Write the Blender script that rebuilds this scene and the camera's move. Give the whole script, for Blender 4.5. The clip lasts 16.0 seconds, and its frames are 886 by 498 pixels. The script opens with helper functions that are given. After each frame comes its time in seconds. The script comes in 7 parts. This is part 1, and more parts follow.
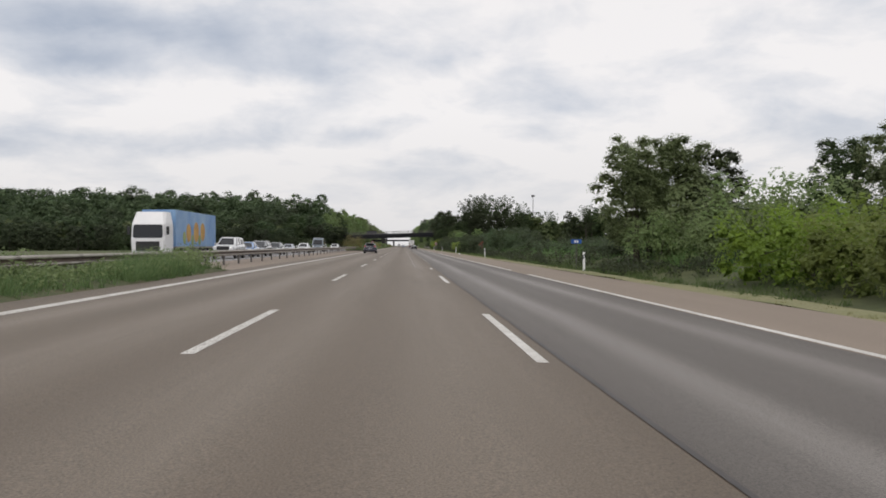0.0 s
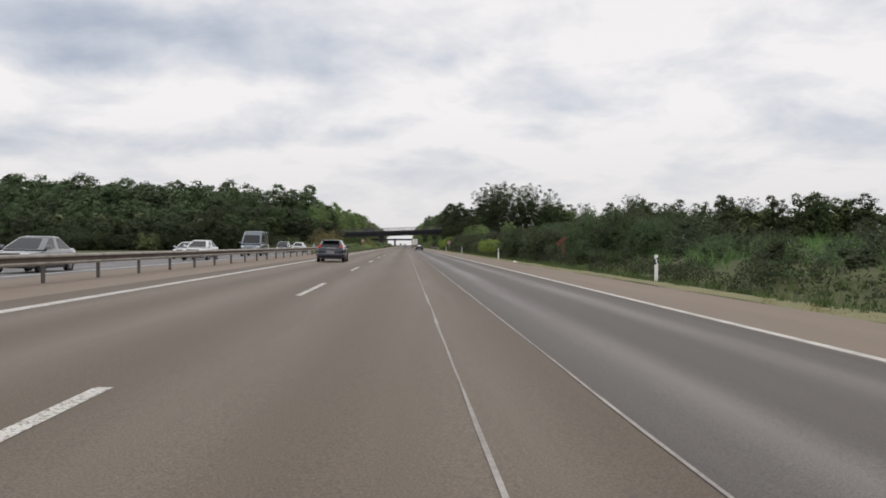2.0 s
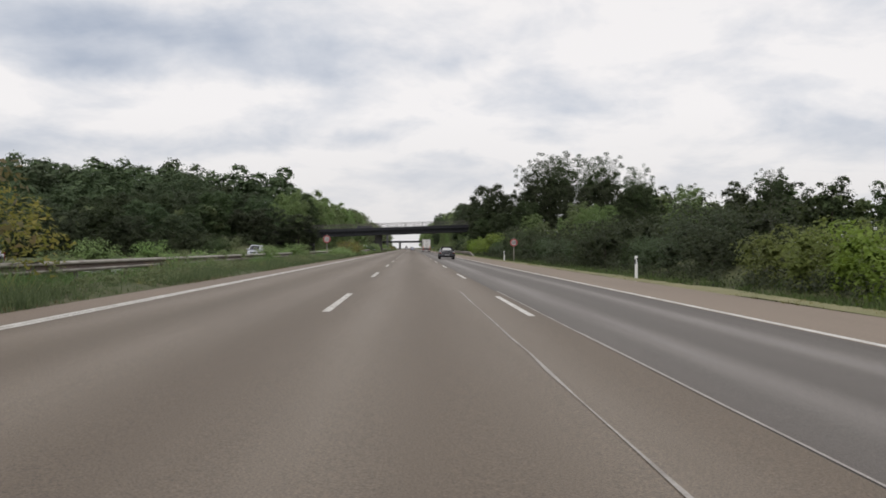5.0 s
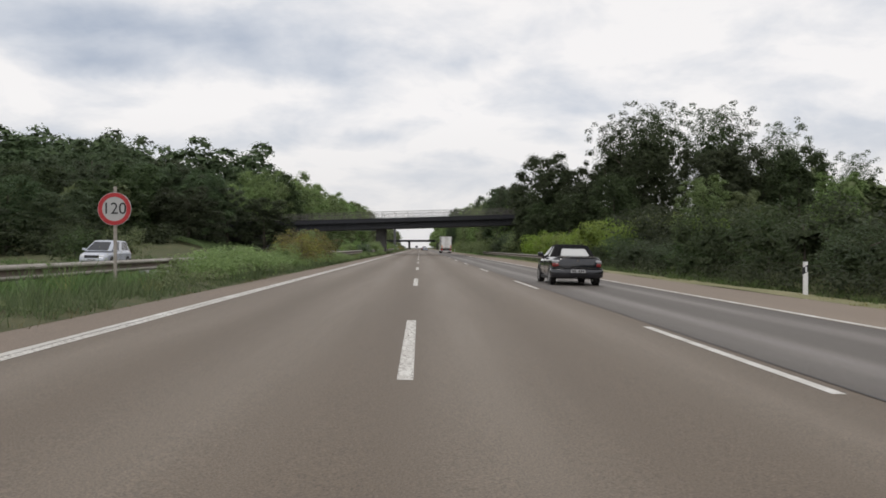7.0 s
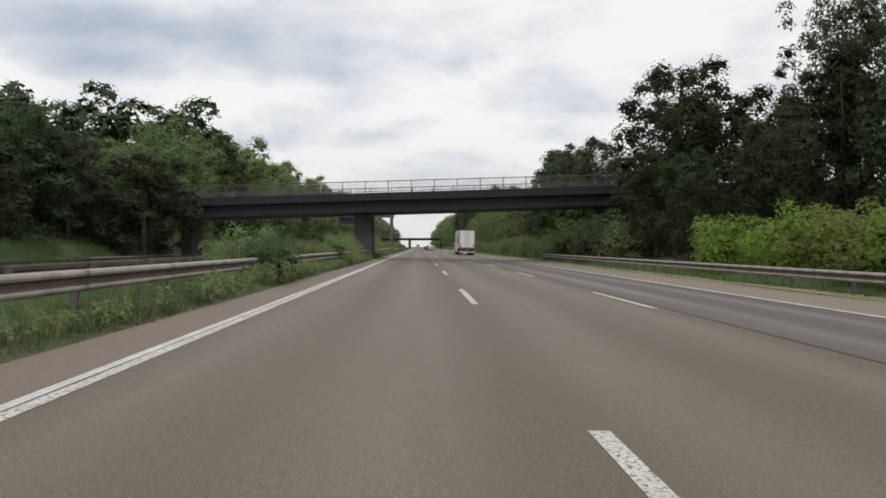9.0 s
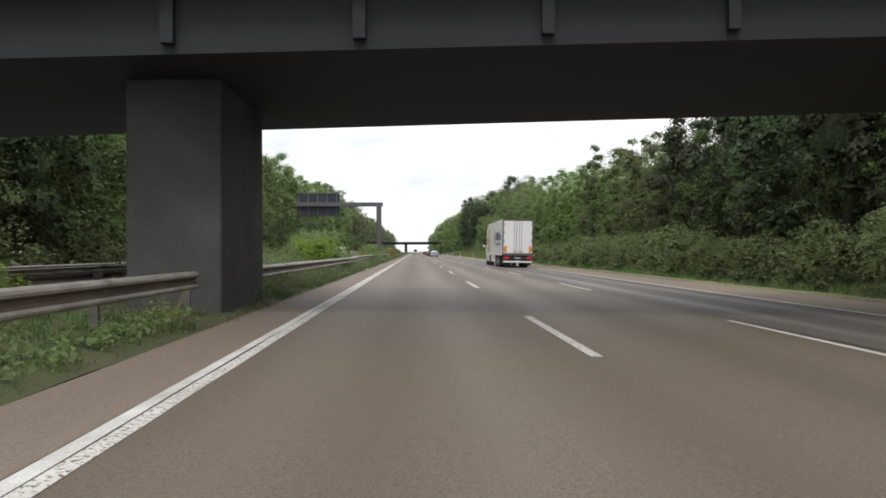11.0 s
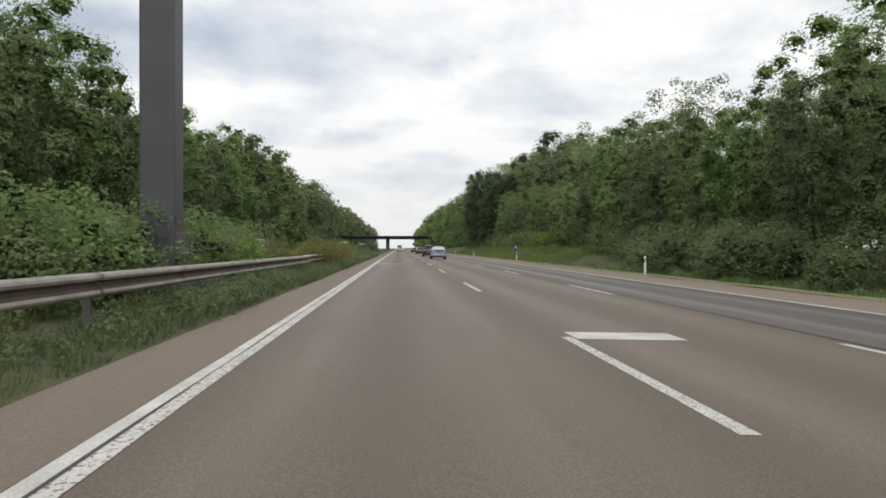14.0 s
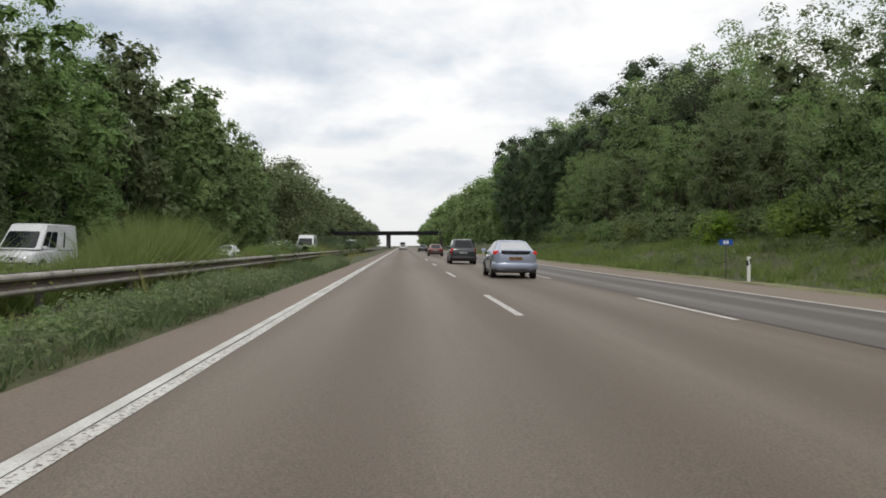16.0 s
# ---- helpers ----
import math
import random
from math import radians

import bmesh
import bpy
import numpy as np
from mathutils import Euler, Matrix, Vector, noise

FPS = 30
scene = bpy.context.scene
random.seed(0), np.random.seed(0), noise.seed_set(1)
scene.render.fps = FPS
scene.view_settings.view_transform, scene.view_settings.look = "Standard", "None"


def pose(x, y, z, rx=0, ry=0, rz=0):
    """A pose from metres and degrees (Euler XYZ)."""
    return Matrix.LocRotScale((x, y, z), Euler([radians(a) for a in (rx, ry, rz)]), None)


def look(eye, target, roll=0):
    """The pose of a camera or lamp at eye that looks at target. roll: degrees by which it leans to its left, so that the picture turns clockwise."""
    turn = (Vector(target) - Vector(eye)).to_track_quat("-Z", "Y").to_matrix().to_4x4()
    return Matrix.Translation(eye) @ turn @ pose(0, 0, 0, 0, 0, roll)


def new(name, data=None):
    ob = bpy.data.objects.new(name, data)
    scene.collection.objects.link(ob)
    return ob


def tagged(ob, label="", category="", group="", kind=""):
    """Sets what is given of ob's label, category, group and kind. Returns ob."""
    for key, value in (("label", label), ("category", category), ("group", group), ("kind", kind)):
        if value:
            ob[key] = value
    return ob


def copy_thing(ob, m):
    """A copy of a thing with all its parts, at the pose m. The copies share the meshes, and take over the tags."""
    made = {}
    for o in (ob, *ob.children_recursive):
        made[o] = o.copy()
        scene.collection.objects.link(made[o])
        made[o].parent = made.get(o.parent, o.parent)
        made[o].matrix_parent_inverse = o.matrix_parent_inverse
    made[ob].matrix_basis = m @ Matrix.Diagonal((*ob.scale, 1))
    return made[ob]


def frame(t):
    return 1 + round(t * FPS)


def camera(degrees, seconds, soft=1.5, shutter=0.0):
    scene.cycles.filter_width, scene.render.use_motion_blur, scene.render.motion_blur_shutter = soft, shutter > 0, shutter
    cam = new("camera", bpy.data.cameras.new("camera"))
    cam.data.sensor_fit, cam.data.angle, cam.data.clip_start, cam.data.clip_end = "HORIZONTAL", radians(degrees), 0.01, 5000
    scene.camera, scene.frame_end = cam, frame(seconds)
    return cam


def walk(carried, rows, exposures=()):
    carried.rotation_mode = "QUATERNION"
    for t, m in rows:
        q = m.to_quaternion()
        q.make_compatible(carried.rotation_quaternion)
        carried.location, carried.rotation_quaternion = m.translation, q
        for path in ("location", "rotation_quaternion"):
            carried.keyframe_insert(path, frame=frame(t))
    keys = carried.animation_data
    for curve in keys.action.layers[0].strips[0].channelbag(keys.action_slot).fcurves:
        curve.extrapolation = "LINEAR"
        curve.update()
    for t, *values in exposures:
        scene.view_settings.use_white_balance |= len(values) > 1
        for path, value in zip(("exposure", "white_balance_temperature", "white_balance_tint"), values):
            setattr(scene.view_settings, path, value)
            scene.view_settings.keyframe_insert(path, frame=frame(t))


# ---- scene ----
cam = camera(57.05, 16.0, 1.7)
PATH = [
    (0.0, pose(2.308, -8.79, 1.149, 89.74, 0.21, -2.77)),
    (0.5, pose(2.343, 6.60, 1.155, 89.82, 0.14, -3.06)),
    (1.0, pose(2.435, 22.00, 1.153, 89.82, 0.12, -3.01)),
    (1.5, pose(2.460, 37.44, 1.153, 89.69, 0.17, -2.85)),
    (2.0, pose(2.451, 53.26, 1.154, 89.71, 0.12, -2.62)),
    (2.5, pose(2.420, 68.77, 1.154, 89.89, 0.12, -2.63)),
    (3.0, pose(2.334, 84.34, 1.156, 89.95, 0.08, -2.32)),
    (3.5, pose(2.243, 99.60, 1.157, 89.94, 0.19, -2.26)),
    (4.0, pose(2.110, 115.26, 1.157, 89.96, 0.30, -2.37)),
    (6.5, pose(0.473, 193.56, 1.193, 89.82, 0.01, -1.78)),
    (7.0, pose(0.132, 208.68, 1.191, 89.90, -0.00, -1.64)),
    (7.5, pose(-0.223, 224.16, 1.206, 89.83, 0.10, -1.58)),
    (8.0, pose(-0.531, 239.42, 1.213, 89.97, -0.14, -1.44)),
    (8.5, pose(-0.874, 255.15, 1.224, 89.97, -0.05, -1.50)),
    (9.0, pose(-1.193, 270.61, 1.230, 89.83, 0.08, -1.67)),
    (9.5, pose(-1.473, 286.40, 1.229, 89.92, -0.01, -1.65)),
    (12.0, pose(-2.343, 363.38, 1.250, 90.22, 0.28, -2.23)),
    (12.5, pose(-2.364, 379.32, 1.249, 90.08, 0.06, -2.64)),
    (13.0, pose(-2.352, 395.18, 1.256, 89.97, 0.48, -2.91)),
    (13.5, pose(-2.312, 410.49, 1.254, 89.96, 0.15, -2.61)),
    (14.0, pose(-2.346, 426.69, 1.251, 89.93, 0.04, -3.11)),
    (14.5, pose(-2.289, 442.37, 1.246, 89.89, -0.12, -2.96)),
    (15.0, pose(-2.209, 458.75, 1.245, 89.84, 0.24, -3.04)),
    (15.5, pose(-2.226, 474.11, 1.246, 89.77, 0.17, -3.18)),
    (16.0, pose(-2.080, 489.65, 1.244, 89.76, 0.20, -2.85)),
]

walk(cam, PATH, [(0.0, -0.2, 6480, 12), (4.0, -0.2, 6480, 12), (7.5, -0.15, 6480, 11), (9.5, -0.13, 6470, 10), (10.6, 0.1, 6440, 10), (11.6, 0.55, 6320, 10), (12.0, 0.5, 6300, 9), (12.5, 0.16, 6380, 9), (13.0, -0.01, 6420, 9), (16.0, -0.01, 6410, 9)])

# world: broken overcast, pale haze near the horizon
world = bpy.data.worlds.new("world")
scene.world = world
world.use_nodes = True
wn, wl = world.node_tree.nodes, world.node_tree.links
wn.clear()


def node(nodes, kind, **values):
    n = nodes.new(kind)
    for key, value in values.items():
        if key in n.inputs:
            n.inputs[key].default_value = value
    return n


def build_sky():
    out = wn.new("ShaderNodeOutputWorld")
    bg = wn.new("ShaderNodeBackground")
    sky = wn.new("ShaderNodeTexSky")
    sky.sky_type = "NISHITA"
    sky.sun_disc = False
    sky.sun_elevation = radians(53)
    sky.sun_rotation = radians(189)
    sky.dust_density = 2.5
    tc = wn.new("ShaderNodeTexCoord")
    sep = wn.new("ShaderNodeSeparateXYZ")
    wl.new(tc.outputs["Generated"], sep.inputs[0])
    up = node(wn, "ShaderNodeMath")
    up.operation = "MAXIMUM"
    up.inputs[1].default_value = 0.0
    wl.new(sep.outputs["Z"], up.inputs[0])
    lift = node(wn, "ShaderNodeMath")
    lift.operation = "ADD"
    lift.inputs[1].default_value = 0.27
    wl.new(up.outputs[0], lift.inputs[0])
    flat = []
    for axis in "XY":
        d = node(wn, "ShaderNodeMath")
        d.operation = "DIVIDE"
        wl.new(sep.outputs[axis], d.inputs[0])
        wl.new(lift.outputs[0], d.inputs[1])
        flat.append(d)
    plane = wn.new("ShaderNodeCombineXYZ")
    wl.new(flat[0].outputs[0], plane.inputs[0])
    wl.new(flat[1].outputs[0], plane.inputs[1])
    plane.inputs[2].default_value = 3.7
    cloud = node(wn, "ShaderNodeTexNoise", Scale=2.9, Detail=7.0, Roughness=0.56, Distortion=0.25)
    wl.new(plane.outputs[0], cloud.inputs["Vector"])
    even = wn.new("ShaderNodeMath")
    even.operation = "MULTIPLY_ADD"
    even.inputs[1].default_value = 0.75
    even.inputs[2].default_value = 0.15
    wl.new(cloud.outputs["Fac"], even.inputs[0])
    total = even.outputs[0]
    ragged = node(wn, "ShaderNodeTexNoise", Scale=7.0, Detail=5.0, Roughness=0.6)
    wl.new(tc.outputs["Generated"], ragged.inputs["Vector"])
    shift = wn.new("ShaderNodeVectorMath")
    shift.operation = "MULTIPLY_ADD"
    shift.inputs[1].default_value = (0.12, 0.12, 0.05)
    shift.inputs[2].default_value = (-0.06, -0.06, -0.025)
    wl.new(ragged.outputs["Color"], shift.inputs[0])
    torn = wn.new("ShaderNodeVectorMath")
    wl.new(shift.outputs[0], torn.inputs[0])
    wl.new(tc.outputs["Generated"], torn.inputs[1])
    # darker banks: direction (x and z for y = 1), half width, half height, depth
    banks = ((-0.46, 0.29, 0.15, 0.03, 0.16), (-0.325, 0.268, 0.15, 0.03, 0.2), (-0.22, 0.24, 0.13, 0.026, 0.2), (-0.17, 0.214, 0.09, 0.018, 0.16), (-0.41, 0.228, 0.08, 0.018, 0.17), (-0.32, 0.214, 0.09, 0.018, 0.14),
             (0.05, 0.224, 0.045, 0.024, 0.17), (0.055, 0.112, 0.06, 0.011, 0.16), (-0.075, 0.131, 0.045, 0.01, 0.13), (-0.32, 0.124, 0.09, 0.016, 0.14), (-0.185, 0.128, 0.07, 0.012, 0.12), (-0.485, 0.128, 0.06, 0.014, 0.14), (0.53, 0.15, 0.08, 0.024, 0.16), (0.16, 0.138, 0.05, 0.013, 0.1))
    for bx, bz, wide, high, depth in banks:
        away = wn.new("ShaderNodeVectorMath")
        away.operation = "SUBTRACT"
        away.inputs[1].default_value = Vector((bx, 1, bz)).normalized()
        wl.new(torn.outputs[0], away.inputs[0])
        squash = wn.new("ShaderNodeVectorMath")
        squash.operation = "MULTIPLY"
        squash.inputs[1].default_value = (1 / wide, 1 / wide, 1 / high)
        wl.new(away.outputs[0], squash.inputs[0])
        size = wn.new("ShaderNodeVectorMath")
        size.operation = "LENGTH"
        wl.new(squash.outputs[0], size.inputs[0])
        thick = wn.new("ShaderNodeMapRange")
        thick.interpolation_type = "SMOOTHSTEP"
        thick.inputs["From Max"].default_value = 1.5
        thick.inputs["To Min"].default_value = depth
        thick.inputs["To Max"].default_value = 0.0
        wl.new(size.outputs["Value"], thick.inputs["Value"])
        less = wn.new("ShaderNodeMath")
        less.operation = "SUBTRACT"
        wl.new(total, less.inputs[0])
        wl.new(thick.outputs[0], less.inputs[1])
        total = less.outputs[0]
    ramp = wn.new("ShaderNodeValToRGB")
    e = ramp.color_ramp.elements
    e[0].position, e[0].color = 0.14, (4.6, 5.3, 6.4, 1)
    e[1].position, e[1].color = 0.57, (10.8, 10.6, 10.4, 1)
    m = e.new(0.38)
    m.color = (7.4, 7.8, 8.4, 1)
    wl.new(total, ramp.inputs[0])
    mix = wn.new("ShaderNodeMix")
    mix.data_type = "RGBA"
    mix.inputs["Factor"].default_value = 0.93
    wl.new(sky.outputs[0], mix.inputs["A"])
    wl.new(ramp.outputs[0], mix.inputs["B"])
    haze = wn.new("ShaderNodeMapRange")
    haze.inputs["From Min"].default_value = 0.0
    haze.inputs["From Max"].default_value = 0.16
    haze.inputs["To Min"].default_value = 0.75
    haze.inputs["To Max"].default_value = 0.0
    wl.new(up.outputs[0], haze.inputs["Value"])
    mix2 = wn.new("ShaderNodeMix")
    mix2.data_type = "RGBA"
    mix2.inputs["B"].default_value = (8.0, 8.0, 8.0, 1)
    wl.new(haze.outputs[0], mix2.inputs["Factor"])
    wl.new(mix.outputs["Result"], mix2.inputs["A"])
    wl.new(mix2.outputs["Result"], bg.inputs["Color"])
    bg.inputs["Strength"].default_value = 0.1
    wl.new(bg.outputs[0], out.inputs[0])


build_sky()
sun_data = bpy.data.lights.new("sun", "SUN")
sun_data.energy = 1.0
sun_data.angle = radians(14)
sun_data.color = (1.0, 0.96, 0.9)
sun = new("sun", sun_data)
sun.matrix_world = look((-7, -43, 57), (0, 0, 0))
scene.view_settings.exposure = 0.0

# ---- materials ----


def mat(name, c1, c2=None, scale=3.0, fine=40.0, rough=0.8, bump=0.0, metal=0.0, stretch=(1, 1, 1), grain=0.25, spec=0.5, coat=0.0):
    """Two-scale noise between two base colours, with a fine grain and bump."""
    m = bpy.data.materials.new(name)
    m.use_nodes = True
    n, l = m.node_tree.nodes, m.node_tree.links
    b = n["Principled BSDF"]
    b.inputs["Roughness"].default_value = rough
    b.inputs["Metallic"].default_value = metal
    b.inputs["Specular IOR Level"].default_value = spec
    b.inputs["Coat Weight"].default_value = coat
    c2 = c2 or tuple(v * 0.8 for v in c1)
    tc = n.new("ShaderNodeTexCoord")
    mp = n.new("ShaderNodeMapping")
    mp.inputs["Scale"].default_value = stretch
    l.new(tc.outputs["Object"], mp.inputs["Vector"])
    big = node(n, "ShaderNodeTexNoise", Scale=scale, Detail=4.0, Roughness=0.6)
    l.new(mp.outputs[0], big.inputs["Vector"])
    small = node(n, "ShaderNodeTexNoise", Scale=fine, Detail=5.0, Roughness=0.75)
    l.new(tc.outputs["Object"], small.inputs["Vector"])
    wide = n.new("ShaderNodeMapRange")
    wide.inputs["From Min"].default_value = 0.3
    wide.inputs["From Max"].default_value = 0.7
    l.new(big.outputs["Fac"], wide.inputs["Value"])
    mix = n.new("ShaderNodeMix")
    mix.data_type = "RGBA"
    mix.inputs["A"].default_value = (*c1, 1)
    mix.inputs["B"].default_value = (*c2, 1)
    l.new(wide.outputs[0], mix.inputs["Factor"])
    hsv = n.new("ShaderNodeHueSaturation")
    l.new(mix.outputs["Result"], hsv.inputs["Color"])
    amount = n.new("ShaderNodeMapRange")
    amount.inputs["From Min"].default_value = 0.25
    amount.inputs["From Max"].default_value = 0.75
    amount.inputs["To Min"].default_value = 1 - grain
    amount.inputs["To Max"].default_value = 1 + grain
    l.new(small.outputs["Fac"], amount.inputs["Value"])
    l.new(amount.outputs[0], hsv.inputs["Value"])
    l.new(hsv.outputs[0], b.inputs["Base Color"])
    if bump:
        bp = node(n, "ShaderNodeBump", Strength=bump, Distance=0.02)
        l.new(small.outputs["Fac"], bp.inputs["Height"])
        l.new(bp.outputs[0], b.inputs["Normal"])
    return m


def leaf_mat(name, dark, light, through_light=0.55):
    """Leaves: colour varies from leaf to leaf and from plant to plant, and some light passes through."""
    m = bpy.data.materials.new(name)
    m.use_nodes = True
    n, l = m.node_tree.nodes, m.node_tree.links
    b = n["Principled BSDF"]
    b.inputs["Roughness"].default_value = 0.55
    b.inputs["Specular IOR Level"].default_value = 0.35
    geo = n.new("ShaderNodeNewGeometry")
    info = n.new("ShaderNodeObjectInfo")
    mix = n.new("ShaderNodeMix")
    mix.data_type = "RGBA"
    mix.inputs["A"].default_value = (*dark, 1)
    mix.inputs["B"].default_value = (*light, 1)
    l.new(geo.outputs["Random Per Island"], mix.inputs["Factor"])
    hsv = n.new("ShaderNodeHueSaturation")
    for key, lo, hi in (("Hue", 0.48, 0.515), ("Value", 0.78, 1.28), ("Saturation", 0.85, 1.1)):
        r = n.new("ShaderNodeMapRange")
        r.inputs["To Min"].default_value = lo
        r.inputs["To Max"].default_value = hi
        l.new(info.outputs["Random"], r.inputs["Value"])
        l.new(r.outputs[0], hsv.inputs[key])
    l.new(mix.outputs["Result"], hsv.inputs["Color"])
    l.new(hsv.outputs[0], b.inputs["Base Color"])
    tr = n.new("ShaderNodeBsdfTranslucent")
    l.new(hsv.outputs[0], tr.inputs["Color"])
    ms = n.new("ShaderNodeMixShader")
    ms.inputs[0].default_value = through_light
    l.new(b.outputs[0], ms.inputs[1])
    l.new(tr.outputs[0], ms.inputs[2])
    l.new(ms.outputs[0], n["Material Output"].inputs["Surface"])
    return m


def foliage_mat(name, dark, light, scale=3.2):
    """The leafy surface of a clump: twigs and leaves, the shaded gaps between them painted dark, with deep uneven
    relief, varied from plant to plant.
    """
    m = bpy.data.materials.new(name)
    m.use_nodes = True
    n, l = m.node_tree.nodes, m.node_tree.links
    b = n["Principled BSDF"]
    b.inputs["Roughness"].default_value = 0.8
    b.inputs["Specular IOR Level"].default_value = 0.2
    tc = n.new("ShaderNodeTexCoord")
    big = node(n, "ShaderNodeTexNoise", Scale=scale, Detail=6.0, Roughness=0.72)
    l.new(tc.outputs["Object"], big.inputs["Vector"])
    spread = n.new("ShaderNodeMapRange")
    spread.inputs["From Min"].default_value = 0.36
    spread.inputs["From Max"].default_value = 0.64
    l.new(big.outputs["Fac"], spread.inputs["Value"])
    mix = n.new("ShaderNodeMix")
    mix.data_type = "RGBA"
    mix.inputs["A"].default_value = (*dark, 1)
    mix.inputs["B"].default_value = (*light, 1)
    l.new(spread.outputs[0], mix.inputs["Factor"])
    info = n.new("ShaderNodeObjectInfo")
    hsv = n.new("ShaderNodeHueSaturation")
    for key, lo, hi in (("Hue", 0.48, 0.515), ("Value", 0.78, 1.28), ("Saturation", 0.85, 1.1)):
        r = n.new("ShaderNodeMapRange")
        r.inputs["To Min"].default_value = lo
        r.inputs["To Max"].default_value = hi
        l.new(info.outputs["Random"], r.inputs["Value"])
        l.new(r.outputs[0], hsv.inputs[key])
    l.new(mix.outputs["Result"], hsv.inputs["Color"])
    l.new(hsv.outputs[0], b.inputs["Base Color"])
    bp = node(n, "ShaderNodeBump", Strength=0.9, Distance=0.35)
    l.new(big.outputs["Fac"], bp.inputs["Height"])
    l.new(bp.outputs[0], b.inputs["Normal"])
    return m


def dotted_paint(name, road):
    """Raised paint applied in dots, with the asphalt between them."""
    m = mat(name, (0.66, 0.65, 0.61), (0.5, 0.48, 0.44), 1.6, 55, 0.7, 0, grain=0.25)
    n, l = m.node_tree.nodes, m.node_tree.links
    b = n["Principled BSDF"]
    src = b.inputs["Base Color"].links[0].from_socket
    tc = n.new("ShaderNodeTexCoord")
    dots = node(n, "ShaderNodeTexNoise", Scale=22.0, Detail=3.0, Roughness=0.7)
    l.new(tc.outputs["Object"], dots.inputs["Vector"])
    cut = n.new("ShaderNodeMapRange")
    cut.inputs["From Min"].default_value = 0.4
    cut.inputs["From Max"].default_value = 0.47
    l.new(dots.outputs["Fac"], cut.inputs["Value"])
    mix = n.new("ShaderNodeMix")
    mix.data_type = "RGBA"
    mix.inputs["A"].default_value = (*road, 1)
    l.new(cut.outputs[0], mix.inputs["Factor"])
    l.new(src, mix.inputs["B"])
    l.new(mix.outputs["Result"], b.inputs["Base Color"])
    return m


def glass_mat(name, tint=(0.02, 0.025, 0.03)):
    m = bpy.data.materials.new(name)
    m.use_nodes = True
    b = m.node_tree.nodes["Principled BSDF"]
    b.inputs["Base Color"].default_value = (*tint, 1)
    b.inputs["Roughness"].default_value = 0.04
    b.inputs["Specular IOR Level"].default_value = 0.5
    return m


def lamp_mat(name, colour, strength=0.0):
    m = bpy.data.materials.new(name)
    m.use_nodes = True
    b = m.node_tree.nodes["Principled BSDF"]
    b.inputs["Base Color"].default_value = (*colour, 1)
    b.inputs["Roughness"].default_value = 0.12
    b.inputs["Coat Weight"].default_value = 0.6
    if strength:
        b.inputs["Emission Color"].default_value = (*colour, 1)
        b.inputs["Emission Strength"].default_value = strength
    return m


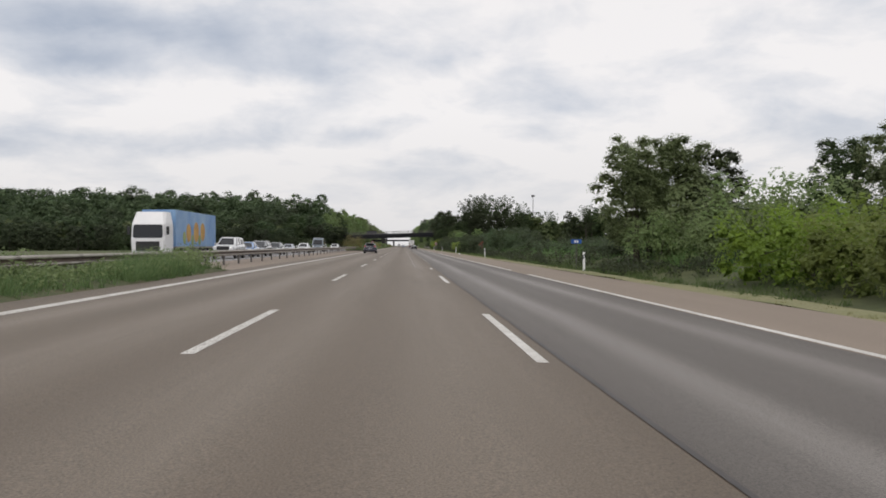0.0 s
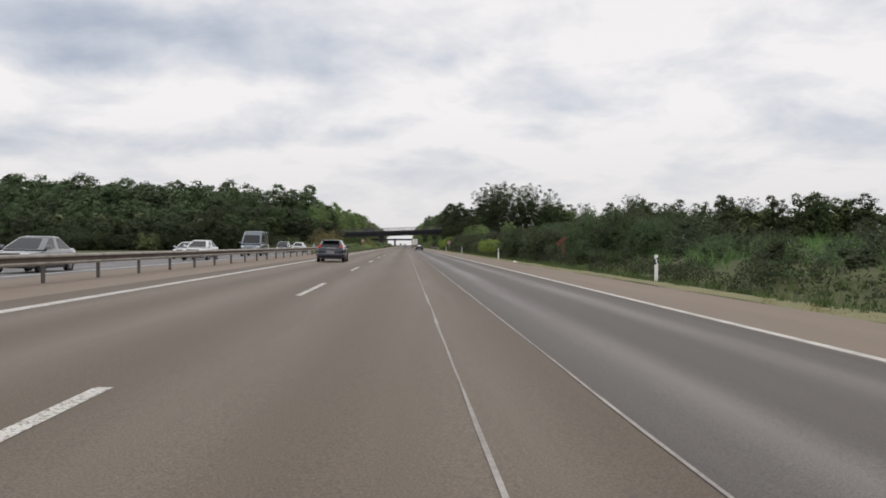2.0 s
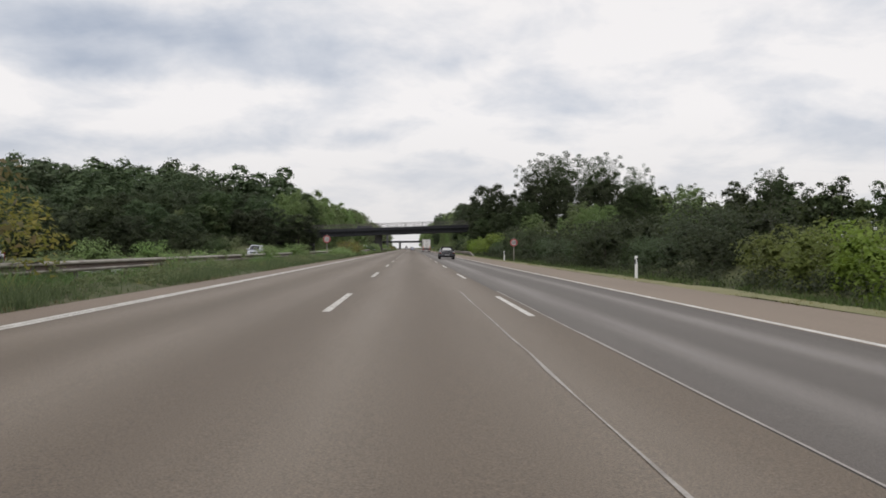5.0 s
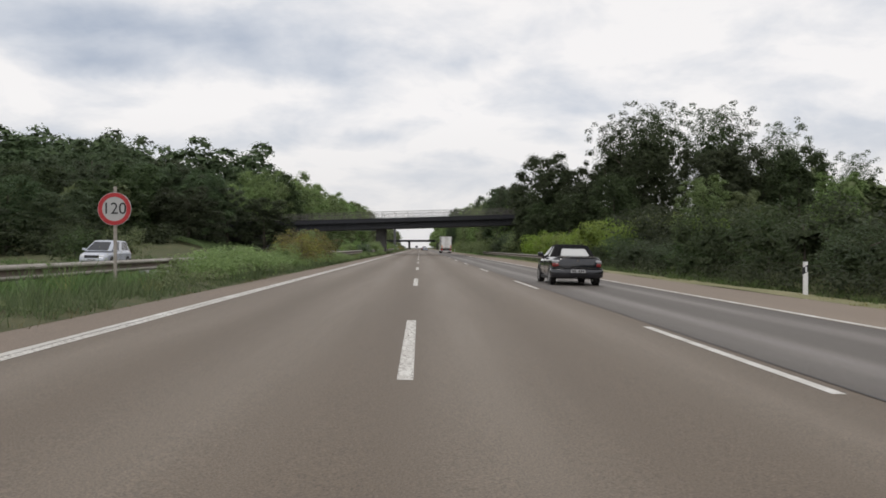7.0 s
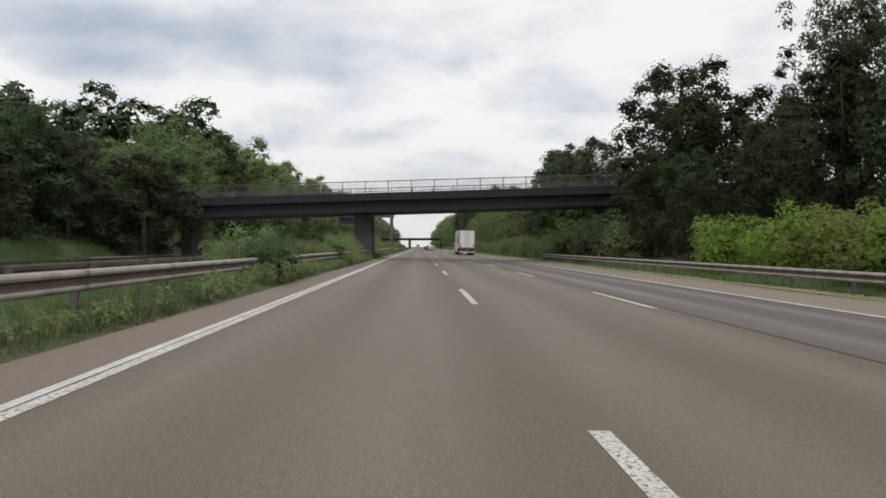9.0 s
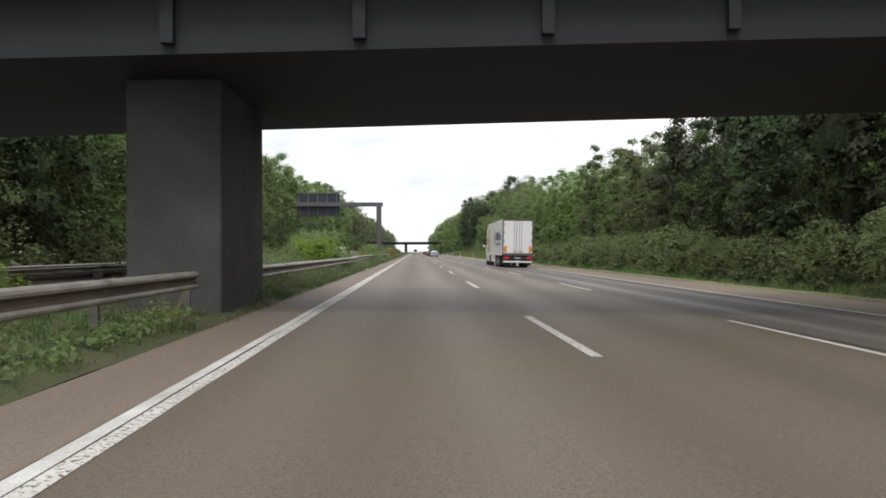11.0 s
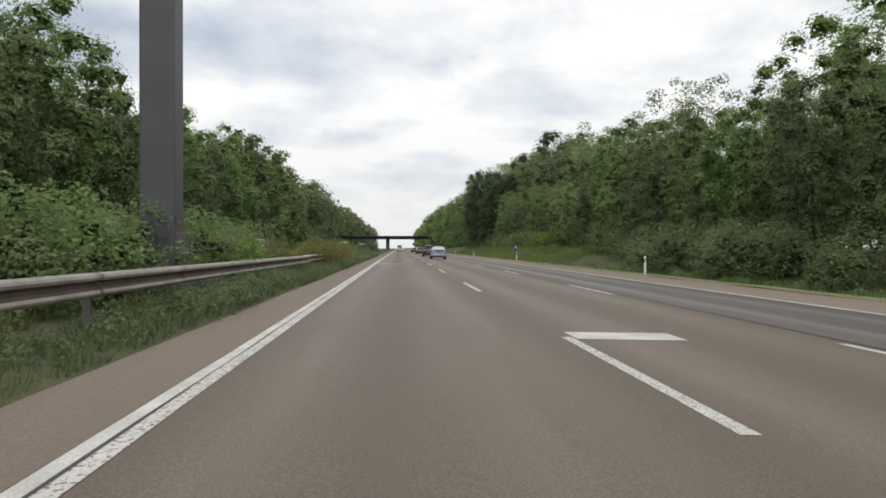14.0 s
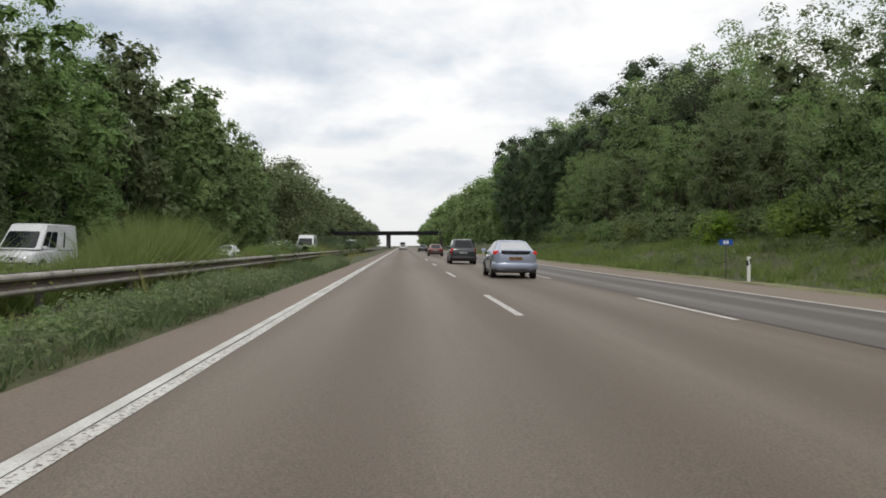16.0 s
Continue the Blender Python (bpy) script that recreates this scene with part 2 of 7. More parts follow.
def asphalt(name, base, worn, tracks, x0, x1, rough_worn):
    """Asphalt with fine chippings, stains, and smoother wheel tracks that run along the lane."""
    m = mat(name, base, tuple(v * 0.82 for v in base), 0.35, 62, 0.85, 0.3, stretch=(1.0, 0.12, 1), grain=0.85)
    n, l = m.node_tree.nodes, m.node_tree.links
    b = n["Principled BSDF"]
    hsv = b.inputs["Base Color"].links[0].from_node
    src = hsv.inputs["Color"].links[0].from_socket
    tc = n.new("ShaderNodeTexCoord")
    sep = n.new("ShaderNodeSeparateXYZ")
    l.new(tc.outputs["Object"], sep.inputs[0])
    at = n.new("ShaderNodeMapRange")
    at.inputs["From Min"].default_value = x0
    at.inputs["From Max"].default_value = x1
    wob = node(n, "ShaderNodeTexNoise", Scale=0.05, Detail=2.0)
    l.new(tc.outputs["Object"], wob.inputs["Vector"])
    off = n.new("ShaderNodeMath")
    off.operation = "MULTIPLY_ADD"
    off.inputs[1].default_value = 0.5
    l.new(wob.outputs["Fac"], off.inputs[0])
    l.new(sep.outputs["X"], off.inputs[2])
    sub = n.new("ShaderNodeMath")
    sub.operation = "SUBTRACT"
    sub.inputs[1].default_value = 0.25
    l.new(off.outputs[0], sub.inputs[0])
    l.new(sub.outputs[0], at.inputs["Value"])
    ramp = n.new("ShaderNodeValToRGB")
    ramp.color_ramp.interpolation = "EASE"
    e = ramp.color_ramp.elements
    e[0].position, e[0].color = 0.0, (tracks[0][1],) * 3 + (1,)
    e[1].position, e[1].color = 1.0, (tracks[-1][1],) * 3 + (1,)
    for p, v in tracks[1:-1]:
        e.new(p).color = (v, v, v, 1)
    l.new(at.outputs[0], ramp.inputs[0])
    patch = node(n, "ShaderNodeTexNoise", Scale=0.6, Detail=5.0, Roughness=0.65)
    mp = n.new("ShaderNodeMapping")
    mp.inputs["Scale"].default_value = (1.2, 0.06, 1)
    l.new(tc.outputs["Object"], mp.inputs["Vector"])
    l.new(mp.outputs[0], patch.inputs["Vector"])
    f = n.new("ShaderNodeMath")
    f.operation = "MULTIPLY"
    l.new(ramp.outputs[0], f.inputs[0])
    spread = n.new("ShaderNodeMapRange")
    spread.inputs["From Min"].default_value = 0.3
    spread.inputs["From Max"].default_value = 0.7
    spread.inputs["To Min"].default_value = 0.35
    spread.inputs["To Max"].default_value = 1.15
    l.new(patch.outputs["Fac"], spread.inputs["Value"])
    l.new(spread.outputs[0], f.inputs[1])
    mix = n.new("ShaderNodeMix")
    mix.data_type = "RGBA"
    mix.inputs["B"].default_value = (*worn, 1)
    l.new(f.outputs[0], mix.inputs["Factor"])
    l.new(src, mix.inputs["A"])
    l.new(mix.outputs["Result"], hsv.inputs["Color"])
    r = n.new("ShaderNodeMapRange")
    r.inputs["To Min"].default_value = 0.68
    r.inputs["To Max"].default_value = rough_worn
    l.new(f.outputs[0], r.inputs["Value"])
    l.new(r.outputs[0], b.inputs["Roughness"])
    return m


M = {
    "asphalt_brown": asphalt("brown asphalt", (0.128, 0.098, 0.069), (0.168, 0.135, 0.1), [(0.0, 0.0), (0.12, 0.3), (0.2, 0.9), (0.3, 0.15), (0.42, 0.9), (0.54, 0.1), (0.66, 0.9), (0.76, 0.2), (0.9, 0.9), (1.0, 0.1)], -5.2, 4.0, 0.56),
    "asphalt_grey": asphalt("grey asphalt", (0.097, 0.084, 0.073), (0.172, 0.154, 0.137), [(0.0, 0.1), (0.12, 0.35), (0.27, 1.0), (0.42, 0.15), (0.58, 0.2), (0.74, 0.95), (0.88, 0.2), (1.0, 0.0)], 4.0, 7.62, 0.5),
    "shoulder": mat("shoulder asphalt", (0.25, 0.2, 0.157), (0.205, 0.165, 0.13), 0.4, 40, 0.88, 0, stretch=(1, 0.08, 1), grain=0.35),
    "edge_strip": mat("reddish asphalt", (0.21, 0.164, 0.127), (0.168, 0.133, 0.104), 0.5, 34, 0.8, 0.3, stretch=(1, 0.1, 1), grain=0.4),
    "faded_orange": mat("faded orange-brown film", (0.24, 0.075, 0.035), (0.14, 0.06, 0.04), 4, 20, 0.7, grain=0.2),
    "faded_brown": mat("weathered brown board", (0.13, 0.075, 0.05), (0.08, 0.055, 0.04), 4, 20, 0.8, grain=0.2),
    "asphalt_far": mat("pale grey asphalt", (0.17, 0.165, 0.165), (0.13, 0.125, 0.125), 0.5, 120, 0.7, 0, stretch=(1, 0.05, 1), grain=0.3),
    "paint": mat("worn white road paint", (0.66, 0.65, 0.62), (0.44, 0.42, 0.38), 1.6, 55, 0.7, 0, grain=0.4),
    "paint_dots": dotted_paint("dotted white road paint", (0.15, 0.12, 0.098)),
    "paint_thin": mat("faded white seam", (0.42, 0.4, 0.37), (0.25, 0.23, 0.21), 1.2, 30, 0.8, grain=0.3),
    "seam": mat("black joint filler", (0.03, 0.028, 0.027), (0.06, 0.052, 0.048), 1.5, 30, 0.6),
    "grass_ground": mat("rough grass ground", (0.05, 0.068, 0.022), (0.095, 0.09, 0.042), 0.8, 24, 0.95, 0.6, grain=0.4),
    "field": mat("green meadow ground", (0.045, 0.068, 0.02), (0.105, 0.105, 0.042), 0.035, 1.1, 0.95, 0.5, grain=0.35),
    "verge": mat("mown verge", (0.16, 0.17, 0.07), (0.24, 0.22, 0.12), 0.6, 14, 0.95, 0.6, grain=0.4),
    "steel": mat("weathered galvanised steel", (0.4, 0.37, 0.33), (0.24, 0.215, 0.185), 1.6, 24, 0.55, 0.05, 0.3, grain=0.18),
    "rusty_groove": mat("dirty rust-brown steel with groove shade", (0.13, 0.095, 0.075), (0.08, 0.06, 0.05), 1.2, 24, 0.8, 0.05, 0.1, grain=0.25),
    "steel_dark": mat("dull galvanised post", (0.16, 0.15, 0.14), (0.1, 0.09, 0.085), 3, 30, 0.6, 0.1, 0.4),
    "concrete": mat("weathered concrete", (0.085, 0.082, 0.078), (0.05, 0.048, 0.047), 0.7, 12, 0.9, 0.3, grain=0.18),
    "deck": mat("near-black bridge girder", (0.017, 0.018, 0.023), (0.011, 0.012, 0.015), 0.4, 10, 0.75, 0.15, grain=0.2),
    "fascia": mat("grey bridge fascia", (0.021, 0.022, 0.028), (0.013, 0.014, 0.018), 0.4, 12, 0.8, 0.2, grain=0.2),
    "gantry": mat("grey painted gantry steel", (0.11, 0.11, 0.118), (0.085, 0.084, 0.092), 0.9, 20, 0.55, 0.05, 0.2, grain=0.1),
    "sign_back": mat("dark sign back", (0.045, 0.05, 0.065), (0.035, 0.038, 0.05), 0.8, 20, 0.5, 0, 0.3, grain=0.1),
    "bark": mat("grey-brown bark", (0.1, 0.085, 0.066), (0.055, 0.047, 0.038), 3, 18, 0.95, 0.6, stretch=(1, 1, 0.25), grain=0.3),
    "leaf": leaf_mat("green leaves", (0.154, 0.22, 0.085), (0.26, 0.342, 0.142)),
    "leaf_dark": leaf_mat("dark green leaves", (0.046, 0.067, 0.03), (0.084, 0.114, 0.05)),
    # Extra blue in this green is painted haze for the far wood.
    "leaf_mid": leaf_mat("haze-tinted mid green leaves", (0.07, 0.1, 0.053), (0.113, 0.154, 0.082)),
    "leaf_bright": leaf_mat("bright yellow-green leaves", (0.15, 0.21, 0.042), (0.235, 0.31, 0.068)),
    "leaf_rust": leaf_mat("yellow-brown young leaves", (0.15, 0.16, 0.045), (0.26, 0.22, 0.075)),
    # Inner leaves, darker than the outer ones: crown shade put into the colour.
    "leaf_core": foliage_mat("shade-toned inner leaves", (0.078, 0.113, 0.042), (0.185, 0.245, 0.09)),
    "core_dark": foliage_mat("dark shade-toned inner leaves", (0.028, 0.042, 0.018), (0.07, 0.098, 0.04)),
    # Blue is raised here too, to match the haze painted in leaf_mid.
    "core_mid": foliage_mat("dull shade-toned inner leaves", (0.042, 0.06, 0.03), (0.104, 0.136, 0.068)),
    "core_bright": foliage_mat("bright shade-toned inner leaves", (0.08, 0.12, 0.02), (0.21, 0.285, 0.048)),
    "blade": leaf_mat("grass blades", (0.091, 0.15, 0.055), (0.184, 0.262, 0.108), 0.45),
    "blade_dark": leaf_mat("dull green grass blades", (0.06, 0.092, 0.03), (0.125, 0.165, 0.062), 0.45),
    "blade_meadow": leaf_mat("yellow-green meadow grass", (0.136, 0.185, 0.05), (0.24, 0.29, 0.098), 0.45),
    "blade_dry": leaf_mat("dry grass stalks", (0.16, 0.16, 0.06), (0.32, 0.29, 0.13), 0.3),
    "white": mat("white paint", (0.82, 0.82, 0.82), (0.75, 0.755, 0.76), 0.6, 15, 0.35, grain=0.05),
    "sign_white": mat("dull white sign film", (0.42, 0.42, 0.42), (0.36, 0.36, 0.36), 2, 15, 0.5, grain=0.05),
    "black": mat("black plastic", (0.018, 0.018, 0.019), (0.026, 0.026, 0.026), 3, 40, 0.55, grain=0.15),
    "tyre": mat("tyre rubber", (0.022, 0.021, 0.021), (0.035, 0.033, 0.031), 6, 40, 0.85, 0.2, grain=0.2),
    "rim": mat("alloy rim", (0.55, 0.55, 0.56), (0.45, 0.45, 0.46), 6, 40, 0.35, 0, 0.35, grain=0.1),
    "glass": glass_mat("dark car glass", (0.012, 0.014, 0.017)),
    # Opaque; its pale colour stands in for daylight seen through the cabin.
    "light_glass": glass_mat("opaque glass in see-through tone", (0.2, 0.225, 0.215)),
    # Pale base colour holds the sky reflection of the rear windows.
    "sky_painted_glass": glass_mat("rear window with painted sky reflection", (0.5, 0.51, 0.51)),
    "red_lamp": lamp_mat("red tail lamp", (0.17, 0.01, 0.01)),
    "red_lit": lamp_mat("lit red tail lamp", (0.5, 0.022, 0.02), 0.35),
    "smoke_lamp": lamp_mat("clear grey lamp", (0.34, 0.34, 0.36)),
    "amber": lamp_mat("amber lamp", (0.8, 0.28, 0.03)),
    "clear": lamp_mat("clear headlamp", (0.75, 0.77, 0.8)),
    "orange_plate": mat("dull orange number plate", (0.3, 0.16, 0.06), (0.24, 0.12, 0.05), 3, 30, 0.45, grain=0.05),
    "plate": mat("dusty number plate", (0.4, 0.4, 0.41), (0.32, 0.32, 0.33), 3, 30, 0.45, grain=0.05),
    "ink": mat("black ink", (0.02, 0.02, 0.022), rough=0.6),
    "red": mat("red sign film", (0.4, 0.022, 0.028), rough=0.45, grain=0.05),
    "blue_sign": mat("blue sign film", (0.02, 0.1, 0.42), rough=0.45, grain=0.05),
    "logo_blue": mat("dark blue lettering film", (0.03, 0.045, 0.22), rough=0.4, grain=0.04),
    "logo_yellow": mat("yellow film", (0.78, 0.56, 0.02), rough=0.4, grain=0.04),
    "logo_grey": mat("grey lettering film", (0.2, 0.2, 0.24), rough=0.4, grain=0.04),
}

# ---- mesh tools ----


def mesh_object(name, verts, faces, material, parent=None, smooth=False, label=""):
    me = bpy.data.meshes.new(name)
    me.from_pydata([tuple(v) for v in verts], [], [tuple(f) for f in faces])
    if isinstance(material, (list, tuple)):
        for x in material:
            me.materials.append(x)
    else:
        me.materials.append(material)
    if smooth:
        me.polygons.foreach_set("use_smooth", [True] * len(me.polygons))
    me.update()
    ob = new(name, me)
    if parent:
        ob.parent = parent
    if label:
        ob["label"] = label
    return ob


def part(name, bm, material, parent=None, label="", smooth=False, at=None):
    me = bpy.data.meshes.new(name)
    bmesh.ops.recalc_face_normals(bm, faces=bm.faces)
    bm.to_mesh(me)
    bm.free()
    me.materials.append(material)
    if smooth:
        me.polygons.foreach_set("use_smooth", [True] * len(me.polygons))
    ob = new(name, me)
    if parent:
        ob.parent = parent
    if at is not None:
        ob.matrix_basis = at
    if label:
        ob["label"] = label
    return ob


def root(name, x, y, z, rz=0, **tags):
    ob = new(name)
    ob.matrix_basis = pose(x, y, z, 0, 0, rz)
    return tagged(ob, **tags)


def add_box(bm, x0, x1, y0, y1, z0, z1, bevel=0.0):
    r = bmesh.ops.create_cube(bm, size=1)
    for v in r["verts"]:
        v.co = Vector((x0 + (v.co.x + 0.5) * (x1 - x0), y0 + (v.co.y + 0.5) * (y1 - y0), z0 + (v.co.z + 0.5) * (z1 - z0)))
    if bevel:
        edges = list({e for v in r["verts"] for e in v.link_edges})
        bmesh.ops.bevel(bm, geom=edges, offset=bevel, segments=2, affect="EDGES", profile=0.6)
    return bm


def box(x0, x1, y0, y1, z0, z1, bevel=0.0):
    return add_box(bmesh.new(), x0, x1, y0, y1, z0, z1, bevel)


def add_prism(bm, pts, axis, a, b):
    """A polygon given in the two other axes, drawn out along axis from a to b."""
    def place(p, d):
        return {"x": (d, p[0], p[1]), "y": (p[0], d, p[1]), "z": (p[0], p[1], d)}[axis]
    lo = [bm.verts.new(place(p, a)) for p in pts]
    hi = [bm.verts.new(place(p, b)) for p in pts]
    bm.faces.new(lo)
    bm.faces.new(hi)
    for i in range(len(pts)):
        j = (i + 1) % len(pts)
        bm.faces.new((lo[i], lo[j], hi[j], hi[i]))
    return bm


def add_tube(bm, pts, radii, seg=7):
    rings = []
    for i, p in enumerate(pts):
        p = Vector(p)
        d = (Vector(pts[min(i + 1, len(pts) - 1)]) - Vector(pts[max(i - 1, 0)])).normalized()
        a = d.orthogonal().normalized()
        c = d.cross(a)
        rings.append([bm.verts.new(p + radii[i] * (math.cos(2 * math.pi * k / seg) * a + math.sin(2 * math.pi * k / seg) * c)) for k in range(seg)])
    for r, s in zip(rings, rings[1:]):
        for k in range(seg):
            bm.faces.new((r[k], r[(k + 1) % seg], s[(k + 1) % seg], s[k]))
    bm.faces.new(rings[0])
    bm.faces.new(rings[-1])
    return bm


def disc(bm, centre, radius, axis, depth, seg=20, inner=0.0):
    """A disc or ring of the given depth along axis."""
    c = Vector(centre)
    u, v, w = {"x": ((0, 1, 0), (0, 0, 1), (1, 0, 0)), "y": ((1, 0, 0), (0, 0, 1), (0, 1, 0)), "z": ((1, 0, 0), (0, 1, 0), (0, 0, 1))}[axis]
    u, v, w = Vector(u), Vector(v), Vector(w)
    rings = []
    for d in (0, depth):
        for r in (radius, inner) if inner else (radius,):
            rings.append([bm.verts.new(c + w * d + r * (math.cos(2 * math.pi * k / seg) * u + math.sin(2 * math.pi * k / seg) * v)) for k in range(seg)])
    if inner:
        o0, i0, o1, i1 = rings
        for a, b in ((o0, i0), (i0, i1), (i1, o1), (o1, o0)):
            for k in range(seg):
                j = (k + 1) % seg
                bm.faces.new((a[k], a[j], b[j], b[k]))
    else:
        a, b = rings
        bm.faces.new(a)
        bm.faces.new(b)
        for k in range(seg):
            j = (k + 1) % seg
            bm.faces.new((a[k], a[j], b[j], b[k]))
    return bm


def text(body, size, material, parent, m, name="lettering"):
    cu = bpy.data.curves.new(name, "FONT")
    cu.body = body
    cu.size = size
    cu.extrude = 0.002
    cu.align_x = "CENTER"
    cu.align_y = "CENTER"
    cu.materials.append(material)
    ob = new(name, cu)
    ob.parent = parent
    ob.matrix_basis = m
    return ob


# ---- ground and carriageways ----
FALL = 0.02
Y0, Y1 = -120.0, 1500.0


def road_z(x):
    return -FALL * x


def opposite_z(x):
    return 0.15 + FALL * (x + 9.6)


def sheet(name, xs, zs, ya, yb, material, step=30.0, label="", rough=0.0, category=""):
    """A strip of surface along the road with the given cross profile."""
    n = max(2, int((yb - ya) / step) + 1)
    ys = np.linspace(ya, yb, n)
    verts, faces = [], []
    for y in ys:
        for x, z in zip(xs, zs):
            dz = rough * noise.noise((x * 0.6, y * 0.25, 3.1)) if rough else 0
            verts.append((x, y, z + dz))
    k = len(xs)
    for i in range(n - 1):
        for j in range(k - 1):
            a = i * k + j
            faces.append((a, a + 1, a + k + 1, a + k))
    return tagged(mesh_object(name, verts, faces, material, smooth=True), label=label, kind="structure", category=category)


def build_ground():
    xs = [-3000, -400, -120, -60, -34, -27, -24.6, -9.0, -6, 0, 10.0, 10.7, 12.2, 13.6, 17, 24, 60, 3000]
    zs = [6, 0.6, -0.2, -0.3, -0.2, -0.35, -0.35, -0.2, -0.2, -0.3, -0.5, -0.34, -0.5, -0.3, 0.4, 1.0, 1.2, 6]
    n = 40
    ys = [-3000, -600, *np.linspace(-150, 1500, n - 4), 2200, 3600]
    verts = [(x, y, z) for y in ys for x, z in zip(xs, zs)]
    k = len(xs)
    faces = [(i * k + j, i * k + j + 1, i * k + k + j + 1, i * k + k + j) for i in range(len(ys) - 1) for j in range(k - 1)]
    tagged(mesh_object("ground", verts, faces, M["field"], smooth=True), label="rough green grassland beside the motorway", kind="structure")


build_ground()
sheet("road", [-5.2, -2, 1, 4.0], [road_z(v) for v in (-5.2, -2, 1, 4.0)], Y0, Y1, M["asphalt_brown"], label="brownish worn asphalt of two motorway lanes")
sheet("road_slow_lane", [4.0, 5.8, 7.7], [road_z(v) for v in (4.0, 5.8, 7.7)], Y0, Y1, M["asphalt_grey"], label="newer grey asphalt with polished wheel tracks")
sheet("pavement", [7.7, 9.2, 10.65], [road_z(v) for v in (7.7, 9.2, 10.65)], Y0, Y1, M["shoulder"], label="reddish brown asphalt hard shoulder")
sheet("road_edge", [-5.2, -4.24], [road_z(-5.2) + 0.004, road_z(-4.24) + 0.004], 152, 760, M["edge_strip"], label="reddish asphalt strip outside the edge line")
sheet("road_opposite", [-24.4, -20, -15, -9.6], [opposite_z(v) for v in (-24.4, -20, -15, -9.6)], Y0, Y1, M["asphalt_far"], label="pale grey asphalt of the opposite carriageway")
sheet("median_paving", [-9.6, -7.4, -5.2], [0.146, 0.126, 0.1], 27, 152, M["shoulder"], label="brown asphalt crossing in the central reserve")
for ya, yb in ((Y0, 27), (152, Y1)):
    sheet("median", [-9.6, -9.2, -8.2, -6.6, -5.6, -5.2], [0.13, 0.2, 0.26, 0.26, 0.18, 0.09], ya, yb, M["grass_ground"], 1.2 if yb < 700 else 4, "weedy grass central reserve", 0.12)
sheet("verge", [10.65, 11.2, 12.0], [-0.2, -0.17, -0.24], Y0, Y1, M["verge"], 3, "strip of mown pale grass beside the shoulder", 0.06)


def strip(name, x, width, ya, yb, material, lift=0.004, z_of=road_z, label="", ragged=0.0):
    """Paint 4 mm above the asphalt, in lengths with slightly uneven edges."""
    n = max(2, int((yb - ya) / (1.5 if ragged else 60)) + 1)
    ys = np.linspace(ya, yb, n)
    verts, faces = [], []
    for i, y in enumerate(ys):
        for side in (-0.5, 0.5):
            w = x + side * width + (ragged * noise.noise((y * 0.9, side * 7, x)) if ragged else 0)
            verts.append((w, y, z_of(w) + lift))
    for i in range(n - 1):
        faces.append((2 * i, 2 * i + 1, 2 * i + 3, 2 * i + 2))
    return tagged(mesh_object(name, verts, faces, material), label=label, kind="structure")


def build_markings():
    strip("edge_line", -4.165, 0.13, Y0, 700, M["paint"], label="worn solid white edge line", ragged=0.008)
    strip("edge_line", -4.02, 0.14, Y0, 700, M["paint_dots"], 0.005, label="dotted white paint beside the edge line", ragged=0.012)
    strip("edge_line", -4.09, 0.27, 700, Y1, M["paint"], label="worn solid white edge line")
    strip("edge_line", 7.83, 0.16, Y0, 27, M["paint"], label="solid white edge line of the shoulder")
    strip("edge_line", 7.83, 0.16, 33, Y1, M["paint"], label="solid white edge line of the shoulder")
    strip("road_seam", -4.096, 0.016, 150, 620, M["seam"], 0.007, label="dark crack along the white edge line", ragged=0.02)
    strip("road_seam", 4.0, 0.06, -20, 45, M["seam"], 0.006, label="black joint between two asphalts", ragged=0.02)
    strip("road_seam", 4.02, 0.034, 45, 170, M["paint_thin"], 0.006, label="pale sealed joint between two asphalts", ragged=0.02)
    strip("road_seam", 3.98, 0.05, 170, 560, M["seam"], 0.006, label="black joint between two asphalts", ragged=0.02)
    strip("road_seam", 2.93, 0.032, 36, 170, M["paint_thin"], 0.006, label="thin pale line along the lane", ragged=0.03)
    strip("edge_line", -10.75, 0.25, Y0, Y1, M["paint"], z_of=opposite_z, label="solid white edge line")
    strip("edge_line", -22.5, 0.2, Y0, Y1, M["paint"], z_of=opposite_z, label="solid white edge line")
    for k in range(-5, 62):
        y = 18 * k
        strip("lane_dash", 0.0, 0.15, y, y + 6, M["paint_dots"], label="white lane dash on brown asphalt")
        if y < 20 or y > 150:
            strip("lane_dash", 3.75, 0.13, y - 0.4, y + 5.6, M["paint"], label="white lane dash on brown asphalt")
        for x in (-14.5, -18.4):
            strip("lane_dash", x, 0.15, y + 5, y + 11, M["paint"], z_of=opposite_z, label="white lane dash on grey asphalt")
    strip("lane_dash", 3.75, 0.13, 33, 35.2, M["paint"], label="short white lane dash on brown asphalt")
    for xa, xb, y in ((0.1, 1.65, 437.75), (-3.85, -2.25, 487.6)):
        strip("cross_bar", (xa + xb) / 2, xb - xa, y, y + 0.95, M["paint"], 0.005, label="wide white bar painted across part of the lane")


build_markings()


# ---- guard rails ----
def rail_profile(side):
    """The W shape of a guard rail beam, seen along the road; side is +1 if it faces +x."""
    pts = [(0.0, 0.0), (0.045, 0.012), (0.078, 0.035), (0.084, 0.06), (0.066, 0.094), (0.016, 0.132), (0.016, 0.178), (0.072, 0.216), (0.084, 0.25), (0.07, 0.282), (0.04, 0.3), (0.0, 0.31)]
    back = [(p[0] - 0.012, p[1]) for p in reversed(pts)]
    return [(side * p[0], p[1] - 0.31) for p in pts + back]


